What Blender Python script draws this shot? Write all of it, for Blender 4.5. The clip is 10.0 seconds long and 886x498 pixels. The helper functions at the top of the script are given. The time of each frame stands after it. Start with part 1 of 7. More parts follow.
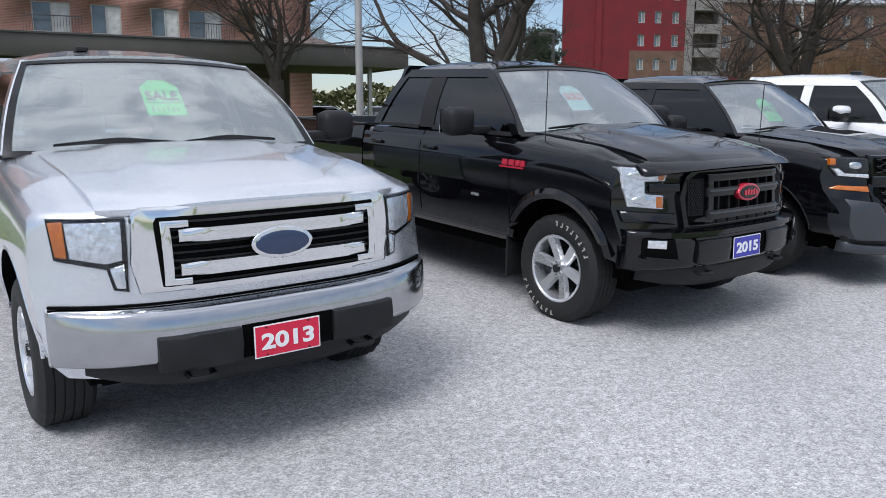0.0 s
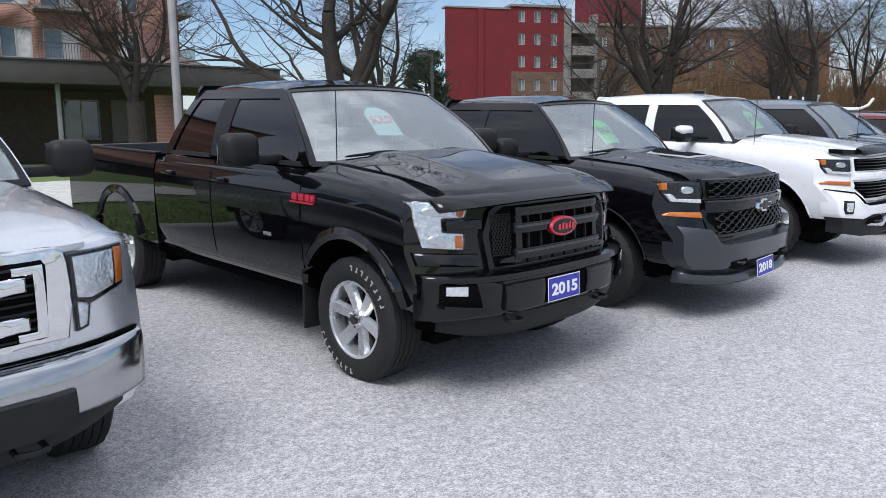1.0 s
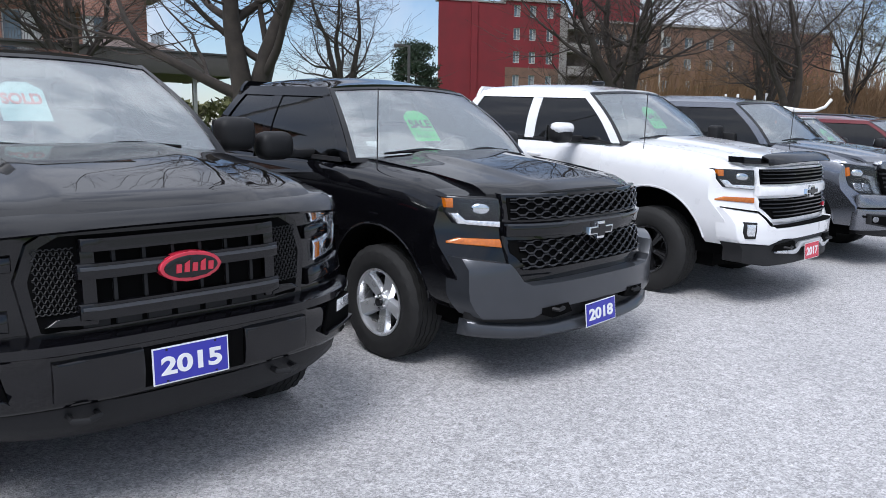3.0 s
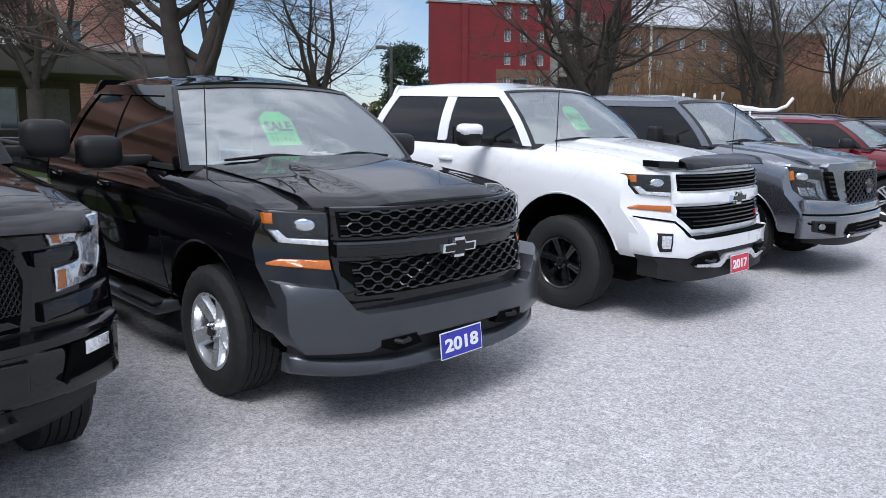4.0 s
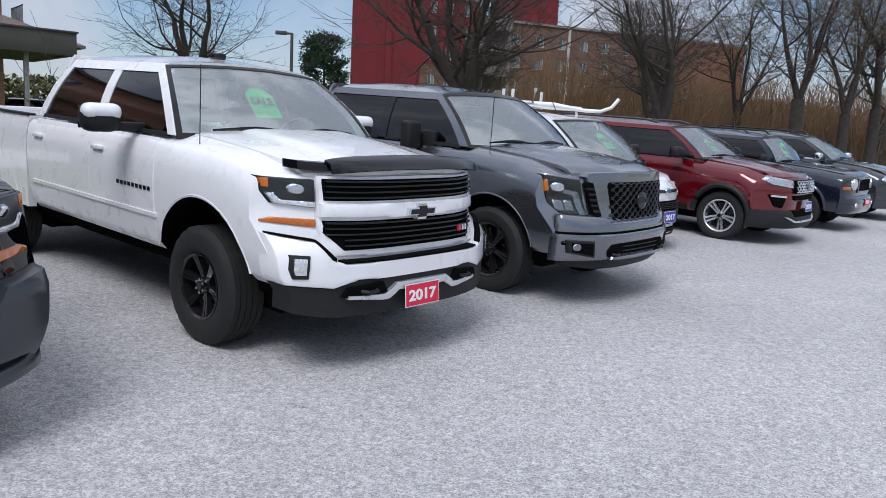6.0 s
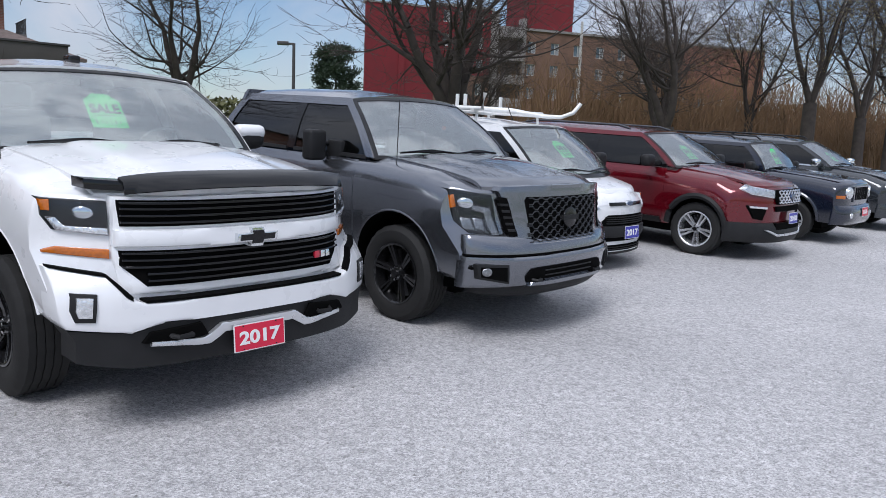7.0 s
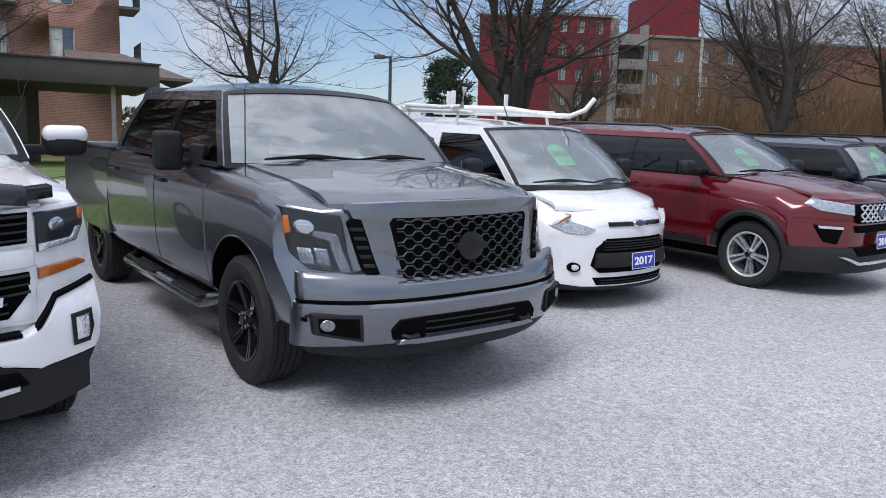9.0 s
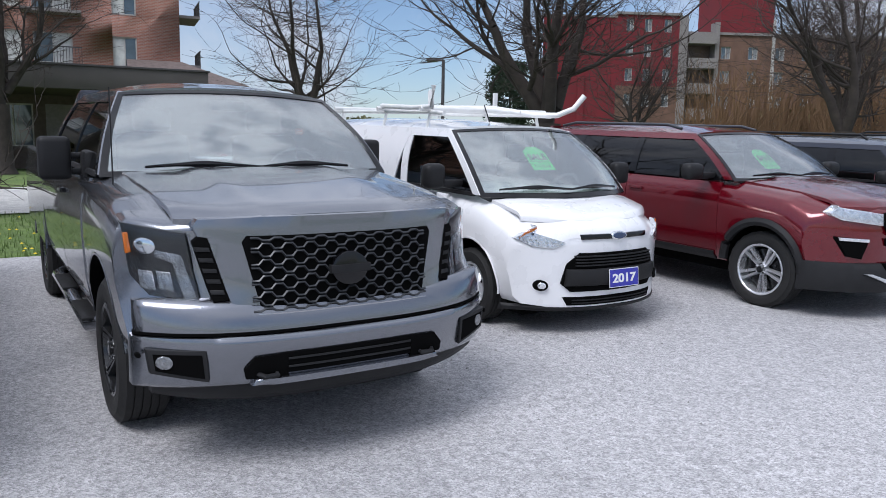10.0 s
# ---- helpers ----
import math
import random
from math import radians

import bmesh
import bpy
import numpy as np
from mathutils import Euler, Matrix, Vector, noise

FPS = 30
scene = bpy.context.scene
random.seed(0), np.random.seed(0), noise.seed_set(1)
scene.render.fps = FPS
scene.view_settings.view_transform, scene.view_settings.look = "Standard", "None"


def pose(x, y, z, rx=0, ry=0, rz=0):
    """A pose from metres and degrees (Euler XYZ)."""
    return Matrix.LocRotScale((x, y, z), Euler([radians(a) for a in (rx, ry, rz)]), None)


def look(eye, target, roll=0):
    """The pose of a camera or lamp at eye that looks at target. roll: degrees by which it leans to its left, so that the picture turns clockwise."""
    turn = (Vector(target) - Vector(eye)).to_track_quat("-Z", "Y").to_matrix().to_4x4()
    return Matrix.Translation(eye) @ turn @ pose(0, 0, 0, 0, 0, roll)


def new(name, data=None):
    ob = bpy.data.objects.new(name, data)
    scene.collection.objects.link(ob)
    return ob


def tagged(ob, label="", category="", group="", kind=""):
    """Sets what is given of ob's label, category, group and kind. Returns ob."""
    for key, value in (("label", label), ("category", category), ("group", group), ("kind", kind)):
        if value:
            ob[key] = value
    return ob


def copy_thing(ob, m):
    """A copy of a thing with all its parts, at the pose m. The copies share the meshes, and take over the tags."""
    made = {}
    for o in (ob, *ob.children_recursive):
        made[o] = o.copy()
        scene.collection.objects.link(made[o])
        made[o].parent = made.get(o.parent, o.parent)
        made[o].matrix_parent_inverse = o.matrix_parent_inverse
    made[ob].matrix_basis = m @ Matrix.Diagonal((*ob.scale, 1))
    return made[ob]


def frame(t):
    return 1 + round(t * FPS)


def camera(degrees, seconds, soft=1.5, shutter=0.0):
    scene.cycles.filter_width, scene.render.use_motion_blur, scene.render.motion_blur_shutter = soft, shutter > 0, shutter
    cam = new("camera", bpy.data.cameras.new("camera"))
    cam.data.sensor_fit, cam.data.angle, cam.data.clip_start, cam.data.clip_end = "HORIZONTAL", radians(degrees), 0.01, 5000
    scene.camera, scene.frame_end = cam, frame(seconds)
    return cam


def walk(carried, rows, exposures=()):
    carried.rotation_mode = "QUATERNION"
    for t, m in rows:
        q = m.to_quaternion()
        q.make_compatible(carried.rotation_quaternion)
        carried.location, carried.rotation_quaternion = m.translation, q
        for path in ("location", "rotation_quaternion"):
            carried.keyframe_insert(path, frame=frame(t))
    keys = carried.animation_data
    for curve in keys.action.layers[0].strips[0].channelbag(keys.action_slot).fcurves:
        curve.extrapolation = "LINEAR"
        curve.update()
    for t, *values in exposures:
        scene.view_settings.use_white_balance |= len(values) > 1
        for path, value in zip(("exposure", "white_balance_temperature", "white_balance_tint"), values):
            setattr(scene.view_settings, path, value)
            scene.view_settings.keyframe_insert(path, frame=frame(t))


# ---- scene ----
cam = camera(60.0, 10.0, soft=0.85)

PATH = [
    (0, (-0.332, 4.675, 1.47), (-0.331, 6.646, 1.13), -0.0),
    (0.5, (0.068, 5.076, 1.506), (0.257, 7.042, 1.188), -0.4),
    (1, (0.449, 5.482, 1.508), (0.72, 7.443, 1.218), -0.7),
    (1.5, (0.96, 5.846, 1.522), (1.219, 7.81, 1.25), -0.5),
    (2, (1.441, 6.236, 1.481), (1.676, 8.201, 1.193), 0.4),
    (2.5, (1.935, 6.637, 1.467), (2.196, 8.599, 1.176), 0.8),
    (3, (2.505, 6.983, 1.498), (2.771, 8.942, 1.196), 0.8),
    (4.5, (4.074, 7.822, 1.51), (4.345, 9.782, 1.219), 0.3),
    (5, (4.703, 8.125, 1.512), (5.013, 10.08, 1.226), 1.2),
    (5.5, (5.313, 8.386, 1.512), (5.689, 10.329, 1.219), 2.4),
    (6, (5.935, 8.624, 1.532), (6.369, 10.553, 1.23), 3.0),
    (7.5, (7.682, 9.69, 1.581), (7.997, 11.647, 1.315), 2.1),
    (8, (8.19, 10.106, 1.566), (8.431, 12.075, 1.309), 2.2),
    (8.5, (8.686, 10.489, 1.55), (8.83, 12.468, 1.297), 1.9),
    (9, (9.124, 10.883, 1.535), (9.167, 12.867, 1.28), 1.4),
    (9.5, (9.644, 11.254, 1.538), (9.58, 13.237, 1.292), 1.1),
    (10, (10.124, 11.627, 1.559), (9.983, 13.606, 1.31), 0.9),
]
walk(cam, [(t, look(eye, target, roll)) for t, eye, target, roll in PATH], [(0.0, 0.55, 6080, 12), (2.0, 0.69, 6050, 12), (4.5, 0.57, 6000, 13), (6.0, 0.36, 6000, 13), (9.0, 0.48, 6000, 13.5), (10.0, 0.50, 5950, 13.5)])

# ---- world, sun, exposure ----
SUN_EL, SUN_AZ = 56.0, 210.0         # the sun stands high on the side of the walk, veiled by cloud
world = bpy.data.worlds.new("sky")
scene.world = world
world.use_nodes = True
wn, wl = world.node_tree.nodes, world.node_tree.links
wn.clear()
w_out, w_bg = wn.new("ShaderNodeOutputWorld"), wn.new("ShaderNodeBackground")
w_sky = wn.new("ShaderNodeTexSky")
w_sky.sky_type, w_sky.sun_disc = "NISHITA", False
w_sky.sun_elevation, w_sky.sun_rotation = radians(SUN_EL), radians(SUN_AZ)
w_sky.air_density, w_sky.dust_density, w_sky.ozone_density = 1.0, 0.6, 2.0
w_cloud = wn.new("ShaderNodeTexNoise")
w_cloud.inputs["Scale"].default_value, w_cloud.inputs["Detail"].default_value = 3.2, 8.0
w_cloud.inputs["Roughness"].default_value, w_cloud.inputs["Distortion"].default_value = 0.58, 0.4
w_ramp = wn.new("ShaderNodeValToRGB")
w_ramp.color_ramp.elements[0].position, w_ramp.color_ramp.elements[1].position = 0.45, 0.70
w_mix = wn.new("ShaderNodeMix")
w_mix.data_type = "RGBA"
# cloud brightens towards the zenith, as a veiled sky does
w_up = wn.new("ShaderNodeTexGradient")
w_up.texture_mapping.mapping_x, w_up.texture_mapping.mapping_z = "Z", "X"
w_shade = wn.new("ShaderNodeMix")
w_shade.data_type = "RGBA"
w_shade.inputs[6].default_value, w_shade.inputs[7].default_value = (5.4, 5.6, 6.0, 1), (10.5, 10.8, 11.3, 1)
wl.new(w_up.outputs["Fac"], w_shade.inputs[0])
wl.new(w_shade.outputs[2], w_mix.inputs[7])
wl.new(w_cloud.outputs["Fac"], w_ramp.inputs["Fac"])
w_high = wn.new("ShaderNodeMapRange")
w_high.inputs[1].default_value, w_high.inputs[2].default_value = 0.19, 0.48
w_high.inputs[3].default_value, w_high.inputs[4].default_value = 0.0, 0.62
w_sum = wn.new("ShaderNodeMath")
w_sum.operation, w_sum.use_clamp = "ADD", True
wl.new(w_up.outputs["Fac"], w_high.inputs[0])
wl.new(w_high.outputs[0], w_sum.inputs[0]), wl.new(w_ramp.outputs["Color"], w_sum.inputs[1])
wl.new(w_sum.outputs[0], w_mix.inputs[0])
wl.new(w_sky.outputs["Color"], w_mix.inputs[6])
wl.new(w_mix.outputs[2], w_bg.inputs["Color"])
w_bg.inputs["Strength"].default_value = 0.078
wl.new(w_bg.outputs["Background"], w_out.inputs["Surface"])

sun = new("sun", bpy.data.lights.new("sun", "SUN"))
sun.data.energy, sun.data.angle, sun.data.color = 1.8, radians(28), (1.0, 0.97, 0.93)
sun.matrix_world = look((60 * math.sin(radians(SUN_AZ)), 60 * math.cos(radians(SUN_AZ)), 60 * math.tan(radians(SUN_EL))), (0, 0, 0))


# ---- materials ----
def mat(name, color, rough=0.5, metal=0.0, coat=0.0, spec=0.5, vary=0.12, scale=6.0, bump=0.0, bump_scale=60.0, emit=0.0, random_obj=0.0):
    m = bpy.data.materials.new(name)
    m.use_nodes = True
    n, l = m.node_tree.nodes, m.node_tree.links
    b = n["Principled BSDF"]
    b.inputs["Roughness"].default_value, b.inputs["Metallic"].default_value = rough, metal
    b.inputs["Coat Weight"].default_value, b.inputs["Coat Roughness"].default_value = coat, 0.03
    b.inputs["Coat IOR"].default_value = 1.5
    b.inputs["Specular IOR Level"].default_value = spec
    co = n.new("ShaderNodeTexCoord")
    nz = n.new("ShaderNodeTexNoise")
    nz.inputs["Scale"].default_value, nz.inputs["Detail"].default_value = scale, 7.0
    l.new(co.outputs["Object"], nz.inputs["Vector"])
    ramp = n.new("ShaderNodeMapRange")
    ramp.inputs[3].default_value, ramp.inputs[4].default_value = 1 - vary, 1 + vary
    ramp.inputs[1].default_value, ramp.inputs[2].default_value = 0.3, 0.7
    l.new(nz.outputs["Fac"], ramp.inputs[0])
    fac = ramp.outputs[0]
    if random_obj:
        oi = n.new("ShaderNodeObjectInfo")
        r2 = n.new("ShaderNodeMapRange")
        r2.inputs[3].default_value, r2.inputs[4].default_value = 1 - random_obj, 1 + random_obj
        l.new(oi.outputs["Random"], r2.inputs[0])
        mu = n.new("ShaderNodeMath")
        mu.operation = "MULTIPLY"
        l.new(fac, mu.inputs[0]), l.new(r2.outputs[0], mu.inputs[1])
        fac = mu.outputs[0]
    hv = n.new("ShaderNodeHueSaturation")
    hv.inputs["Color"].default_value = (*color, 1)
    l.new(fac, hv.inputs["Value"])
    l.new(hv.outputs["Color"], b.inputs["Base Color"])
    if vary and rough > 0.12:
        rr = n.new("ShaderNodeMapRange")
        rr.inputs[3].default_value, rr.inputs[4].default_value = rough * 0.85, min(1, rough * 1.15)
        l.new(nz.outputs["Fac"], rr.inputs[0])
        l.new(rr.outputs[0], b.inputs["Roughness"])
    if bump:
        n2 = n.new("ShaderNodeTexNoise")
        n2.inputs["Scale"].default_value, n2.inputs["Detail"].default_value = bump_scale, 4.0
        l.new(co.outputs["Object"], n2.inputs["Vector"])
        bp = n.new("ShaderNodeBump")
        bp.inputs["Strength"].default_value, bp.inputs["Distance"].default_value = bump, 0.01
        l.new(n2.outputs["Fac"], bp.inputs["Height"])
        l.new(bp.outputs["Normal"], b.inputs["Normal"])
    return m


def glass_mat(name, tint, f0, rough=0.02, power=4.0):
    """A pane: gloss that grows with the angle over a tinted clear sheet."""
    m = bpy.data.materials.new(name)
    m.use_nodes = True
    n, l = m.node_tree.nodes, m.node_tree.links
    n.clear()
    out, mix = n.new("ShaderNodeOutputMaterial"), n.new("ShaderNodeMixShader")
    tr, gl, lw = n.new("ShaderNodeBsdfTransparent"), n.new("ShaderNodeBsdfGlossy"), n.new("ShaderNodeLayerWeight")
    tr.inputs["Color"].default_value = (*tint, 1)
    gl.inputs["Roughness"].default_value = rough
    lw.inputs["Blend"].default_value = 0.5
    p, q = n.new("ShaderNodeMath"), n.new("ShaderNodeMath")
    p.operation, p.inputs[1].default_value = "POWER", power
    q.operation, q.inputs[1].default_value, q.inputs[2].default_value = "MULTIPLY_ADD", 1 - f0, f0
    l.new(lw.outputs["Facing"], p.inputs[0]), l.new(p.outputs[0], q.inputs[0]), l.new(q.outputs[0], mix.inputs[0])
    l.new(tr.outputs[0], mix.inputs[1]), l.new(gl.outputs[0], mix.inputs[2])
    l.new(mix.outputs[0], out.inputs["Surface"])
    return m


def ground_mat(name, c1, c2, fine, grain, rough, bump):
    """Two scales: broad patches, then chips of stone."""
    m = bpy.data.materials.new(name)
    m.use_nodes = True
    n, l = m.node_tree.nodes, m.node_tree.links
    b = n["Principled BSDF"]
    b.inputs["Roughness"].default_value = rough
    co = n.new("ShaderNodeTexCoord")
    big, vor, sm = n.new("ShaderNodeTexNoise"), n.new("ShaderNodeTexVoronoi"), n.new("ShaderNodeTexNoise")
    big.inputs["Scale"].default_value, big.inputs["Detail"].default_value = 0.35, 9.0
    big.inputs["Roughness"].default_value = 0.62
    vor.inputs["Scale"].default_value = grain
    sm.inputs["Scale"].default_value, sm.inputs["Detail"].default_value = fine, 5.0
    for t in (big, vor, sm):
        l.new(co.outputs["Object"], t.inputs["Vector"])
    mixa = n.new("ShaderNodeMix")
    mixa.data_type = "RGBA"
    mixa.inputs[6].default_value, mixa.inputs[7].default_value = (*c1, 1), (*c2, 1)
    mr = n.new("ShaderNodeMapRange")
    mr.inputs[1].default_value, mr.inputs[2].default_value = 0.32, 0.68
    l.new(big.outputs["Fac"], mr.inputs[0]), l.new(mr.outputs[0], mixa.inputs[0])
    sep = n.new("ShaderNodeSeparateColor")
    l.new(vor.outputs["Color"], sep.inputs[0])
    m1 = n.new("ShaderNodeMapRange")
    m1.inputs[3].default_value, m1.inputs[4].default_value = 0.64, 1.34
    l.new(sep.outputs[0], m1.inputs[0])
    m2 = n.new("ShaderNodeMapRange")
    m2.inputs[1].default_value, m2.inputs[2].default_value = 0.3, 0.7
    m2.inputs[3].default_value, m2.inputs[4].default_value = 0.80, 1.20
    l.new(sm.outputs["Fac"], m2.inputs[0])
    mu = n.new("ShaderNodeMath")
    mu.operation = "MULTIPLY"
    l.new(m1.outputs[0], mu.inputs[0]), l.new(m2.outputs[0], mu.inputs[1])
    hv = n.new("ShaderNodeHueSaturation")
    l.new(mixa.outputs[2], hv.inputs["Color"]), l.new(mu.outputs[0], hv.inputs["Value"])
    l.new(hv.outputs["Color"], b.inputs["Base Color"])
    bp = n.new("ShaderNodeBump")
    bp.inputs["Strength"].default_value, bp.inputs["Distance"].default_value = bump, 0.012
    l.new(vor.outputs["Distance"], bp.inputs["Height"])
    l.new(bp.outputs["Normal"], b.inputs["Normal"])
    return m


ASPHALT = ground_mat("asphalt", (0.36, 0.355, 0.36), (0.45, 0.44, 0.445), 22.0, 110.0, 0.9, 0.45)
GRASS = ground_mat("grass", (0.07, 0.12, 0.025), (0.13, 0.18, 0.05), 3.0, 40.0, 0.95, 0.8)
CONCRETE = ground_mat("concrete", (0.42, 0.41, 0.39), (0.5, 0.49, 0.46), 5.0, 90.0, 0.9, 0.2)
SILVER = mat("silver_paint", (0.66, 0.68, 0.72), 0.27, 0.80, 1.0, vary=0.02, scale=900)
BLACK = mat("black_paint", (0.003, 0.003, 0.004), 0.16, 0.0, 1.0, 0.0, vary=0.02)
WHITE = mat("white_paint", (0.80, 0.80, 0.81), 0.28, 0.0, 1.0, vary=0.02)
GREY = mat("grey_paint", (0.20, 0.21, 0.235), 0.24, 0.9, 1.0, vary=0.03, scale=900)
RED = mat("red_paint", (0.125, 0.0012, 0.007), 0.20, 0.35, 1.0, vary=0.03)
NAVY = mat("navy_paint", (0.010, 0.014, 0.028), 0.18, 0.2, 1.0, vary=0.03)
CHARCOAL = mat("charcoal_paint", (0.035, 0.040, 0.047), 0.22, 0.4, 1.0, vary=0.03)
SATIN = mat("satin_bumper", (0.048, 0.052, 0.060), 0.30, 0.45, 0.4, vary=0.06)
BRUSHED = mat("brushed_bumper", (0.46, 0.47, 0.49), 0.15, 1.0, vary=0.06)
MESH_GREY = mat("grille_grey", (0.03, 0.032, 0.036), 0.35, 0.3, vary=0.1)
CHROME = mat("chrome", (0.78, 0.79, 0.80), 0.07, 1.0, vary=0.03)
ALLOY = mat("alloy", (0.68, 0.69, 0.71), 0.28, 0.8, vary=0.05)
DARK_ALLOY = mat("black_alloy", (0.012, 0.012, 0.013), 0.25, 0.2, 0.6, vary=0.1)
PLASTIC = mat("black_plastic", (0.018, 0.018, 0.019), 0.5, spec=0.2, vary=0.15, bump=0.1, bump_scale=400)
GLOSS = mat("gloss_black", (0.004, 0.004, 0.005), 0.12, 0.0, 0.0, 0.45, vary=0.05)
# near-black for hollows: shade put into the colour; also joints and liners
VOID = mat("shade_and_joint_black", (0.003, 0.003, 0.003), 0.9, spec=0.05, vary=0.1)
RUBBER = mat("tyre_rubber", (0.010, 0.0098, 0.0098), 0.75, vary=0.25, scale=14, bump=0.25, bump_scale=120)
LETTER = mat("raised_white", (0.42, 0.41, 0.38), 0.7)
TRIM = mat("interior_trim", (0.09, 0.095, 0.10), 0.7, vary=0.2)
CLOTH = mat("seat_cloth", (0.16, 0.165, 0.17), 0.9, vary=0.15, bump=0.2, bump_scale=300)
SCREEN = glass_mat("windscreen_glass", (0.84, 0.92, 0.90), 0.36, 0.05)
TINT = glass_mat("tinted_glass", (0.10, 0.105, 0.115), 0.06)
LENS = glass_mat("lamp_lens", (0.94, 0.95, 0.96), 0.02, 0.02, 9.0)
REFLECTOR = mat("lamp_reflector", (0.82, 0.83, 0.85), 0.12, 0.80, vary=0.2, scale=40, bump=0.6, bump_scale=55)
LAMP_DIM = mat("tinted_reflector", (0.26, 0.265, 0.275), 0.15, 0.7, vary=0.3, scale=40, bump=0.6, bump_scale=55)
SMOKED = mat("smoked_lamp", (0.014, 0.015, 0.017), 0.30, 0.2, 0.1, vary=0.3, scale=30)
AMBER = mat("amber_lens", (0.46, 0.115, 0.006), 0.15, 0.0, 0.8, vary=0.2, scale=60)
RED_LENS = mat("red_lens", (0.35, 0.01, 0.012), 0.15, 0.0, 0.8)
RED_BADGE = mat("red_badge", (0.50, 0.02, 0.045), 0.3, 0.2, 0.6)
BLUE_BADGE = mat("blue_badge", (0.02, 0.04, 0.10), 0.2, 0.3, 0.8)
P_RED = mat("plate_red", (0.62, 0.012, 0.05), 0.35, vary=0.04)
P_BLUE = mat("plate_blue", (0.035, 0.035, 0.36), 0.35, vary=0.04)
P_WHITE = mat("plate_white", (0.80, 0.80, 0.80), 0.4, vary=0.03)
TAG_GREEN = mat("tag_green", (0.03, 0.72, 0.13), 0.6, vary=0.05)
TAG_CYAN = mat("tag_pale", (0.50, 0.72, 0.74), 0.6, vary=0.04)
INK = mat("ink", (0.02, 0.03, 0.02), 0.7)
INK_RED = mat("ink_red", (0.75, 0.16, 0.13), 0.7)
BRICK = mat("brown_brick", (0.22, 0.095, 0.068), 0.9, vary=0.3, scale=1.5, random_obj=0.1)
RED_BRICK = mat("red_cladding", (0.165, 0.015, 0.021), 0.85, vary=0.15, scale=0.5)
TAN_BRICK = mat("tan_brick", (0.15, 0.085, 0.06), 0.9, vary=0.2, scale=1.0)
FASCIA = mat("fascia_metal", (0.085, 0.075, 0.07), 0.6, vary=0.12, scale=1.0)
# wall colour darkened for the shade under the canopy and behind windows
DARKWALL = mat("painted_shade_wall", (0.11, 0.085, 0.07), 0.85, vary=0.2)
WINDOW = mat("window_glass", (0.10, 0.13, 0.15), 0.06, 0.3, 0.5, vary=0.4, scale=0.7)
CURTAIN = mat("curtain", (0.55, 0.55, 0.52), 0.9, vary=0.2, scale=3)
FAR_CURTAIN = mat("dim_curtain", (0.22, 0.23, 0.24), 0.5, vary=0.4, scale=0.4)
FRAME = mat("window_frame", (0.45, 0.43, 0.40), 0.6)
GREY_CON = mat("grey_concrete", (0.23, 0.21, 0.20), 0.9, vary=0.15)
ROOFING = mat("roof_slate", (0.14, 0.11, 0.10), 0.9, vary=0.25, scale=4)
BARK = mat("bark", (0.038, 0.030, 0.025), 0.95, vary=0.35, scale=5, bump=0.8, bump_scale=25)
TWIG = mat("twig", (0.048, 0.036, 0.030), 0.95, vary=0.3)
NEEDLE = mat("pine_needles", (0.028, 0.045, 0.026), 0.8, vary=0.3)
BUD = mat("bud_leaves", (0.28, 0.22, 0.07), 0.8, vary=0.3)
BRUSH = mat("brushwood", (0.145, 0.085, 0.042), 0.95, vary=0.3, scale=0.5)
POLE = mat("galvanised", (0.42, 0.40, 0.38), 0.5, 0.6, vary=0.12)
DARK_POLE = mat("dark_metal", (0.08, 0.075, 0.075), 0.5, 0.4)
RACK = mat("rack_white", (0.72, 0.72, 0.70), 0.4, 0.1, vary=0.08)


# ---- shape helpers ----
def smooth_mesh(me, angle=32):
    me.polygons.foreach_set("use_smooth", [True] * len(me.polygons))
    me.set_sharp_from_angle(angle=radians(angle))
    return me


def mesh_object(name, verts, faces, material, parent=None, label="", angle=32):
    me = bpy.data.meshes.new(name)
    me.from_pydata([tuple(map(float, v)) for v in verts], [], [tuple(f) for f in faces])
    bm = bmesh.new()
    bm.from_mesh(me)
    bmesh.ops.recalc_face_normals(bm, faces=bm.faces)
    bm.to_mesh(me)
    bm.free()
    me.materials.append(material)
    smooth_mesh(me, angle)
    ob = new(name, me)
    if parent is not None:
        ob.parent = parent
    if label:
        ob["label"] = label
    return ob


def part(name, bm, material, parent, label="", angle=32):
    me = bpy.data.meshes.new(name)
    bmesh.ops.recalc_face_normals(bm, faces=bm.faces)
    bm.to_mesh(me)
    bm.free()
    me.materials.append(material)
    smooth_mesh(me, angle)
    ob = new(name, me)
    if parent is not None:
        ob.parent = parent
    if label:
        ob["label"] = label
    return ob


def thing(name, m, label, category, group="", kind=""):
    ob = new(name)
    ob.matrix_world = m
    return tagged(ob, label, category, group, kind)


def box_bm(lo, hi, bevel=0.0, seg=2, bm=None):
    bm = bm or bmesh.new()
    made = bmesh.ops.create_cube(bm, size=1)["verts"]
    size = [h - l for l, h in zip(lo, hi)]
    for v in made:
        v.co = Vector([(l + h) / 2 + c * s for l, h, c, s in zip(lo, hi, v.co, size)])
    if bevel:
        edges = list({e for v in made for e in v.link_edges})
        bmesh.ops.bevel(bm, geom=edges, offset=bevel, segments=seg, affect="EDGES", profile=0.5)
    return bm


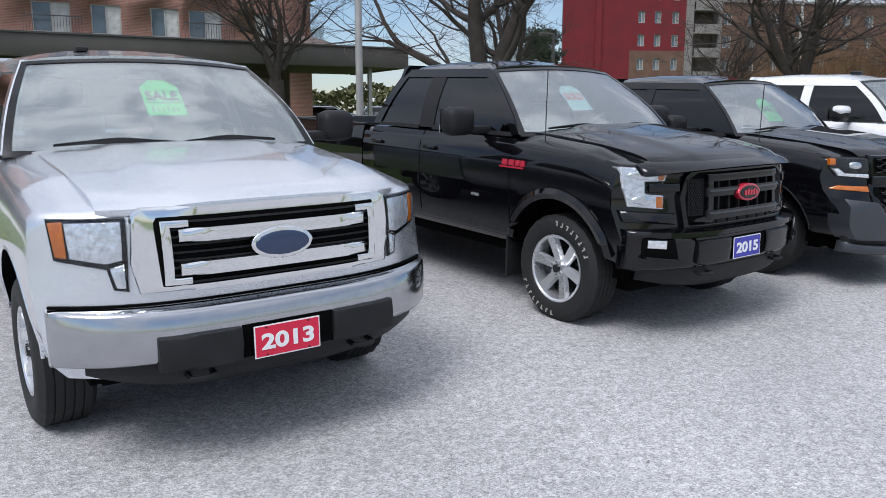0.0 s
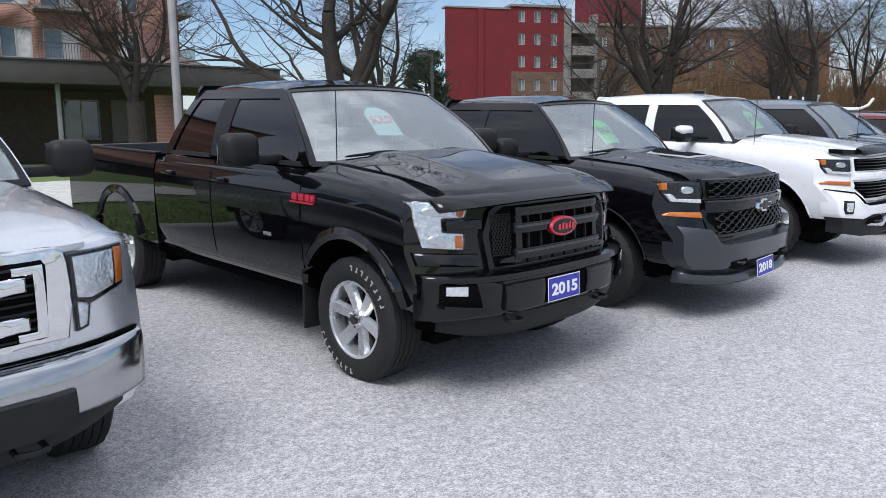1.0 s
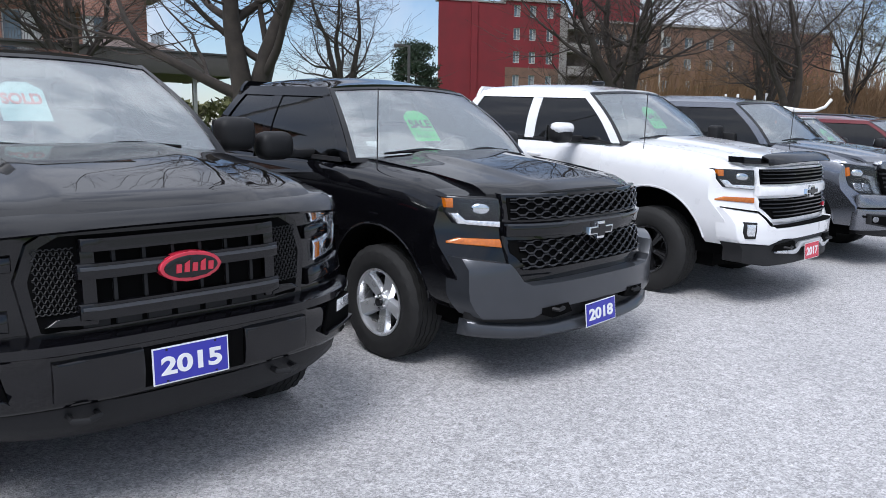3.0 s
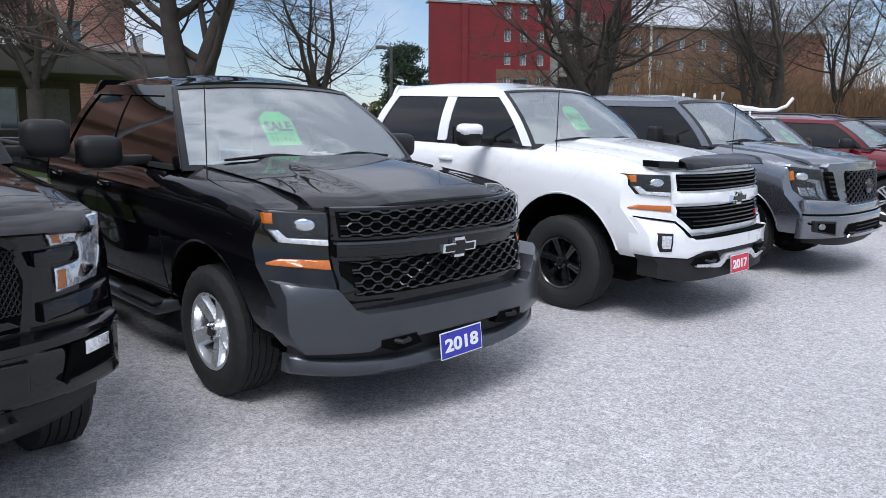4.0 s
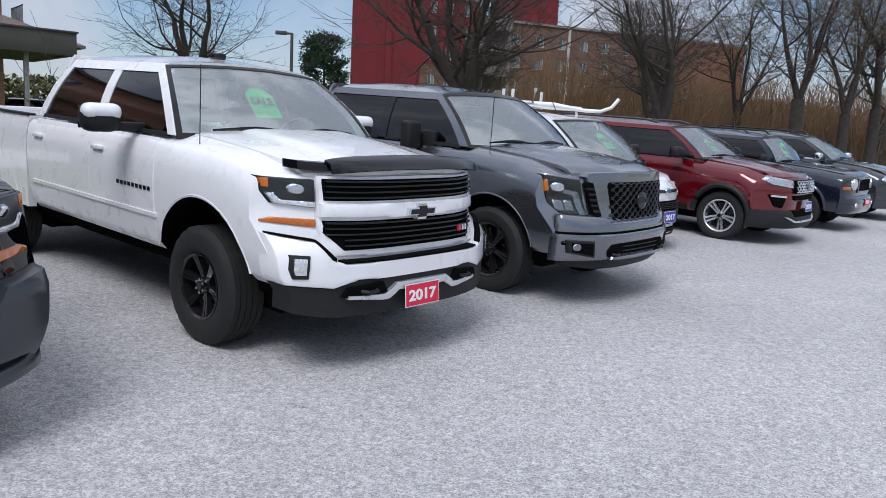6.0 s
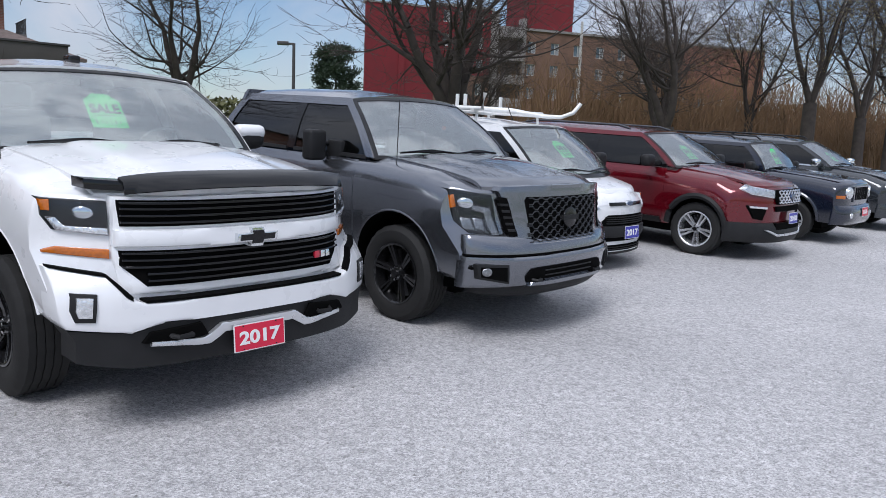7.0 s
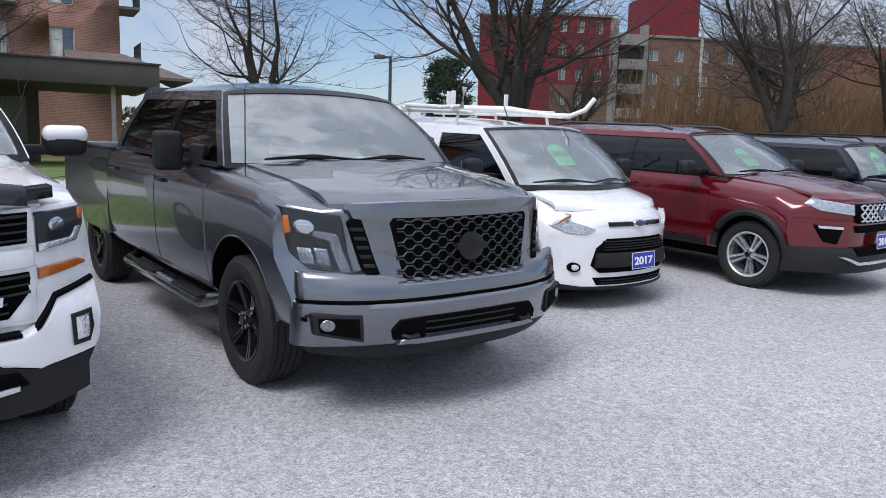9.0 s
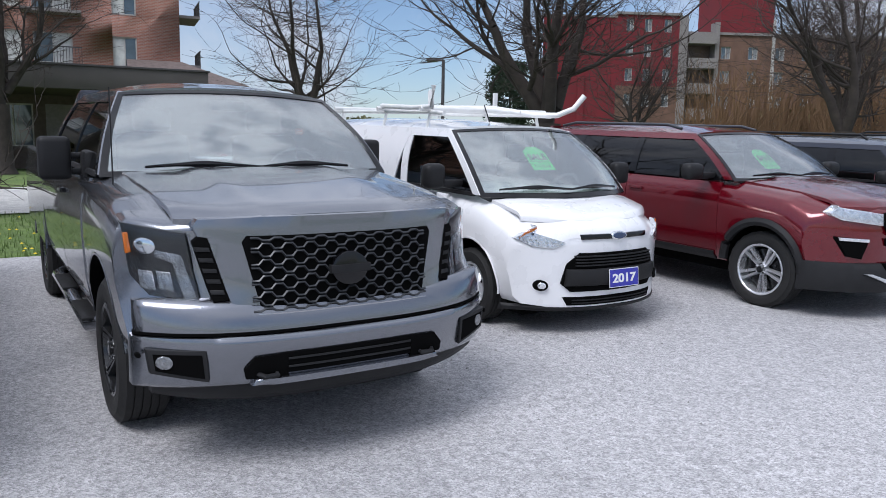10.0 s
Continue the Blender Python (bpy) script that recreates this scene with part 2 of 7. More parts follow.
def tube_data(points, radii, sides=8, caps=True):
    """Verts and faces of a tube along points."""
    pts = [Vector(p) for p in points]
    verts, faces = [], []
    up = Vector((0, 0, 1))
    for i, p in enumerate(pts):
        d = (pts[min(i + 1, len(pts) - 1)] - pts[max(i - 1, 0)]).normalized()
        a = d.cross(up if abs(d.z) < 0.9 else Vector((1, 0, 0))).normalized()
        b = d.cross(a)
        r = radii[i] if hasattr(radii, "__len__") else radii
        for k in range(sides):
            t = 2 * math.pi * k / sides
            verts.append(p + (a * math.cos(t) + b * math.sin(t)) * r)
    for i in range(len(pts) - 1):
        for k in range(sides):
            k2 = (k + 1) % sides
            faces.append((i * sides + k, i * sides + k2, (i + 1) * sides + k2, (i + 1) * sides + k))
    if caps:
        faces.append(tuple(range(sides)))
        faces.append(tuple(reversed(range((len(pts) - 1) * sides, len(pts) * sides))))
    return verts, faces


def tube(name, points, radii, material, parent=None, sides=8, label=""):
    v, f = tube_data(points, radii, sides)
    return mesh_object(name, v, f, material, parent, label, 50)


def grid_slab(name, fn, nu, nv, thick, material, parent, label="", angle=40):
    """A curved sheet with thickness: fn(u, v) gives a point; thick is the offset vector to its back."""
    verts, faces = [], []
    back = Vector(thick)
    for side in (0, 1):
        for j in range(nv + 1):
            for i in range(nu + 1):
                verts.append(Vector(fn(i / nu, j / nv)) + back * side)
    n1, tot = nu + 1, (nu + 1) * (nv + 1)
    for j in range(nv):
        for i in range(nu):
            a = j * n1 + i
            faces.append((a, a + 1, a + n1 + 1, a + n1))
            faces.append((tot + a, tot + a + n1, tot + a + n1 + 1, tot + a + 1))
    for i in range(nu):
        faces.append((i, tot + i, tot + i + 1, i + 1))
        a = nv * n1 + i
        faces.append((a, a + 1, tot + a + 1, tot + a))
    for j in range(nv):
        a = j * n1
        faces.append((a, a + n1, tot + a + n1, tot + a))
        a = j * n1 + nu
        faces.append((a, tot + a, tot + a + n1, a + n1))
    return mesh_object(name, verts, faces, material, parent, label, angle)


def lettering(name, text, height, width, material, parent, m, label="", depth=0.0015):
    """Text as a mesh, centred, fitted to width and height."""
    cu = bpy.data.curves.new(name, "FONT")
    cu.body, cu.align_x, cu.extrude, cu.offset = text, "CENTER", depth, 0.032
    tmp = bpy.data.objects.new(name, cu)
    scene.collection.objects.link(tmp)
    me = bpy.data.meshes.new_from_object(tmp.evaluated_get(bpy.context.evaluated_depsgraph_get()))
    bpy.data.objects.remove(tmp)
    co = np.array([v.co for v in me.vertices])
    lo, hi = co.min(0), co.max(0)
    for v in me.vertices:
        v.co.x = (v.co.x - (lo[0] + hi[0]) / 2) * width / (hi[0] - lo[0])
        v.co.y = (v.co.y - (lo[1] + hi[1]) / 2) * height / (hi[1] - lo[1])
    me.materials.clear()
    me.materials.append(material)
    ob = new(name, me)
    ob.parent = parent
    ob.matrix_basis = m
    if label:
        ob["label"] = label
    return ob


# ---- the ground ----
def gz(x, y):
    """The lot rises gently away from the walk, then levels out."""
    return float(np.clip(-0.0131 * x + 0.0387 * y - 0.479, -0.75, 0.62))


LOT_UP = Vector((0.0131, -0.0387, 1)).normalized()


def on_lot(x, y, heading):
    """A pose on the sloping lot: local x ahead along heading (degrees), z off the ground."""
    f = Vector((math.cos(radians(heading)), math.sin(radians(heading)), 0))
    f = (f - LOT_UP * f.dot(LOT_UP)).normalized()
    l = LOT_UP.cross(f)
    m = Matrix((f, l, LOT_UP)).transposed().to_4x4()
    m.translation = (x, y, gz(x, y))
    return m


ROW = radians(36.4)                       # the parked row runs along this bearing
ROW_X, ROW_Y = Vector((math.cos(ROW), math.sin(ROW))), Vector((-math.sin(ROW), math.cos(ROW)))


def row_xy(a, b):
    """A place by metres along the row and metres behind the front wheels."""
    p = Vector((1.25, 10.96)) + ROW_X * a + ROW_Y * b
    return p.x, p.y


def sheet(name, xs, ys, material, lift=0.0, to_xy=None):
    verts, faces = [], []
    for y in ys:
        for x in xs:
            px, py = to_xy(x, y) if to_xy else (x, y)
            verts.append((px, py, gz(px, py) + lift))
    n = len(xs)
    for j in range(len(ys) - 1):
        for i in range(n - 1):
            a = j * n + i
            faces.append((a, a + 1, a + n + 1, a + n))
    return mesh_object(name, verts, faces, material)


span = sorted(set([-1500, -600, -250, -120] + list(range(-80, 121, 4)) + [160, 300, 700, 1600]))
tagged(sheet("ground", span, span, GRASS, -0.06), "spring grass ground that reaches to the far trees", "ground", kind="structure")
tagged(sheet("pavement", [-70 + 4 * i for i in range(45)], [-60 + 4 * i for i in range(16)] + [5.6], ASPHALT, 0.0, row_xy), "pale worn asphalt parking lot with loose grit", "parking lot", kind="structure")
tagged(sheet("road", [-70 + 4 * i for i in range(45)], [10.4, 12, 14, 16.0], CONCRETE, -0.03, row_xy), "pale concrete drive crossing the lawn", "road", kind="structure")


# ---- vehicles ----
class Car:
    """Body surfaces of one vehicle. Local x ahead of the front axle, y to its left, z up."""

    def __init__(self, root, spec, paint):
        self.root, self.s, self.paint = root, spec, paint
        s = spec
        self.W, self.x0, self.tail = s["W"], s["nose"], s["tail"]

    def F(self, y, z):
        """The front skin: curved in plan, leaning a little."""
        s = self.s
        low = min(1.0, max(0.0, (0.95 - z) / 0.20))          # the bumper is squarer in plan than the lamps
        bow = s["bow"] + (s.get("bow_low", s["bow"]) - s["bow"]) * low * low * (3 - 2 * low)
        return self.x0 - bow * (abs(y) / self.W) ** s["pow"] - s["lean"] * max(0.0, z - 0.75) ** 1.5

    def section(self, x):
        s = self.s
        W = np.interp(x, s["wx"], s["wy"]) * self.W
        zt, ze, zs = (np.interp(x, s["zx"], s[k]) for k in ("zt", "ze", "zs"))
        zb, lip = s["zb"], s.get("nose_r", 0.07)
        q = min(1.0, max(0.0, (x - self.x0 + lip) / lip))
        drop = lip * 0.8 * (1 - math.sqrt(1 - q * q))     # the hood edge rolls over into the front
        zt, ze, zs = zt - drop, ze - drop * 0.9, zs - drop * 0.7
        return [(0, zb), (0.70 * W, zb), (0.90 * W, zb + 0.02), (0.955 * W, zb + 0.08), (0.985 * W, zb + 0.25), (W, 0.62 * zs + 0.38 * zb), (0.998 * W, zs - 0.16), (0.975 * W, zs - 0.04), (0.935 * W, zs), (s["ye"] * W, ze), (0.45 * W, zt - 0.008), (0, zt)]

    def nose_y(self, z):
        sec = self.section(self.x0 - 0.08)[2:10]
        return float(np.interp(z, [p[1] for p in sec], [p[0] for p in sec])) + 0.012

    def side_y(self, x, z):
        sec = self.section(x)[2:9]
        return float(np.interp(z, [p[1] for p in sec], [p[0] for p in sec]))

    def loft(self, xa, xb, n, name, label=""):
        lip = self.s.get("nose_r", 0.07)
        xs = np.concatenate([np.linspace(xa, xb - lip, n - 8), xb - lip + lip * np.sin(np.linspace(0, math.pi / 2, 9))[1:]])
        verts, faces = [], []
        ring = None
        for x in xs:
            half = self.section(x)
            pts = [(-y, z) for y, z in half] + [(y, z) for y, z in reversed(half[1:-1])]
            ring = len(pts)
            for y, z in pts:
                px, base = x, self.x0 - 0.7
                if x > base:
                    px = base + (x - base) * (self.F(y, z) - base) / 0.7
                verts.append((px, y, z))
        for i in range(n - 1):
            for k in range(ring):
                k2 = (k + 1) % ring
                faces.append((i * ring + k, i * ring + k2, (i + 1) * ring + k2, (i + 1) * ring + k))
        h = ring // 2
        for k in range(h):                    # flat back end
            quad = []
            for q in (k, (k + 1) % ring, (ring - k - 1) % ring, (ring - k) % ring):
                if q not in quad:
                    quad.append(q)
            if len(quad) > 2:
                faces.append(quad)
        # the front skin bows across the width
        o, cols, rows = (n - 1) * ring, 24, []
        for k in range(1, h):
            a, b = o + k, o + ring - k
            ya, z = verts[a][1], verts[a][2]
            row = [a]
            for j in range(1, cols):
                y = ya * (1 - 2 * j / cols)
                row.append(len(verts))
                verts.append((self.F(y, z), y, z))
            rows.append(row + [b])
        for ra, rb in zip(rows, rows[1:]):
            for j in range(cols):
                faces.append((ra[j], ra[j + 1], rb[j + 1], rb[j]))
        faces.append([o] + rows[0])
        faces.append([o + h] + rows[-1][::-1])
        ob = mesh_object(name, verts, faces, self.paint, self.root, label, 35)
        return ob

    def cut_arches(self, ob):
        s = self.s
        for ax in (0.0, -s["wb"]):
            bm = bmesh.new()
            for side in (-1, 1):
                made = bmesh.ops.create_cone(bm, cap_ends=True, segments=40, radius1=s["arch"], radius2=s["arch"], depth=0.8)["verts"]
                for v in made:
                    v.co = Vector((ax + v.co.x, side * (self.W - 0.02) + v.co.z, s["hub"] + 0.03 + v.co.y))
            bmesh.ops.recalc_face_normals(bm, faces=bm.faces)
            me = bpy.data.meshes.new("cutter")
            bm.to_mesh(me)
            bm.free()
            cutter = bpy.data.objects.new("cutter", me)
            scene.collection.objects.link(cutter)
            cutter.matrix_world = ob.matrix_world if ob.parent is None else self.root.matrix_world
            mod = ob.modifiers.new("arch", "BOOLEAN")
            mod.operation, mod.object, mod.solver = "DIFFERENCE", cutter, "EXACT"
            bpy.context.view_layer.update()
            fresh = bpy.data.meshes.new_from_object(ob.evaluated_get(bpy.context.evaluated_depsgraph_get()))
            ob.modifiers.clear()
            ob.data = fresh
            bpy.data.objects.remove(cutter)
        if len(ob.data.materials) == 0:
            ob.data.materials.append(self.paint)
        self.line_arches(ob)
        smooth_mesh(ob.data, 35)

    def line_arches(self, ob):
        """Near-black liner inside the wheel openings, its deep shade put into the colour."""
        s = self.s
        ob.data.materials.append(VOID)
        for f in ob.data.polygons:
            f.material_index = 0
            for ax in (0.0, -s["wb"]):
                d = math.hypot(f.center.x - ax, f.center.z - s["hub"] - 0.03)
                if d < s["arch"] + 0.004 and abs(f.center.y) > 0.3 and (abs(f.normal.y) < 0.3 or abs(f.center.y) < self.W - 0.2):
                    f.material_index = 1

    def front(self, name, poly, off0, off1, material, mirror=False, parent=None, label="", bevel=0.006):
        """A raised or sunken piece of the front: polygon in (y, z), laid on the front skin."""
        made = []
        for sgn in ((1, -1) if mirror else (1,)):
            pts = [(sgn * y, z) for y, z in poly]
            # cut across the width so that the piece follows the curve
            bm = bmesh.new()
            f = bm.faces.new([bm.verts.new((0, y, z)) for y, z in pts])
            ys = [p[0] for p in pts]
            n = max(1, int((max(ys) - min(ys)) / 0.05))
            for i in range(1, n):
                yy = min(ys) + (max(ys) - min(ys)) * i / n
                bmesh.ops.bisect_plane(bm, geom=bm.verts[:] + bm.edges[:] + bm.faces[:], plane_co=(0, yy, 0), plane_no=(0, 1, 0))
            zs = [p[1] for p in pts]
            n = int((max(zs) - min(zs)) / 0.06)
            for i in range(1, n):
                zz = min(zs) + (max(zs) - min(zs)) * i / n
                bmesh.ops.bisect_plane(bm, geom=bm.verts[:] + bm.edges[:] + bm.faces[:], plane_co=(0, 0, zz), plane_no=(0, 0, 1))
            flat = bm.faces[:]
            ext = bmesh.ops.extrude_face_region(bm, geom=flat)
            top = {g for g in ext["geom"] if isinstance(g, bmesh.types.BMVert)}
            for v in bm.verts:
                lim = self.nose_y(v.co.z)
                v.co.y = max(-lim, min(lim, v.co.y))
                v.co.x = self.F(v.co.y, v.co.z) + (off1 if v in top else off0)
            if bevel:
                rim = [e for e in bm.edges if e.verts[0] in top and e.verts[1] in top and len([q for q in e.link_faces if all(w in top for w in q.verts)]) == 1]
                bmesh.ops.bevel(bm, geom=rim, offset=bevel, segments=2, affect="EDGES", profile=0.5, clamp_overlap=True)
            made.append(part(name, bm, material, parent or self.root, label, 40))
        return made

    def band(self, name, profile, ylim, material, parent=None, label="", n=44, zdrop=0.0, angle=62, taper=0.0):
        """A bar swept across the front: profile in (offset from the skin, z); zdrop lifts the ends."""
        verts, faces = [], []
        m = len(profile)
        for i in range(n + 1):
            y = -ylim + 2 * ylim * i / n
            for off, z in profile:
                q = (abs(y) / ylim) ** 6
                taper = max(taper, 0.55)
                zz = z + zdrop * (abs(y) / ylim) ** 3
                verts.append((self.F(y, 0.6) + off * (1 - taper * q), y, zz))
        for i in range(n):
            for k in range(m):
                k2 = (k + 1) % m
                faces.append((i * m + k, i * m + k2, (i + 1) * m + k2, (i + 1) * m + k))
        faces.append(tuple(range(m)))
        faces.append(tuple(range(n * m, (n + 1) * m)))
        return mesh_object(name, verts, faces, material, parent or self.root, label, angle)

    def patch(self, name, x_a, x_b, z_a, z_b, out, material, label="", parent=None, skew=0.0, nx=10, nz=8):
        """A door skin or badge on both flanks that follows the side."""
        made = []
        for sgn in (-1, 1):
            def fn(u, v):
                z = z_a + (z_b - z_a) * v
                x = x_a + (x_b - x_a) * u + skew * v
                return (x, sgn * (self.side_y(x, z) + out), z)
            made.append(grid_slab(name, fn, nx, nz, (0, -sgn * (out + 0.02), 0), material, parent or self.root, label))
        return made

    def cabin(self, doors):
        """Pillars, roof, panes and the inside."""
        s = self.s
        zb, zr = s["belt"], s["roof"]
        yb, yr = s["yb"] * self.W, s["yr"] * self.W
        xa0, xa1, xd1, xd0 = s["ax"]

        def side(x, t):
            return (yb + (yr - yb) * t + 0.03 * math.sin(math.pi * t), zb + (zr - 0.05 - zb) * t)

        def edge_a(t):
            return xa0 + (xa1 - xa0) * t - 0.06 * math.sin(math.pi * t) * -1

        def edge_d(t):
            return xd0 + (xd1 - xd0) * t

        def quad(name, xfa, xfb, t0, t1, out, thick, material, label="", nu=6, nv=8):
            for sgn in (-1, 1):
                def fn(u, v):
                    t = t0 + (t1 - t0) * v
                    x = xfa(t) + (xfb(t) - xfa(t)) * u
                    y, z = side(x, t)
                    return (x, sgn * (y + out), z)
                grid_slab(name, fn, nu, nv, (0, -sgn * thick, 0), material, self.root, label)

        quad("pillar", edge_a, lambda t: edge_a(t) - 0.10, 0.0, 0.9, 0, 0.06, self.paint)
        quad("roof_rail", edge_a, edge_d, 0.86, 1.0, 0.0, 0.08, self.paint, nu=24, nv=4)
        cuts = s["pillars"]
        for x, w in cuts:
            quad("pillar", lambda t, x=x: x - 0.05 * t, lambda t, x=x, w=w: x - w - 0.05 * t, 0.0, 0.88, -0.004, 0.05, s.get("bpillar", self.paint))
        quad("pillar", lambda t: edge_d(t) + s["dw"], edge_d, 0.0, 0.88, 0, 0.06, self.paint)
        # side panes between the pillars
        starts = [lambda t: edge_a(t) - 0.10] + [lambda t, x=x, w=w: x - w - 0.05 * t for x, w in cuts]
        ends = [lambda t, x=x: x - 0.05 * t for x, w in cuts] + [lambda t: edge_d(t) + s["dw"]]
        for a, b in zip(starts, ends):
            quad("side_window", a, b, 0.0, 0.87, -0.012, 0.006, TINT, "dark tinted glass")
            quad("window_trim", a, b, -0.03, 0.03, 0.006, 0.03, s.get("belt_mat", PLASTIC), nv=2)
        # windscreen
        bowed = s.get("bowed", 0.16)

        def screen(u, v, out=0.0):
            yy = (2 * u - 1)
            y, z = side(0, v * 0.97)
            x = edge_a(v * 0.97) + bowed * (1 - yy * yy) * (1 - 0.35 * v)
            return (x + out, yy * (y - 0.01), z + 0.035 * (1 - yy * yy) * v + out)

        grid_slab("windscreen", lambda u, v: screen(0.015 + 0.97 * u, v), 18, 10, (-0.006, 0, -0.004), SCREEN, self.root, "reflecting grey-green windscreen").visible_shadow = False
        for u0, u1, v0, v1 in ((0.0, 0.022, 0, 1), (0.978, 1.0, 0, 1), (0, 1, -0.03, 0.035), (0, 1, 0.965, 1.0)):
            grid_slab("screen_border", lambda u, v: screen(u0 + (u1 - u0) * u, v0 + (v1 - v0) * v, 0.004), 14, 6, (-0.012, 0, -0.01), GLOSS, self.root)
        # roof
        def roof(u, v):
            yy = 2 * u - 1
            x = xa1 + bowed * 0.62 * (1 - yy * yy) * (1 - min(1, v * 4)) + (xd1 - xa1) * v
            q = min(1.0, v / 0.3)
            crown = s.get("crown", 0.05) * (q * q * (3 - 2 * q)) * (1 - 0.55 * max(0, v - 0.7) / 0.3)
            y = yy * (yr + 0.006)
            return (x, y, zr - 0.043 + 0.034 * (1 - yy * yy) + crown * (1 - abs(yy) ** 3) - 0.02 * abs(yy) ** 8)
        grid_slab("roof", roof, 16, 16, (0, 0, -0.04), self.paint, self.root)
        # back wall with its window
        def back(u, v):
            t = v
            y, z = side(0, t)
            return (edge_d(t) + 0.0, (2 * u - 1) * y, z + (0.04 if v > 0.9 else 0))
        grid_slab("back_panel", lambda u, v: back(u, 0.0 + 0.25 * v), 8, 3, (0.05, 0, 0), self.paint, self.root)
        grid_slab("back_panel", lambda u, v: back(u, 0.85 + 0.15 * v), 8, 2, (0.05, 0, 0), self.paint, self.root)
        grid_slab("rear_window", lambda u, v: back(u, 0.25 + 0.6 * v), 8, 4, (0.01, 0, 0), TINT, self.root)
        # inside
        dz = zb - 0.02
        part("dashboard", box_bm((xa0 - 0.42, -yb + 0.1, dz - 0.25), (xa0 + 0.06, yb - 0.1, dz + 0.03), 0.05), TRIM, self.root)
        for y in (-0.42, 0.42):
            x = xa1 - 0.35
            part("seat", box_bm((x - 0.16, y - 0.25, dz - 0.4), (x + 0.02, y + 0.25, dz + 0.24), 0.07, 3), CLOTH, self.root)
            part("headrest", box_bm((x - 0.14, y - 0.13, dz + 0.26), (x - 0.03, y + 0.13, dz + 0.42), 0.04, 3), CLOTH, self.root)
        ring = [(xa0 - 0.42 + 0.10 * math.sin(a), 0.42 + 0.19 * math.cos(a), dz + 0.0 + 0.16 * math.sin(a)) for a in np.linspace(0, 2 * math.pi, 25)]
        tube("steering_wheel", ring, 0.014, TRIM, self.root, 6)
        part("mirror_inside", box_bm((xa1 + 0.02, -0.12, zr - 0.16), (xa1 + 0.05, 0.12, zr - 0.09), 0.015), TRIM, self.root)
        for y0, y1, dx in ((-0.70, -0.02, 0.0), (-0.02, 0.62, 0.0)):
            pts = []
            for k in range(9):
                q = k / 8
                u = (y1 + (y0 - y1) * q) / (2 * (yb - 0.01)) + 0.5
                p = screen(u, 0.052 + 0.035 * math.sin(math.pi * q), 0.022)
                pts.append(p)
            w = tube("wiper", pts, [0.010, 0.011, 0.012, 0.018, 0.022, 0.018, 0.012, 0.011, 0.008], GLOSS, self.root, 6)
        self.screen = screen

    def wheels(self, style, alloy, label=""):
        s = self.s
        r, rim, w = s["tyre"], s["rim"], s["tw"]
        for ax in (0.0, -s["wb"]):
            for sgn in (-1, 1):
                y = sgn * (self.W - s["tuck"] - w / 2)
                wh = wheel(r, rim, w, style, alloy, label)
                wh.parent = self.root
                wh.matrix_basis = pose(ax, y, r - 0.008, 0, 0, 0 if sgn < 0 else 180)

    def mirrors(self, cx, z, size, material, cap=None, arm=0.16):
        hx, hy, hz = size
        for sgn in (-1, 1):
            y0 = self.s["yb"] * self.W
            yc = y0 + arm + hy / 2
            bm = box_bm((cx - hx / 2, sgn * yc - hy / 2, z), (cx + hx / 2, sgn * yc + hy / 2, z + hz), min(hx, hy, hz) * 0.38, 3)
            mir = part("door_mirror", bm, material, self.root)
            lo, hi = sorted((sgn * (y0 - 0.04), sgn * (yc - hy / 2 + 0.05)))
            part("arm", box_bm((cx - 0.05, lo, z + 0.01), (cx + 0.05, hi, z + 0.075), 0.02), PLASTIC, mir)
            if cap:
                part("cap", box_bm((cx - hx * 0.30, sgn * yc - hy * 0.505, z + hz * 0.42), (cx + hx / 2 + 0.006, sgn * yc + hy * 0.505, z + hz + 0.005), min(hx, hy, hz) * 0.30, 3), cap, mir)
            part("mirror_glass", box_bm((cx - hx / 2 - 0.004, sgn * yc - hy * 0.42, z + hz * 0.1), (cx - hx / 2 + 0.004, sgn * yc + hy * 0.42, z + hz * 0.9), 0.0), CHROME, mir)

    def plate(self, y, z, text, colour, lean=6.0, tilt=0.0, off=0.06, w=0.335, h=0.155):
        x = self.F(y, 0.6) + off
        m = pose(x, y, z, 0, -lean, 0) @ pose(0, 0, 0, 0, 0, -math.degrees(math.atan(4 * self.s["bow"] * (y / self.W) ** 3 / self.W)) if y > 0 else 0) @ pose(0, 0, 0, 90, 0, 90) @ pose(0, 0, 0, 0, 0, tilt)
        pl = part("plate", box_bm((-w / 2, -h / 2, -0.003), (w / 2, h / 2, 0), 0.0), P_WHITE, self.root, "year plate with white figures")
        pl.matrix_basis = m
        part("plate_face", box_bm((-w / 2 + 0.006, -h / 2 + 0.006, 0), (w / 2 - 0.006, h / 2 - 0.006, 0.0015)), colour, pl)
        if text:
            lettering("year_number", text, h * 0.50, w * 0.80, P_WHITE, pl, pose(0, -0.002, 0.003))
        else:
            for k in range(4):
                part("mark", box_bm((-0.11 + 0.058 * k, -h * 0.22, 0.0015), (-0.07 + 0.058 * k, h * 0.22, 0.004)), P_WHITE, pl)
        for sx in (-1, 1):
            for sy in (-1, 1):
                part("bolt", box_bm((sx * w * 0.32 - 0.005, sy * h * 0.42 - 0.004, 0), (sx * w * 0.32 + 0.005, sy * h * 0.42 + 0.004, 0.004), 0.002), PLASTIC, pl)

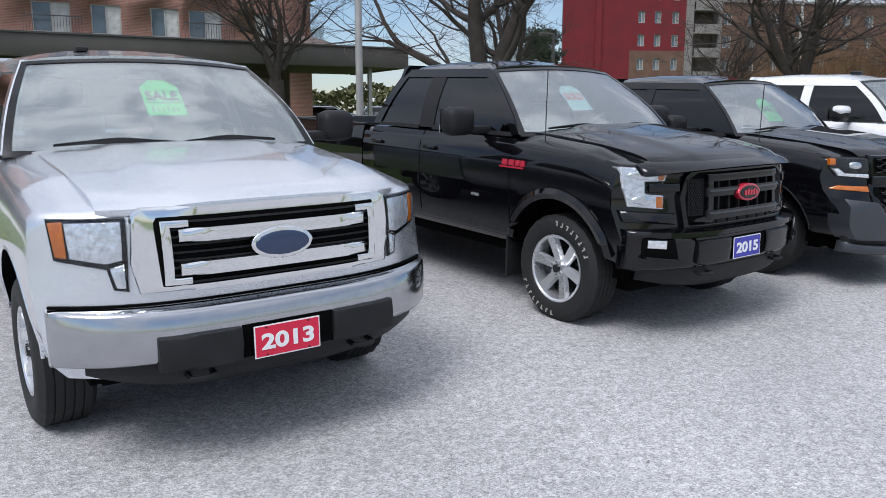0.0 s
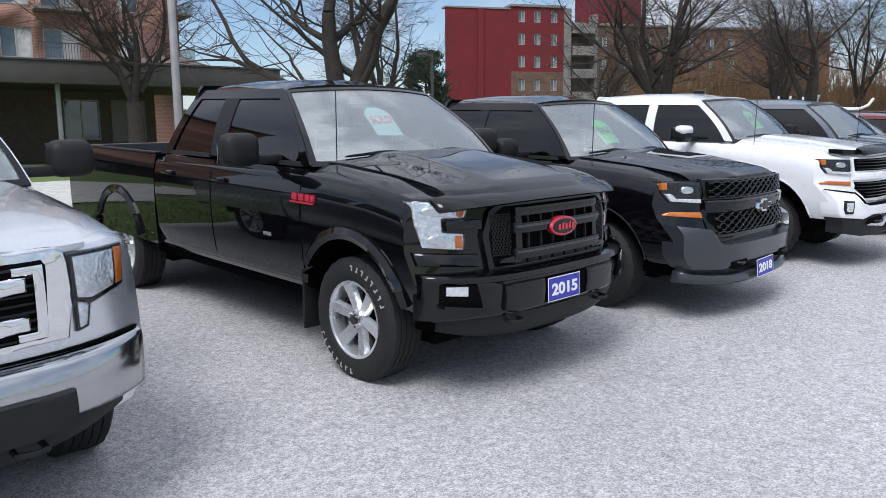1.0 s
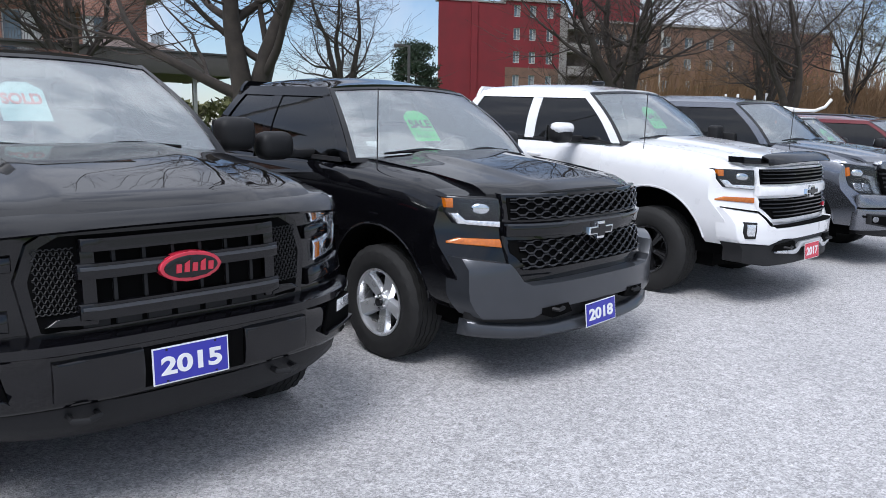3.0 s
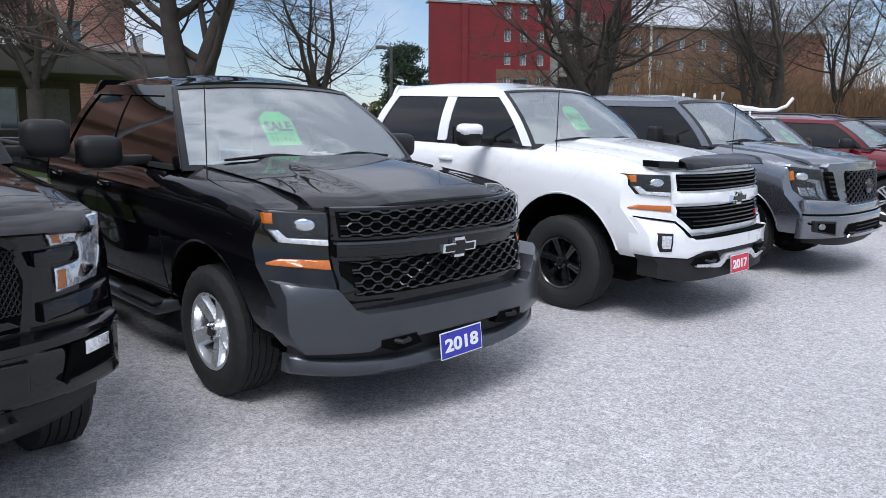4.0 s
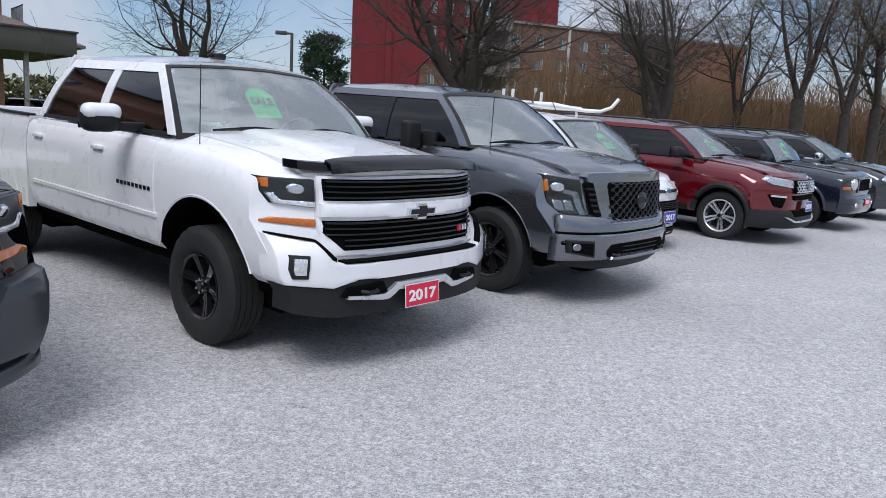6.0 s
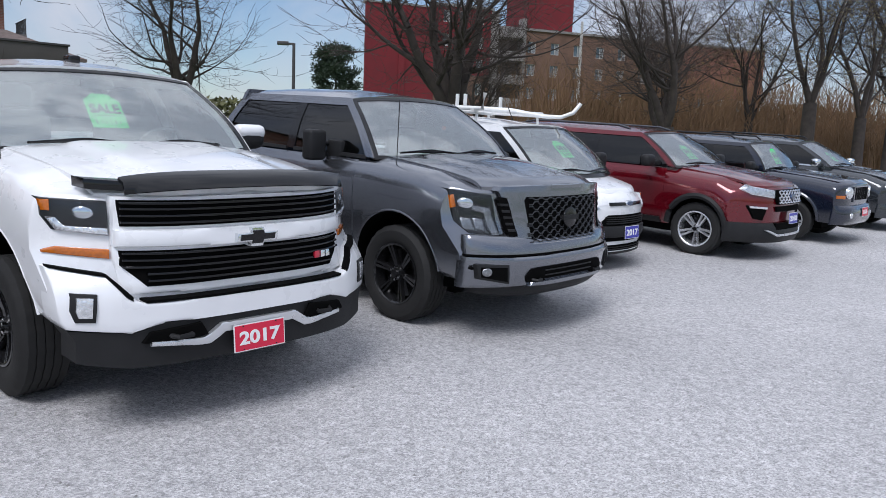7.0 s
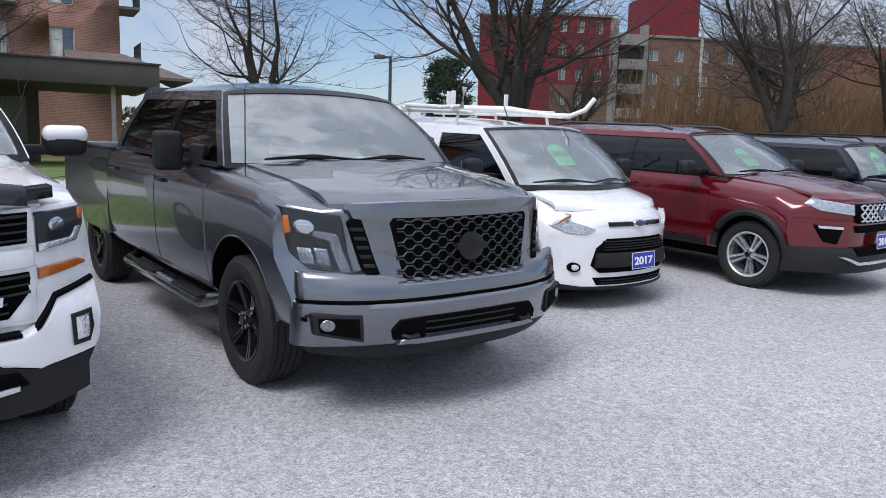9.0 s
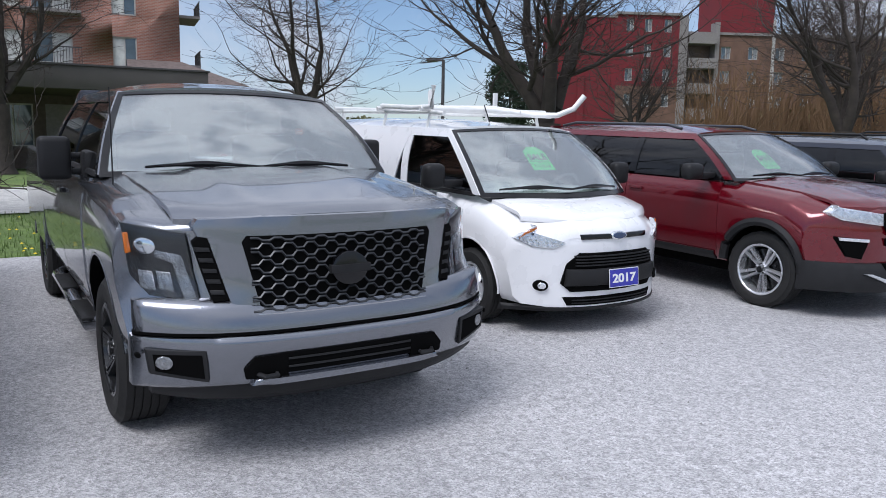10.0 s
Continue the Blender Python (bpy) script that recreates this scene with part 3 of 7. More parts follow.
    def tag(self, u, v, face, text, ink, w=0.24, h=0.31):
        """A paper tag with clipped top corners hung inside the windscreen."""
        a, b, c = (Vector(self.screen(*q)) for q in ((u, v), (u + 0.02, v), (u, v + 0.02)))
        ex = (b - a).normalized()
        ez = (c - a).normalized()
        nrm = ex.cross(ez).normalized()
        if nrm.x < 0:
            nrm = -nrm
        m = Matrix((ex, ez, nrm)).transposed().to_4x4()
        m.translation = a - nrm * 0.045
        if ex.y < 0:
            m = m @ pose(0, 0, 0, 0, 180, 0)
        bm = bmesh.new()
        pts = [(-w / 2, 0), (w / 2, 0), (w / 2, h * 0.8), (w * 0.22, h), (-w * 0.22, h), (-w / 2, h * 0.8)]
        f = bm.faces.new([bm.verts.new((x, y, 0)) for x, y in pts])
        ext = bmesh.ops.extrude_face_region(bm, geom=[f])
        for g in ext["geom"]:
            if isinstance(g, bmesh.types.BMVert):
                g.co.z = 0.003
        t = part("tag", bm, face, self.root, "paper price tag hung inside the windscreen")
        t.matrix_basis = m
        lettering("word", text, h * 0.28, w * 0.84, ink, t, pose(0, h * 0.55, 0.006))
        if text == "SALE":
            part("line", box_bm((-w * 0.46, h * 0.34, 0.004), (w * 0.46, h * 0.352, 0.006)), INK, t)
            for k in range(6):
                part("mark", box_bm((-w * 0.36 + k * w * 0.13, h * 0.10, 0.004), (-w * 0.33 + k * w * 0.13, h * (0.24 - 0.03 * (k % 3)), 0.006)), INK, t)
        return t


WHEELS = {}


def wheel(r, rim, w, style, alloy, label):
    """A tyre with its rim, seen from the -y side."""
    key = (r, rim, w, style, alloy.name)
    if key in WHEELS:
        src = WHEELS[key]
        ob = copy_thing(src, Matrix())
        return ob
    prof = [(rim - 0.005, w * 0.42), (rim + 0.012, w * 0.47), (rim + (r - rim) * 0.35, w * 0.515), (rim + (r - rim) * 0.7, w * 0.50), (r - 0.028, w * 0.46), (r - 0.008, w * 0.40)]
    tread = []
    for k in range(5):
        c = w * (0.32 - 0.16 * k)
        tread += [(r, c + w * 0.065), (r, c - w * 0.065)]
        if k < 4:
            tread += [(r - 0.009, c - w * 0.072), (r - 0.009, c - w * 0.088)]
    full = prof + tread + [(a, -b) for a, b in reversed(prof)]
    n, m = 72, len(full)
    verts, faces = [], []
    for i in range(n):
        a = 2 * math.pi * i / n
        for k, (rad, yy) in enumerate(full):
            lug = 0.007 if (i % 3 == 0 and len(prof) - 2 <= k < m - len(prof) + 2) else 0
            verts.append(((rad - lug) * math.cos(a), yy, (rad - lug) * math.sin(a)))
    for i in range(n):
        for k in range(m - 1):
            i2 = (i + 1) % n
            faces.append((i * m + k, i * m + k + 1, i2 * m + k + 1, i2 * m + k))
    ty = mesh_object("wheel", verts, faces, RUBBER, None, label or "tyre on its rim", 28)
    if "white-lettered" in label:
        for a0, cnt in ((25, 8), (205, 8)):
            for k in range(cnt):
                a = radians(a0 + 9 * k)
                mid = (rim + r) / 2 + 0.012
                bm = box_bm((-0.004, -0.003, -0.017), (0.004, 0.003, 0.017))
                box_bm((-0.016, -0.003, 0.010 if k % 2 else -0.017), (0.006, 0.003, 0.017 if k % 2 else -0.010), bm=bm)
                for v in bm.verts:
                    v.co = pose(mid * math.cos(a), -w * 0.511, mid * math.sin(a), 0, -math.degrees(a) + 90, 0) @ v.co
                part("raised_mark", bm, LETTER, ty)
    # barrel and dish
    bp = [(rim, -w * 0.46), (rim - 0.012, -w * 0.47), (rim - 0.022, -w * 0.44), (rim - 0.035, -w * 0.15), (rim - 0.035, w * 0.42)]
    verts, faces = [], []
    for i in range(48):
        a = 2 * math.pi * i / 48
        for rad, yy in bp:
            verts.append((rad * math.cos(a), yy, rad * math.sin(a)))
    for i in range(48):
        for k in range(len(bp) - 1):
            i2 = (i + 1) % 48
            faces.append((i * 5 + k, i2 * 5 + k, i2 * 5 + k + 1, i * 5 + k + 1))
    rm = mesh_object("rim", verts, faces, alloy, ty)
    bm = bmesh.new()
    bmesh.ops.create_cone(bm, cap_ends=True, segments=40, radius1=rim * 0.78, radius2=rim * 0.78, depth=0.03, matrix=pose(0, -w * 0.02, 0, 90))
    part("brake_disc", bm, DARK_ALLOY, ty)
    count, twin, wide = style
    for k in range(count):
        for q in ((-1, 1) if twin else (0,)):
            bm = bmesh.new()
            r0, r1 = rim * 0.16, rim * 0.985
            w0, w1 = wide * 0.75, wide
            off = q * twin
            rows = []
            for f in (0.0, 0.3, 0.65, 1.0):
                rad = r0 + (r1 - r0) * f
                hw = w0 + (w1 - w0) * f
                c = off * (0.35 + 0.65 * f)
                yy = -w * (0.30 + 0.15 * f ** 1.5)
                rows.append([bm.verts.new((rad, yy + 0.035, c - hw)), bm.verts.new((rad, yy, c - hw * 0.7)), bm.verts.new((rad, yy - 0.002, c + hw * 0.7)), bm.verts.new((rad, yy + 0.035, c + hw))])
            for a, b in zip(rows, rows[1:]):
                for j in range(4):
                    bm.faces.new((a[j], a[(j + 1) % 4], b[(j + 1) % 4], b[j]))
            for v in bm.verts:
                v.co = pose(0, 0, 0, 0, 360 * k / count + 12, 0) @ v.co
            part("spoke", bm, alloy, rm)
    bm = bmesh.new()
    bmesh.ops.create_cone(bm, cap_ends=True, segments=28, radius1=rim * 0.27, radius2=rim * 0.22, depth=0.05, matrix=pose(0, -w * 0.30, 0, 90))
    part("hub", bm, alloy, rm)
    bm = bmesh.new()
    bmesh.ops.create_cone(bm, cap_ends=True, segments=24, radius1=rim * 0.13, radius2=rim * 0.12, depth=0.03, matrix=pose(0, -w * 0.30 - 0.03, 0, 90))
    part("cap", bm, DARK_ALLOY, rm)
    for k in range(6):
        bm = bmesh.new()
        a = radians(60 * k + 30)
        bmesh.ops.create_cone(bm, cap_ends=True, segments=6, radius1=0.012, radius2=0.010, depth=0.03, matrix=pose(rim * 0.2 * math.cos(a), -w * 0.30 - 0.025, rim * 0.2 * math.sin(a), 90))
        part("nut", bm, CHROME, rm)
    WHEELS[key] = ty
    return ty


def pickup_bed(car, x_front, rail):
    """An open cargo box: walls, floor, tailgate."""
    s, W = car.s, car.W
    xt = car.tail
    for sgn in (-1, 1):
        def fn(u, v):
            x = x_front - 0.03 + (xt - x_front + 0.03) * u
            z = 0.55 + (rail - 0.55) * v
            return (x, sgn * (W * (0.985 + 0.01 * math.sin(math.pi * v)) - 0.03 * max(0, v - 0.85) / 0.15), z)
        ob = grid_slab("bed_side", fn, 24, 10, (0, -sgn * 0.07, 0), car.paint, car.root)
        bm = bmesh.new()
        made = bmesh.ops.create_cone(bm, cap_ends=True, segments=40, radius1=s["arch"], radius2=s["arch"], depth=0.5)["verts"]
        for v in made:
            v.co = Vector((-s["wb"] + v.co.x, sgn * W + v.co.z, s["hub"] + 0.03 + v.co.y))
        bmesh.ops.recalc_face_normals(bm, faces=bm.faces)
        me = bpy.data.meshes.new("cutter")
        bm.to_mesh(me)
        bm.free()
        cutter = bpy.data.objects.new("cutter", me)
        scene.collection.objects.link(cutter)
        cutter.matrix_world = car.root.matrix_world
        mod = ob.modifiers.new("arch", "BOOLEAN")
        mod.operation, mod.object, mod.solver = "DIFFERENCE", cutter, "EXACT"
        bpy.context.view_layer.update()
        fresh = bpy.data.meshes.new_from_object(ob.evaluated_get(bpy.context.evaluated_depsgraph_get()))
        ob.modifiers.clear()
        ob.data = fresh
        bpy.data.objects.remove(cutter)
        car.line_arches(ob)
        smooth_mesh(ob.data, 35)
        lo, hi = sorted((sgn * (W - 0.10), sgn * (W - 0.025)))
        part("bed_rail", box_bm((xt, lo, rail), (x_front - 0.03, hi, rail + 0.02), 0.008), PLASTIC, car.root)
        lo, hi = sorted((sgn * (W - 0.26), sgn * (W - 0.02)))
        part("tail_lamp", box_bm((xt - 0.01, lo, 0.85), (xt + 0.12, hi, 1.22), 0.02), RED_LENS, car.root)
    part("bed_floor", box_bm((xt + 0.02, -W + 0.08, 0.62), (x_front - 0.03, W - 0.08, 0.66)), PLASTIC, car.root)
    part("bulkhead", box_bm((x_front - 0.09, -W + 0.08, 0.62), (x_front - 0.03, W - 0.08, rail)), car.paint, car.root)
    part("tailgate", box_bm((xt - 0.02, -W + 0.10, 0.62), (xt + 0.05, W - 0.10, rail), 0.02), car.paint, car.root)
    part("rear_bumper", box_bm((xt - 0.16, -W + 0.06, 0.48), (xt - 0.02, W - 0.06, 0.62), 0.03), BRUSHED if car.paint is not BLACK else BLACK, car.root)


def shell(car, doors, body_end=None, handles=True):
    s = car.s
    body = car.loft(body_end if body_end is not None else car.tail, car.x0, 60, "body")
    car.cut_arches(body)
    # arch lips
    for ax in (0.0, -s["wb"]):
        for sgn in (-1, 1):
            lip = s.get("lip", 0.009)
            pts = []
            for a in np.linspace(radians(-14), radians(194), 29):
                x, z = ax + (s["arch"] + 0.012) * math.cos(a), s["hub"] + 0.03 + (s["arch"] + 0.012) * math.sin(a)
                if z < s["zb"] + 0.03:
                    continue
                xx = min(x, car.x0 - 0.1)
                pts.append((xx, sgn * (car.side_y(xx, max(z, s["zb"] + 0.1)) - 0.005 if ax == 0 or body_end is None else sgn * 0 + car.W * 0.985), z))
            tube("arch_lip", pts, lip, s.get("lip_mat", car.paint), car.root, 6)
        # near-black block fills the well, its shade painted in
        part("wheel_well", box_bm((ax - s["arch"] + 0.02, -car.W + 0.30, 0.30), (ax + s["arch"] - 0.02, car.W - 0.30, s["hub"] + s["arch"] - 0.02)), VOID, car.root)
    for xa, xb in doors:
        door = car.patch("door", xa, xb, s["zb"] + 0.07, s["belt"] - 0.03, 0.006, car.paint)
        if handles:
            for d, sgn in zip(door, (-1, 1)):
                x, z = xb + 0.16, s["belt"] - 0.17
                y = car.side_y(x, z)
                lo, hi = sorted((sgn * (y - 0.0), sgn * (y + 0.035)))
                part("handle", box_bm((x - 0.10, lo, z - 0.018), (x + 0.08, hi, z + 0.018), 0.012), s.get("handle", car.paint), d)
    # near-black block with the underside's shade in its colour
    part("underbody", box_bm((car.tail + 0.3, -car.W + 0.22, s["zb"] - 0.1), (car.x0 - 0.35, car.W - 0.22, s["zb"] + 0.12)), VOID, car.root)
    for sgn in (-1, 1):
        pts = [(s["ax"][0] + 0.25, sgn * (car.side_y(-0.35, 1.1) - 0.12), s["belt"] - 0.05), (s["ax"][0] + 0.25, sgn * (car.side_y(-0.35, 1.1) - 0.12), s["belt"] + 0.5)]
        if s.get("aerial") and sgn < 0:
            tube("aerial", pts, 0.004, PLASTIC, car.root, 6)


def hood(car, x_front, yh, material=None, rise=0.014, crease=0.0):
    """The bonnet panel, set a little proud with gaps round it."""
    s = car.s

    def top(x, key):
        return sum(float(np.interp(x + d, s["zx"], s[key])) for d in (-0.16, -0.08, 0.0, 0.08, 0.16)) / 5

    def fn(u, v):
        yy = 2 * u - 1
        xf = min(x_front, car.F(yy * yh, 1.1) - 0.015)
        xb = s["ax"][0] + 0.05 + s.get("bowed", 0.16) * (1 - yy * yy)
        x = xb + (xf - xb) * v
        y = yy * yh * (1 - 0.05 * v)
        ze = top(x, "ze") + (top(x, "zt") - top(x, "ze")) * max(0.0, 1 - abs(y) / (s["ye"] * car.W))
        z = top(x, "zt") - (top(x, "zt") - ze) * abs(yy) ** 2.4
        q = min(1.0, max(0.0, (0.66 - abs(yy)) / 0.16))
        dome = crease * q * q * (3 - 2 * q) * (1 - 0.5 * v)
        nose = -0.035 * max(0, (v - 0.88) / 0.12) ** 2
        return (x, y, z + rise + dome + nose)
    grid_slab("hood", fn, 32, 20, (0, 0, -0.03), material or car.paint, car.root, angle=30)


PICKUP = dict(W=1.025, nose=0.93, bow=0.20, pow=4, lean=0.10, zb=0.46, wb=3.68, tail=-4.85, hub=0.40, arch=0.50, tyre=0.40, rim=0.235, tw=0.275, tuck=0.03,
              wx=[-5, -3, -0.6, 0.3, 0.95], wy=[0.985, 1, 1, 1.0, 1.0],
              zx=[-5, -0.75, -0.35, 0.3, 0.80, 0.95], zt=[1.30, 1.36, 1.40, 1.34, 1.26, 1.235], ze=[1.30, 1.35, 1.37, 1.31, 1.23, 1.20], zs=[1.29, 1.33, 1.31, 1.26, 1.215, 1.195], ye=0.80,
              belt=1.36, roof=1.93, yb=0.925, yr=0.70, ax=(-0.50, -1.10, -2.60, -2.80), pillars=[(-1.66, 0.14)], dw=0.12)


def oval(cx, cz, a, b, n=28):
    return [(cx + a * math.cos(2 * math.pi * k / n), cz + b * math.sin(2 * math.pi * k / n)) for k in range(n)]


def honeycomb(car, y0, y1, z0, z1, rows, cols, r, material, off, parent=None, flat=0.32):
    """A mesh of stretched hexagons built from thin bars."""
    verts, faces = [], []
    dz, cw = (z1 - z0) / rows, (y1 - y0) / cols
    for i in range(rows + 1):
        sg = 1 if i % 2 else -1
        pts = []
        for k in range(cols):
            for f, q in ((0.0, 1), (flat, 1), (0.5, -1), (0.5 + flat, -1)):
                y, z = y0 + cw * (k + f), z0 + dz * i + sg * q * dz * 0.30
                pts.append((car.F(y, z) + off, y, min(max(z, z0), z1)))
        v, f = tube_data(pts, r, 4, False)
        o = len(verts)
        verts += v
        faces += [tuple(a + o for a in q) for q in f]
    return mesh_object("grille_mesh", verts, faces, material, parent or car.root, "", 60)


def badge_cross(car, z, w, h, rim_mat, fill_mat, off):
    """A plain slanted cross-shaped badge."""
    sh = [(-w, -h * 0.45), (-w * 0.30, -h * 0.45), (-w * 0.36, -h), (w * 0.24, -h), (w * 0.30, -h * 0.45), (w * 0.94, -h * 0.45), (w, h * 0.45), (w * 0.36, h * 0.45), (w * 0.30, h), (-w * 0.30, h), (-w * 0.24, h * 0.45), (-w * 0.94, h * 0.45)]
    b = car.front("badge", [(y, z + q) for y, q in sh], 0, off, rim_mat, bevel=0.004)[0]
    car.front("badge_fill", [(y * 0.84, z + q * 0.70) for y, q in sh], off, off + 0.006, fill_mat, parent=b, bevel=0.0)


HEAD = -53.6                              # all stand square to the row
GROUP = "parked row of vehicles"


def spot(x, y, shift, back=0.0):
    """Front-axle place moved to the vehicle's left and backwards."""
    return on_lot(x + 0.805 * shift - 0.593 * back, y + 0.593 * shift + 0.805 * back, HEAD)


def silver_pickup():
    root = thing("pickup_truck", spot(-1.68, 9.0, 0.04, 0.09), "silver pickup truck with chrome bar grille and red plate", "truck", GROUP)
    car = Car(root, dict(PICKUP, roof=1.935, bow=0.32, bow_low=0.26, pow=3.4, nose=0.95, handle=SILVER), SILVER)
    shell(car, [(-0.55, -1.66), (-1.68, -2.6)], -2.85)
    hood(car, 0.90, 0.80, crease=0.018)
    car.cabin(None)
    pickup_bed(car, -2.85, 1.30)
    car.wheels((6, 0, 0.045), ALLOY)
    car.mirrors(-0.72, 1.36, (0.17, 0.25, 0.22), PLASTIC)
    sur = car.front("grille_surround", [(-0.63, 0.85), (0.63, 0.85), (0.655, 0.98), (0.64, 1.20), (0.60, 1.225), (-0.60, 1.225), (-0.64, 1.20), (-0.655, 0.98)], -0.03, 0.030, CHROME, label="polished chrome grille surround", bevel=0.014)[0]
    # near-black sheet painted as the shade behind the slats
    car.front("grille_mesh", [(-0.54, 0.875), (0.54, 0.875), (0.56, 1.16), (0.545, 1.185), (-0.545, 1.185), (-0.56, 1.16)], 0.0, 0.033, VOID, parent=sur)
    for k in range(9):
        z = 0.885 + 0.034 * k
        car.front("slat", [(-0.53, z), (0.53, z), (0.53, z + 0.009), (-0.53, z + 0.009)], 0.03, 0.042, PLASTIC, parent=sur, bevel=0.0)
    for z0, z1 in ((0.925, 0.985), (1.075, 1.135)):
        car.front("grille_bar", [(-0.47, z0), (0.47, z0), (0.47, z1), (-0.47, z1)], 0.03, 0.075, CHROME, parent=sur, bevel=0.016)
    for sg in (-1, 1):
        car.front("grille_bracket", [(sg * 0.42, 0.885), (sg * 0.535, 0.885), (sg * 0.54, 1.17), (sg * 0.42, 1.17), (sg * 0.42, 1.14), (sg * 0.50, 1.14), (sg * 0.495, 0.915), (sg * 0.42, 0.915)], 0.03, 0.062, CHROME, parent=sur, bevel=0.008)
    b = car.front("badge", oval(0, 1.035, 0.155, 0.074), 0.06, 0.085, CHROME)[0]
    car.front("badge_fill", oval(0, 1.035, 0.135, 0.056), 0.08, 0.093, BLUE_BADGE, parent=b)
    hl = [(0.668, 0.86), (0.725, 0.87), (0.745, 0.96), (0.93, 1.0), (0.945, 1.18), (0.66, 1.185)]
    for sg in (1, -1):
        h = car.front("headlight", [(sg * y, z) for y, z in hl], -0.04, 0.012, GLOSS)[0]
        car.front("reflector", [(sg * y, z) for y, z in ((0.685, 1.0), (0.75, 0.985), (0.875, 1.01), (0.885, 1.165), (0.68, 1.17))], 0.0, 0.016, REFLECTOR, parent=h)
        car.front("turn_lens", [(sg * y, z) for y, z in ((0.885, 1.01), (0.925, 1.015), (0.94, 1.165), (0.89, 1.17))], 0.0, 0.018, AMBER, parent=h)
        car.front("side_lens", [(sg * y, z) for y, z in ((0.68, 0.875), (0.715, 0.88), (0.735, 0.965), (0.68, 0.985))], 0.0, 0.018, REFLECTOR, parent=h)
        car.front("lens", [(sg * (0.665 + (y - 0.665) * 0.99), z) for y, z in hl], 0.02, 0.024, LENS, parent=h, bevel=0.003)
    bump = car.band("bumper", [(-0.05, 0.53), (0.075, 0.54), (0.095, 0.56), (0.105, 0.66), (0.095, 0.765), (0.075, 0.785), (-0.05, 0.79)], 0.985, BRUSHED, label="brushed chrome steel bumper", taper=0.2)
    # the bumper gap's shade, laid on as a near-black sheet
    car.front("recess", [(-0.23, 0.52), (0.23, 0.52), (0.23, 0.675), (-0.23, 0.675)], 0.06, 0.110, VOID, parent=bump, bevel=0)
    for a, q in ((-0.60, -0.235), (0.235, 0.60)):
        car.front("bumper_pad", [(a, 0.515), (q, 0.515), (q, 0.67), (a, 0.67)], 0.06, 0.135, PLASTIC, parent=bump, bevel=0.015)
    car.band("valance", [(-0.10, 0.38), (0.0, 0.39), (0.05, 0.45), (0.07, 0.53), (-0.05, 0.53)], 0.86, PLASTIC, zdrop=0.10)
    for sg in (-1, 1):
        tube("tow_hook", [(car.F(0, .5) - 0.05, sg * 0.36, 0.47), (car.F(0, .5) + 0.10, sg * 0.36, 0.465), (car.F(0, .5) + 0.12, sg * 0.42, 0.465), (car.F(0, .5) + 0.10, sg * 0.47, 0.465), (car.F(0, .5) - 0.05, sg * 0.47, 0.47)], 0.014, PLASTIC, root, 6)
    car.band("seam", [(-0.03, 0.792), (0.004, 0.792), (0.004, 0.804), (-0.03, 0.804)], 0.975, VOID)
    car.plate(-0.02, 0.59, "2013", P_RED, off=0.138, lean=2)
    car.tag(0.50, 0.43, TAG_GREEN, "SALE", INK)
    part("roof_fin", box_bm((-1.45, -0.35, 1.955), (-1.33, -0.27, 1.985), 0.012), PLASTIC, root)


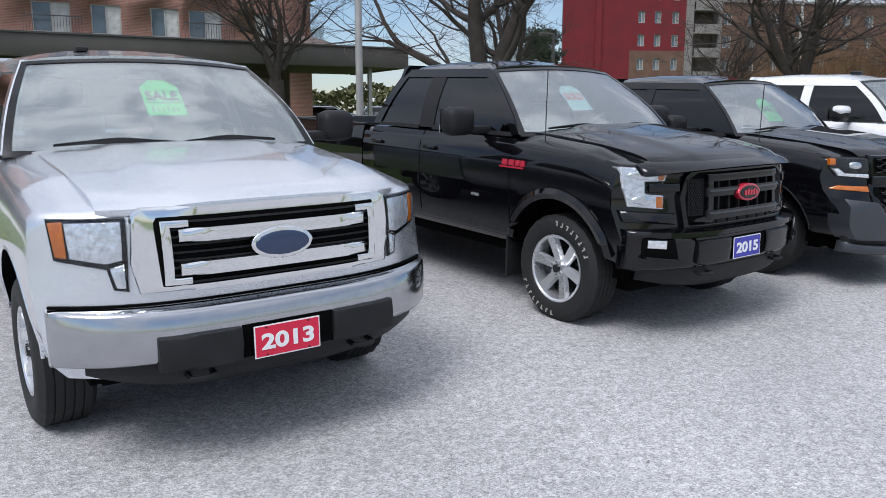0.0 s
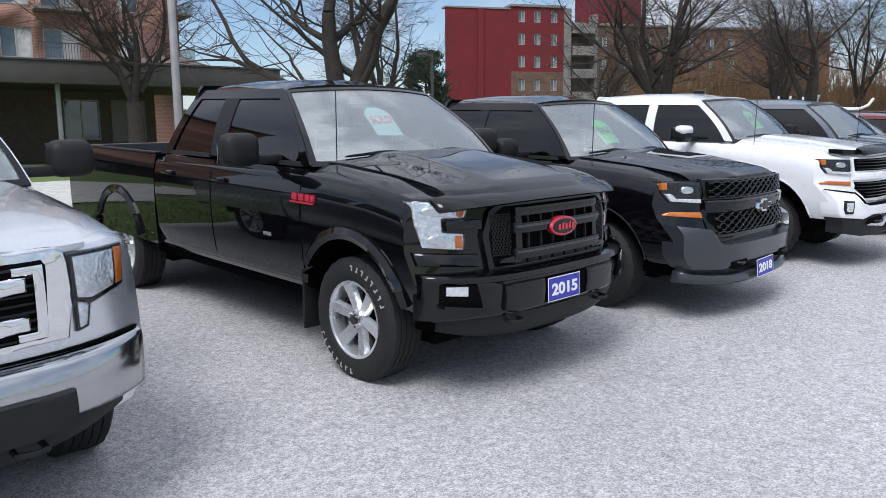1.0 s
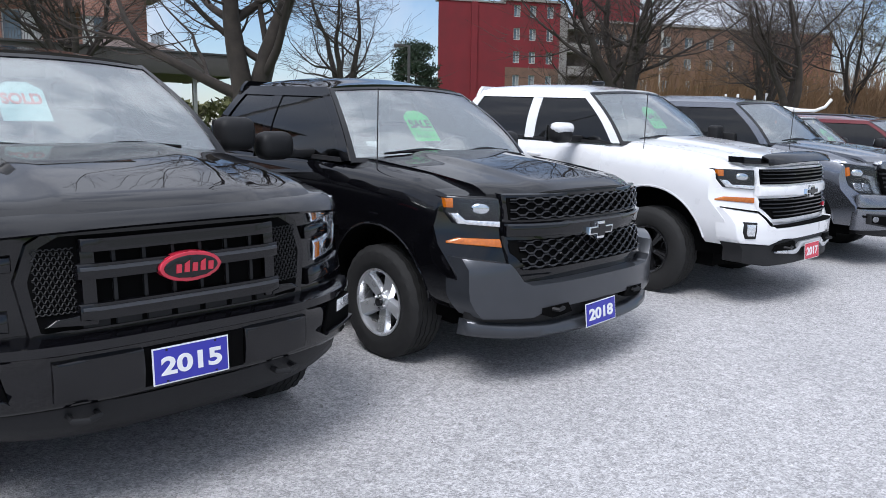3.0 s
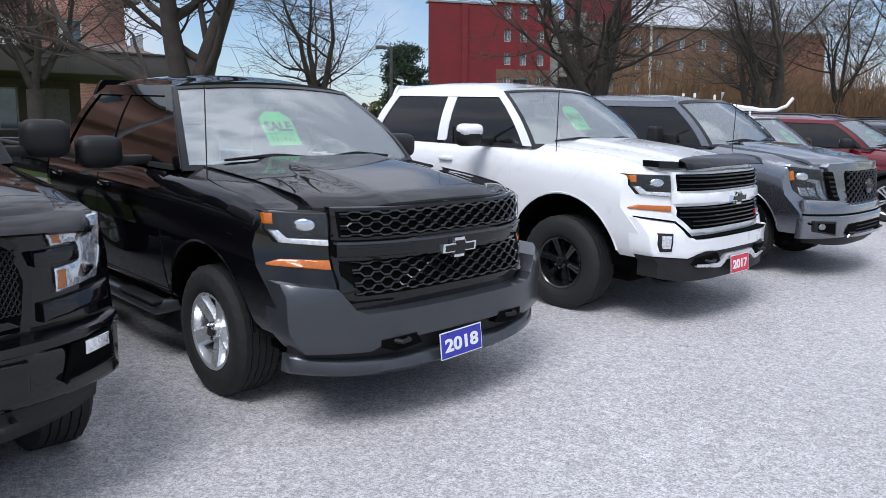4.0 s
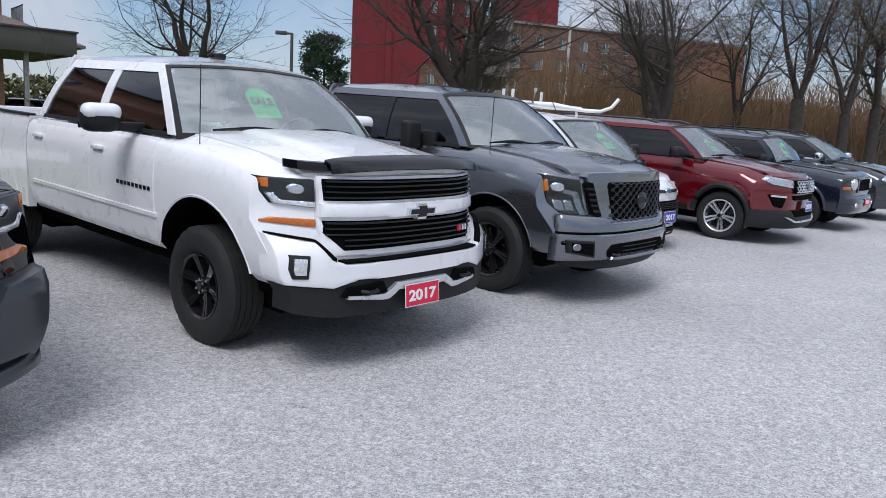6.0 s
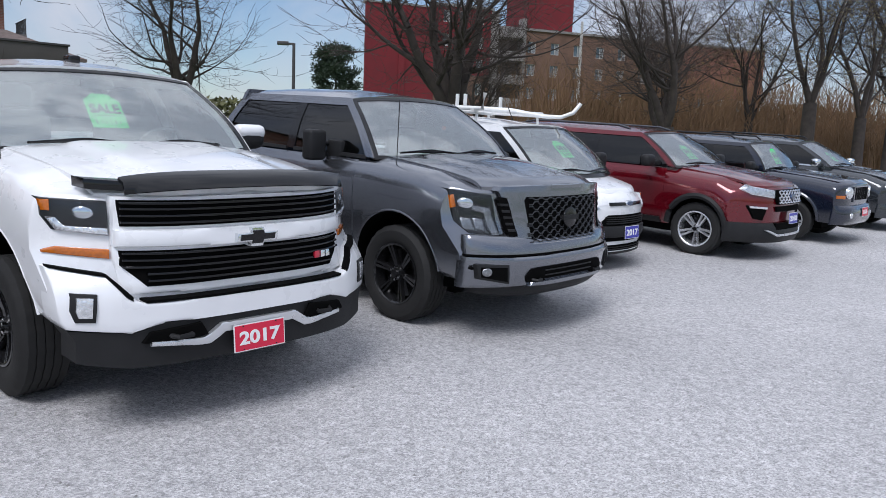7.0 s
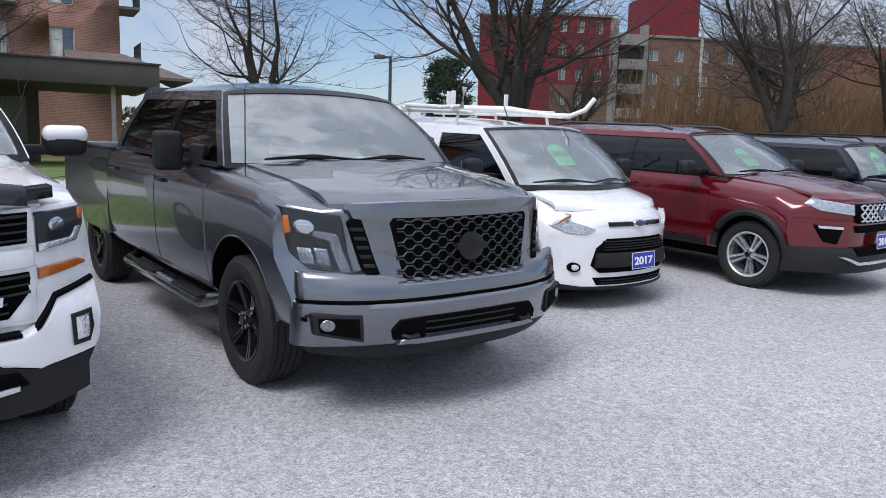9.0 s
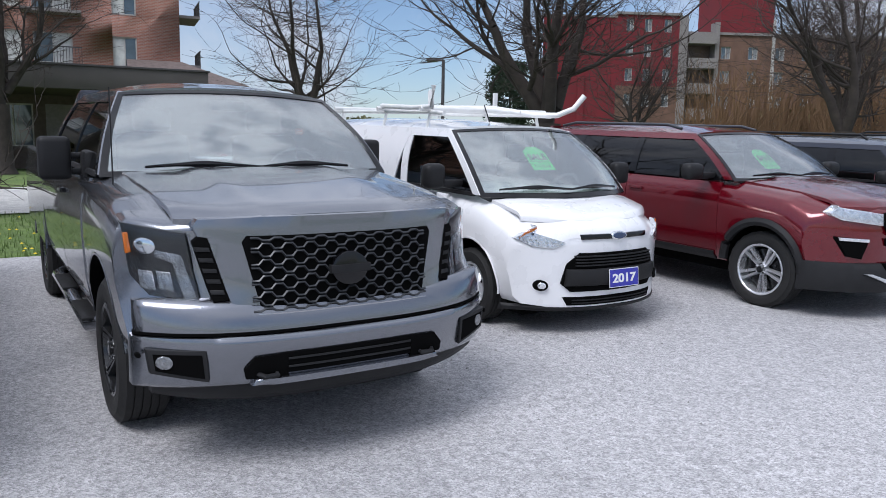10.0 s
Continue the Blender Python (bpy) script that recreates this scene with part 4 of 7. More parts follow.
def black_pickup():
    root = thing("pickup_truck", spot(1.29, 10.90, 0.10, 0.09), "black pickup truck with black grille and blue plate", "truck", GROUP)
    lift = dict(PICKUP, roof=1.965, belt=1.39, bow=0.30, bow_low=0.24, pow=3.4, nose=0.86, arch=0.53, lip=0.045, zb=0.50, tyre=0.415, hub=0.415, rim=0.262, aerial=True,
                zt=[1.34, 1.40, 1.45, 1.38, 1.28, 1.25], ze=[1.34, 1.38, 1.40, 1.34, 1.25, 1.21], zs=[1.32, 1.35, 1.34, 1.30, 1.25, 1.235],
                ax=(-0.50, -1.15, -2.44, -2.70), pillars=[(-1.68, 0.22)], bpillar=PLASTIC, tail=-4.95, handle=BLACK)
    car = Car(root, lift, BLACK)
    shell(car, [(-0.52, -1.76), (-1.78, -2.66)], -2.80)
    hood(car, 0.84, 0.82, crease=0.022)
    car.cabin(None)
    pickup_bed(car, -2.80, 1.36)
    car.wheels((6, 0.0, 0.050), ALLOY, "white-lettered all-terrain tyre on a bright six-spoke rim")
    car.mirrors(-0.92, 1.37, (0.18, 0.27, 0.23), PLASTIC)
    # hood deflector
    car.band("hood_deflector", [(-0.16, 1.27), (-0.02, 1.235), (0.035, 1.215), (0.045, 1.225), (-0.01, 1.265), (-0.15, 1.295)], 0.90, GLOSS, zdrop=-0.04)
    g = car.front("grille", [(-0.60, 0.81), (0.60, 0.81), (0.635, 1.03), (0.585, 1.17), (0.50, 1.225), (-0.50, 1.225), (-0.585, 1.17), (-0.635, 1.03)], -0.05, 0.035, GLOSS, bevel=0.02)[0]
    # near-black sheet in place of the grille's inner shade
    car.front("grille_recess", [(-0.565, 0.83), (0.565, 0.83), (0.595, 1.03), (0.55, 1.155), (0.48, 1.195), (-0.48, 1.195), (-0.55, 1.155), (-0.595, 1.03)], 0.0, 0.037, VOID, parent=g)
    for sg in (-1, 1):
        a, b = sorted((sg * 0.43, sg * 0.58))
        honeycomb(car, a, b, 0.90, 1.15, 14, 7, 0.0028, PLASTIC, 0.042, g)
        car.front("grille_wing", [(sg * 0.40, 0.85), (sg * 0.56, 0.86), (sg * 0.52, 0.885), (sg * 0.42, 0.895)], 0.03, 0.075, GLOSS, parent=g)
        car.front("grille_post", [(sg * 0.37, 0.85), (sg * 0.42, 0.85), (sg * 0.42, 1.17), (sg * 0.37, 1.17)], 0.03, 0.07, GLOSS, parent=g)
    car.front("grille_brow", [(-0.42, 1.135), (0.42, 1.135), (0.42, 1.185), (-0.42, 1.185)], 0.03, 0.080, GLOSS, parent=g, bevel=0.012)
    for z0, z1, zz in ((1.03, 1.09, 1.078), (0.87, 0.935, 0.922)):
        car.front("grille_bar", [(-0.44, z0), (0.44, z0), (0.44, z1), (-0.44, z1)], 0.03, 0.085, GLOSS, parent=g, bevel=0.015)
        car.front("bar_edge", [(-0.43, zz - 0.014), (0.43, zz - 0.014), (0.43, zz), (-0.43, zz)], 0.07, 0.092, SATIN, parent=g, bevel=0.004)
    for k in range(6):
        y = -0.30 + 0.12 * k
        car.front("grille_rib", [(y, 0.90), (y + 0.014, 0.90), (y + 0.014, 1.15), (y, 1.15)], 0.02, 0.055, PLASTIC, parent=g, bevel=0)
    for k in range(7):
        y = -0.42 + 0.125 * k
        car.front("lower_slot", [(y, 0.835), (y + 0.10, 0.835), (y + 0.10, 0.865), (y, 0.865)], 0.03, 0.05, PLASTIC, parent=g, bevel=0.003)
    b = car.front("badge", oval(0, 1.04, 0.135, 0.062), 0.06, 0.105, RED_BADGE, label="red oval badge")[0]
    car.front("badge_fill", oval(0, 1.04, 0.118, 0.047), 0.10, 0.110, GLOSS, parent=b)
    for k in range(5):
        y = -0.07 + 0.035 * k
        car.front("badge_mark", [(y, 1.02), (y + 0.022, 1.02), (y + 0.026, 1.055 + 0.012 * (k % 2)), (y + 0.004, 1.055)], 0.105, 0.114, RED_BADGE, parent=b, bevel=0)
    hl = [(0.735, 0.945), (0.945, 0.965), (0.975, 1.10), (0.985, 1.235), (0.70, 1.225), (0.725, 1.135), (0.85, 1.135), (0.85, 1.055), (0.735, 1.045)]
    for sg in (1, -1):
        h = car.front("headlight", [(sg * y, z) for y, z in hl], -0.06, 0.012, REFLECTOR, label="bright C-shaped headlight", bevel=0.01)[0]
        car.front("turn_lens", [(sg * y, z) for y, z in ((0.705, 1.22), (0.735, 1.145), (0.77, 1.145), (0.77, 1.222))], 0.0, 0.017, AMBER, parent=h)
        car.front("turn_lens", [(sg * y, z) for y, z in ((0.742, 0.955), (0.785, 0.96), (0.785, 1.035), (0.742, 1.035))], 0.0, 0.017, AMBER, parent=h)
        for z0, z1, y0, y1 in ((1.15, 1.21, 0.79, 0.95), (0.98, 1.04, 0.80, 0.93)):
            car.front("bulb_cup", oval(sg * (y0 + y1) / 2, (z0 + z1) / 2, (y1 - y0) / 2, (z1 - z0) / 2, 16), 0.0, 0.018, CHROME, parent=h, bevel=0.008)
        car.front("lens", [(sg * y, z) for y, z in hl], 0.022, 0.026, LENS, parent=h, bevel=0.003)
        car.front("light_bar", [(sg * y, z) for y, z in ((0.64, 1.07), (0.845, 1.065), (0.845, 1.125), (0.64, 1.13))], -0.02, 0.045, BLACK, bevel=0.012)
        car.front("wing_corner", [(sg * y, z) for y, z in ((0.66, 0.84), (0.99, 0.86), (1.0, 0.94), (0.66, 0.92))], -0.05, 0.035, BLACK, bevel=0.02)
        # fog pocket shade painted as a near-black sheet
        fg = car.front("fog_recess", [(sg * y, z) for y, z in ((0.70, 0.60), (0.93, 0.63), (0.93, 0.76), (0.74, 0.755))], 0.05, 0.108, VOID)[0]
        car.front("fog_lamp", [(sg * y, z) for y, z in ((0.80, 0.69), (0.92, 0.70), (0.92, 0.755), (0.80, 0.75))], 0.06, 0.115, REFLECTOR, parent=fg, label="clear square fog lamp")
        car.front("fog_lip", [(sg * y, z) for y, z in ((0.70, 0.60), (0.94, 0.625), (0.94, 0.645), (0.72, 0.62))], 0.06, 0.135, GLOSS, parent=fg)
    bump = car.band("bumper", [(-0.08, 0.53), (0.085, 0.54), (0.10, 0.56), (0.105, 0.68), (0.105, 0.755), (0.125, 0.765), (0.12, 0.80), (0.06, 0.815), (-0.08, 0.815)], 1.0, BLACK, label="gloss black bumper", taper=0.25)
    # shade of the bumper gap as a raised near-black sheet
    car.front("recess", [(-0.22, 0.57), (0.22, 0.57), (0.22, 0.735), (-0.22, 0.735)], 0.08, 0.112, VOID, parent=bump, bevel=0)
    for a, q in ((-0.56, -0.225), (0.225, 0.56)):
        car.front("bumper_pad", [(a, 0.575), (q, 0.575), (q, 0.735), (a, 0.735)], 0.08, 0.13, GLOSS, parent=bump, bevel=0.012)
    car.band("valance", [(-0.12, 0.37), (0.0, 0.375), (0.055, 0.44), (0.075, 0.53), (-0.05, 0.53)], 0.88, PLASTIC, zdrop=0.08)
    for sg in (-1, 1):
        tube("tow_hook", [(car.F(0, .5) - 0.05, sg * 0.40, 0.50), (car.F(0, .5) + 0.10, sg * 0.40, 0.495), (car.F(0, .5) + 0.125, sg * 0.45, 0.495), (car.F(0, .5) + 0.10, sg * 0.50, 0.495), (car.F(0, .5) - 0.05, sg * 0.50, 0.50)], 0.014, PLASTIC, root, 6)
    car.plate(-0.03, 0.65, "2015", P_BLUE, off=0.13, lean=3)
    car.tag(0.42, 0.40, TAG_CYAN, "SOLD", INK_RED)
    # red fender emblem as plain bars
    for x0, x1 in ((-0.60, -0.54), (-0.52, -0.46), (-0.44, -0.39), (-0.38, -0.34)):
        car.patch("fender_badge", x0, x1, 1.155, 1.20, 0.014, RED_BADGE, nx=2, nz=2)
    car.patch("fender_badge", -0.63, -0.35, 1.135, 1.148, 0.014, RED_BADGE, nx=3, nz=1)
    car.patch("side_marker", -1.0, -0.90, 0.86, 0.885, 0.012, ALLOY, nx=2, nz=1)
    for sgn in (-1, 1):
        part("mud_flap", box_bm((-0.60, sgn * 0.84 - 0.13, 0.22), (-0.575, sgn * 0.84 + 0.13, 0.62), 0.008), PLASTIC, root)


def twin_front(car, root, dz, black):
    """The twin-deck front shared by the two crew trucks of one make."""
    paint = car.paint
    bar = BLACK if black else WHITE
    g = car.front("grille_panel", [(-0.72, 0.70 + dz), (0.72, 0.70 + dz), (0.74, 0.95 + dz), (0.73, 1.205 + dz), (-0.73, 1.205 + dz), (-0.74, 0.95 + dz)], -0.06, 0.02, bar, bevel=0.015)[0]
    decks = (((-0.70, 1.05), (0.70, 1.05), (0.71, 1.185), (-0.71, 1.185)), ((-0.60, 0.74), (0.60, 0.74), (0.71, 0.85), (0.71, 0.925), (-0.71, 0.925), (-0.71, 0.85)))
    # deck depth is painted: raised near-black sheets for its shade
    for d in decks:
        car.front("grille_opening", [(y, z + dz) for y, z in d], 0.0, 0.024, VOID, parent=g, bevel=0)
    if black:
        honeycomb(car, -0.70, 0.70, 1.055 + dz, 1.18 + dz, 4, 13, 0.008, GLOSS, 0.034, g)
        honeycomb(car, -0.66, 0.66, 0.755 + dz, 0.92 + dz, 5, 12, 0.008, GLOSS, 0.034, g)
    else:
        for z in (1.065, 1.10, 1.135, 1.165, 0.765, 0.80, 0.835, 0.87, 0.905):
            w = 0.70 if z > 0.83 else 0.60
            car.front("slat", [(-w, z + dz), (w, z + dz), (w, z + dz + 0.012), (-w, z + dz + 0.012)], 0.01, 0.045, GLOSS, parent=g, bevel=0.003)
    car.front("grille_bar", [(-0.73, 0.945 + dz), (0.73, 0.945 + dz), (0.73, 1.035 + dz), (-0.73, 1.035 + dz)], 0.0, 0.055, bar, parent=g, bevel=0.02)
    if black:
        car.front("bar_edge", [(-0.73, 1.015 + dz), (0.73, 1.015 + dz), (0.73, 1.028 + dz), (-0.73, 1.028 + dz)], 0.03, 0.06, SATIN, parent=g, bevel=0.003)
        badge_cross(car, 0.955 + dz, 0.135, 0.055, CHROME, GLOSS, 0.085)
    else:
        badge_cross(car, 0.975 + dz, 0.135, 0.052, CHROME, GLOSS, 0.085)
        for k in range(3):
            y = 0.44 + 0.05 * k
            car.front("trim_badge", [(y, 0.80 + dz), (y + 0.04, 0.80 + dz), (y + 0.045, 0.84 + dz), (y + 0.005, 0.84 + dz)], 0.03, 0.055, RED_BADGE if k < 1 else CHROME, parent=g, bevel=0.003)
    for sg in (1, -1):
        h = car.front("headlight", [(sg * y, z + dz) for y, z in ((0.745, 1.0), (0.95, 1.02), (0.985, 1.09), (0.995, 1.18), (0.745, 1.175))], -0.08, 0.018, SMOKED, label="smoked projector headlight", bevel=0.01)[0]
        car.front("turn_lens", [(sg * y, z + dz) for y, z in ((0.955, 1.115), (0.985, 1.115), (0.992, 1.172), (0.955, 1.172))], 0.0, 0.024, AMBER, parent=h)
        car.front("light_blade", [(sg * y, z + dz) for y, z in ((0.75, 1.005), (0.94, 1.02), (0.975, 1.085), (0.94, 1.085), (0.91, 1.045), (0.75, 1.04))], 0.0, 0.030, REFLECTOR, parent=h, bevel=0.006)
        car.front("projector", oval(sg * 0.84, 1.115 + dz, 0.04, 0.033, 18), 0.0, 0.03, CHROME, parent=h, bevel=0.01)
        car.front("lens", [(sg * y, z + dz) for y, z in ((0.75, 1.05), (0.95, 1.06), (0.94, 1.17), (0.75, 1.168))], 0.032, 0.036, LENS, parent=h, bevel=0.003)
        car.front("marker_lamp", [(sg * y, z + dz) for y, z in ((0.745, 0.88), (0.99, 0.90), (0.99, 0.912), (0.94, 0.935), (0.745, 0.93))], -0.06, 0.022, AMBER, label="amber marker lamp", bevel=0.008)


def black_crew_pickup():
    root = thing("pickup_truck", spot(3.58, 12.62, 0.03, 0.10), "black pickup truck with satin grey bumper and side steps", "truck", GROUP)
    car = Car(root, dict(PICKUP, roof=1.88, belt=1.32, bow=0.44, bow_low=0.26, pow=3.2, nose=1.02, tyre=0.395, hub=0.395, wb=3.65, aerial=True,
                         zt=[1.28, 1.32, 1.37, 1.32, 1.25, 1.225], ze=[1.28, 1.31, 1.33, 1.28, 1.215, 1.185], zs=[1.27, 1.29, 1.27, 1.24, 1.205, 1.19],
                         ax=(-0.38, -0.97, -2.18, -2.50), pillars=[(-1.48, 0.12)], handle=BLACK), BLACK)
    shell(car, [(-0.54, -1.53), (-1.55, -2.46)], -2.60)
    hood(car, 0.97, 0.82, crease=0.022)
    car.cabin(None)
    pickup_bed(car, -2.60, 1.30)
    car.wheels((5, 0.0, 0.062), ALLOY, "black tyre on a bright five-spoke rim")
    car.mirrors(-0.88, 1.30, (0.18, 0.27, 0.20), PLASTIC)
    twin_front(car, root, 0.0, True)
    bump = car.front("bumper", [(-1.0, 0.47), (-0.62, 0.455), (-0.50, 0.50), (0.50, 0.50), (0.62, 0.455), (1.0, 0.47), (1.01, 0.83), (0.78, 0.80), (0.70, 0.69), (0.64, 0.66), (-0.64, 0.66), (-0.70, 0.69), (-0.78, 0.80), (-1.01, 0.83)], -0.10, 0.10, SATIN, label="satin grey steel bumper", bevel=0.045)[0]
    for sg in (-1, 1):
        # near-black sheet painted as the shade round the hook
        car.front("hook_recess", [(sg * y, z) for y, z in ((0.30, 0.46), (0.48, 0.44), (0.56, 0.47), (0.56, 0.51), (0.34, 0.52))], 0.05, 0.108, VOID, parent=bump, bevel=0.003)
        tube("tow_hook", [(car.F(0.4, .5) + 0.05, sg * 0.40, 0.50), (car.F(0.4, .5) + 0.12, sg * 0.40, 0.495), (car.F(0.4, .5) + 0.13, sg * 0.46, 0.495), (car.F(0.4, .5) + 0.05, sg * 0.50, 0.50)], 0.014, PLASTIC, bump, 6)
    car.band("valance", [(-0.12, 0.36), (0.03, 0.37), (0.045, 0.42), (0.045, 0.50), (-0.05, 0.51)], 0.95, PLASTIC, zdrop=0.02, taper=0.3)
    car.band("lower_lip", [(-0.12, 0.295), (0.06, 0.30), (0.10, 0.33), (0.09, 0.38), (0.04, 0.40), (-0.08, 0.40)], 0.97, SATIN, zdrop=0.05, taper=0.3)
    car.plate(-0.02, 0.415, "2018", P_BLUE, off=0.13, lean=6, tilt=2)
    car.tag(0.40, 0.30, TAG_GREEN, "SALE", INK)
    steps(car, SATIN)


def steps(car, material):
    for sgn in (-1, 1):
        tube("side_step", [(-0.62, sgn * 0.86, 0.42), (-0.72, sgn * 0.98, 0.38), (-2.5, sgn * 0.98, 0.38), (-2.6, sgn * 0.86, 0.42)], 0.05, material, car.root, 8)
        for x in (-0.95, -1.95):
            part("step_pad", box_bm((x - 0.28, sgn * 0.98 - 0.055, 0.415), (x + 0.28, sgn * 0.98 + 0.055, 0.436), 0.008), PLASTIC, car.root)


def white_crew_pickup():
    root = thing("pickup_truck", spot(6.25, 14.42, 0.12, 0.17), "white lifted pickup truck with black wheels and hood deflector", "truck", GROUP)
    dz = 0.06
    car = Car(root, dict(PICKUP, roof=1.955, belt=1.40, bow=0.44, bow_low=0.28, pow=3.2, nose=1.05, tyre=0.415, hub=0.415, arch=0.575, zb=0.54, tw=0.29, tuck=0.01, wb=3.65, aerial=True,
                         zt=[1.34, 1.40, 1.45, 1.40, 1.33, 1.31], ze=[1.34, 1.39, 1.41, 1.36, 1.29, 1.26], zs=[1.33, 1.37, 1.35, 1.32, 1.28, 1.26],
                         ax=(-0.42, -1.00, -2.54, -2.75), pillars=[(-1.52, 0.13)], handle=WHITE), WHITE)
    shell(car, [(-0.58, -1.58), (-1.60, -2.72)], -2.84)
    hood(car, 1.0, 0.82, crease=0.022)
    car.cabin(None)
    pickup_bed(car, -2.84, 1.38)
    car.wheels((6, 0.018, 0.018), DARK_ALLOY, "wide black tyre on a gloss black rim")
    car.mirrors(-0.93, 1.38, (0.18, 0.27, 0.20), PLASTIC, cap=WHITE)
    twin_front(car, root, dz, False)
    for sg in (-1, 1):
        car.front("deflector_wing", [(sg * y, z) for y, z in ((0.62, 1.29), (0.93, 1.30), (0.96, 1.35), (0.62, 1.34))], -0.12, 0.03, GLOSS, bevel=0.01)
    car.band("hood_deflector", [(-0.14, 1.375), (-0.02, 1.358), (0.035, 1.310), (0.045, 1.316), (0.0, 1.370), (-0.13, 1.392)], 0.70, GLOSS, zdrop=-0.03, label="dark plastic hood deflector")
    bump = car.front("bumper", [(-1.0, 0.60), (-0.70, 0.575), (-0.55, 0.62), (0.55, 0.62), (0.70, 0.575), (1.0, 0.60), (1.01, 0.90), (0.80, 0.87), (0.72, 0.76), (0.64, 0.73), (-0.64, 0.73), (-0.72, 0.76), (-0.80, 0.87), (-1.01, 0.90)], -0.10, 0.10, WHITE, bevel=0.045)[0]
    for sg in (-1, 1):
        fg = car.front("fog_lamp", [(sg * y, z) for y, z in ((0.86, 0.64), (0.94, 0.64), (0.96, 0.70), (0.955, 0.79), (0.85, 0.785))], 0.06, 0.112, PLASTIC, parent=bump)[0]
        car.front("fog_glass", [(sg * y, z) for y, z in ((0.875, 0.665), (0.93, 0.665), (0.94, 0.70), (0.935, 0.77), (0.87, 0.768))], 0.07, 0.118, REFLECTOR, bevel=0.004)
        car.front("seam", [(sg * y, z) for y, z in ((0.70, 0.745), (0.72, 0.76), (0.80, 0.865), (1.0, 0.898), (1.0, 0.91), (0.795, 0.88), (0.70, 0.768))], 0.05, 0.104, VOID, bevel=0)
        # hook pocket shade painted in near-black
        car.front("hook_recess", [(sg * y, z) for y, z in ((0.32, 0.53), (0.52, 0.50), (0.66, 0.52), (0.62, 0.575), (0.36, 0.60))], 0.03, 0.108, VOID, bevel=0.003)
        tube("tow_hook", [(car.F(0.4, .5) + 0.05, sg * 0.42, 0.55), (car.F(0.4, .5) + 0.12, sg * 0.42, 0.545), (car.F(0.4, .5) + 0.13, sg * 0.50, 0.545), (car.F(0.4, .5) + 0.05, sg * 0.54, 0.55)], 0.014, PLASTIC, root, 6)
    car.front("seam", [(-0.64, 0.732), (0.64, 0.732), (0.64, 0.745), (-0.64, 0.745)], 0.02, 0.10, VOID, bevel=0)
    car.front("skid_trim", [(-0.62, 0.50), (-0.32, 0.475), (-0.22, 0.53), (0.22, 0.53), (0.32, 0.475), (0.62, 0.50), (0.62, 0.525), (0.34, 0.515), (0.24, 0.58), (-0.24, 0.58), (-0.34, 0.515), (-0.62, 0.525)], 0.04, 0.115, ALLOY, label="silver skid trim", bevel=0.008)
    car.front("valance", [(-1.0, 0.43), (-0.72, 0.385), (0.72, 0.385), (1.0, 0.43), (1.01, 0.595), (0.70, 0.57), (0.55, 0.615), (-0.55, 0.615), (-0.70, 0.57), (-1.01, 0.595)], -0.10, 0.085, PLASTIC, bevel=0.03)
    car.plate(-0.02, 0.48, "2017", P_RED, off=0.135, lean=6)
    car.tag(0.43, 0.34, TAG_GREEN, "SALE", INK)
    for k in range(9):
        car.patch("door_badge", -0.62 - 0.058 * k, -0.655 - 0.058 * k, 0.985, 1.015, 0.012, GLOSS, nx=1, nz=1)
    car.patch("door_moulding", -0.55, -2.75, 0.80, 0.83, 0.016, WHITE, nx=10, nz=2)
    part("roof_fin", box_bm((-1.45, -0.05, 1.98), (-1.30, 0.03, 2.04), 0.02), GLOSS, root)


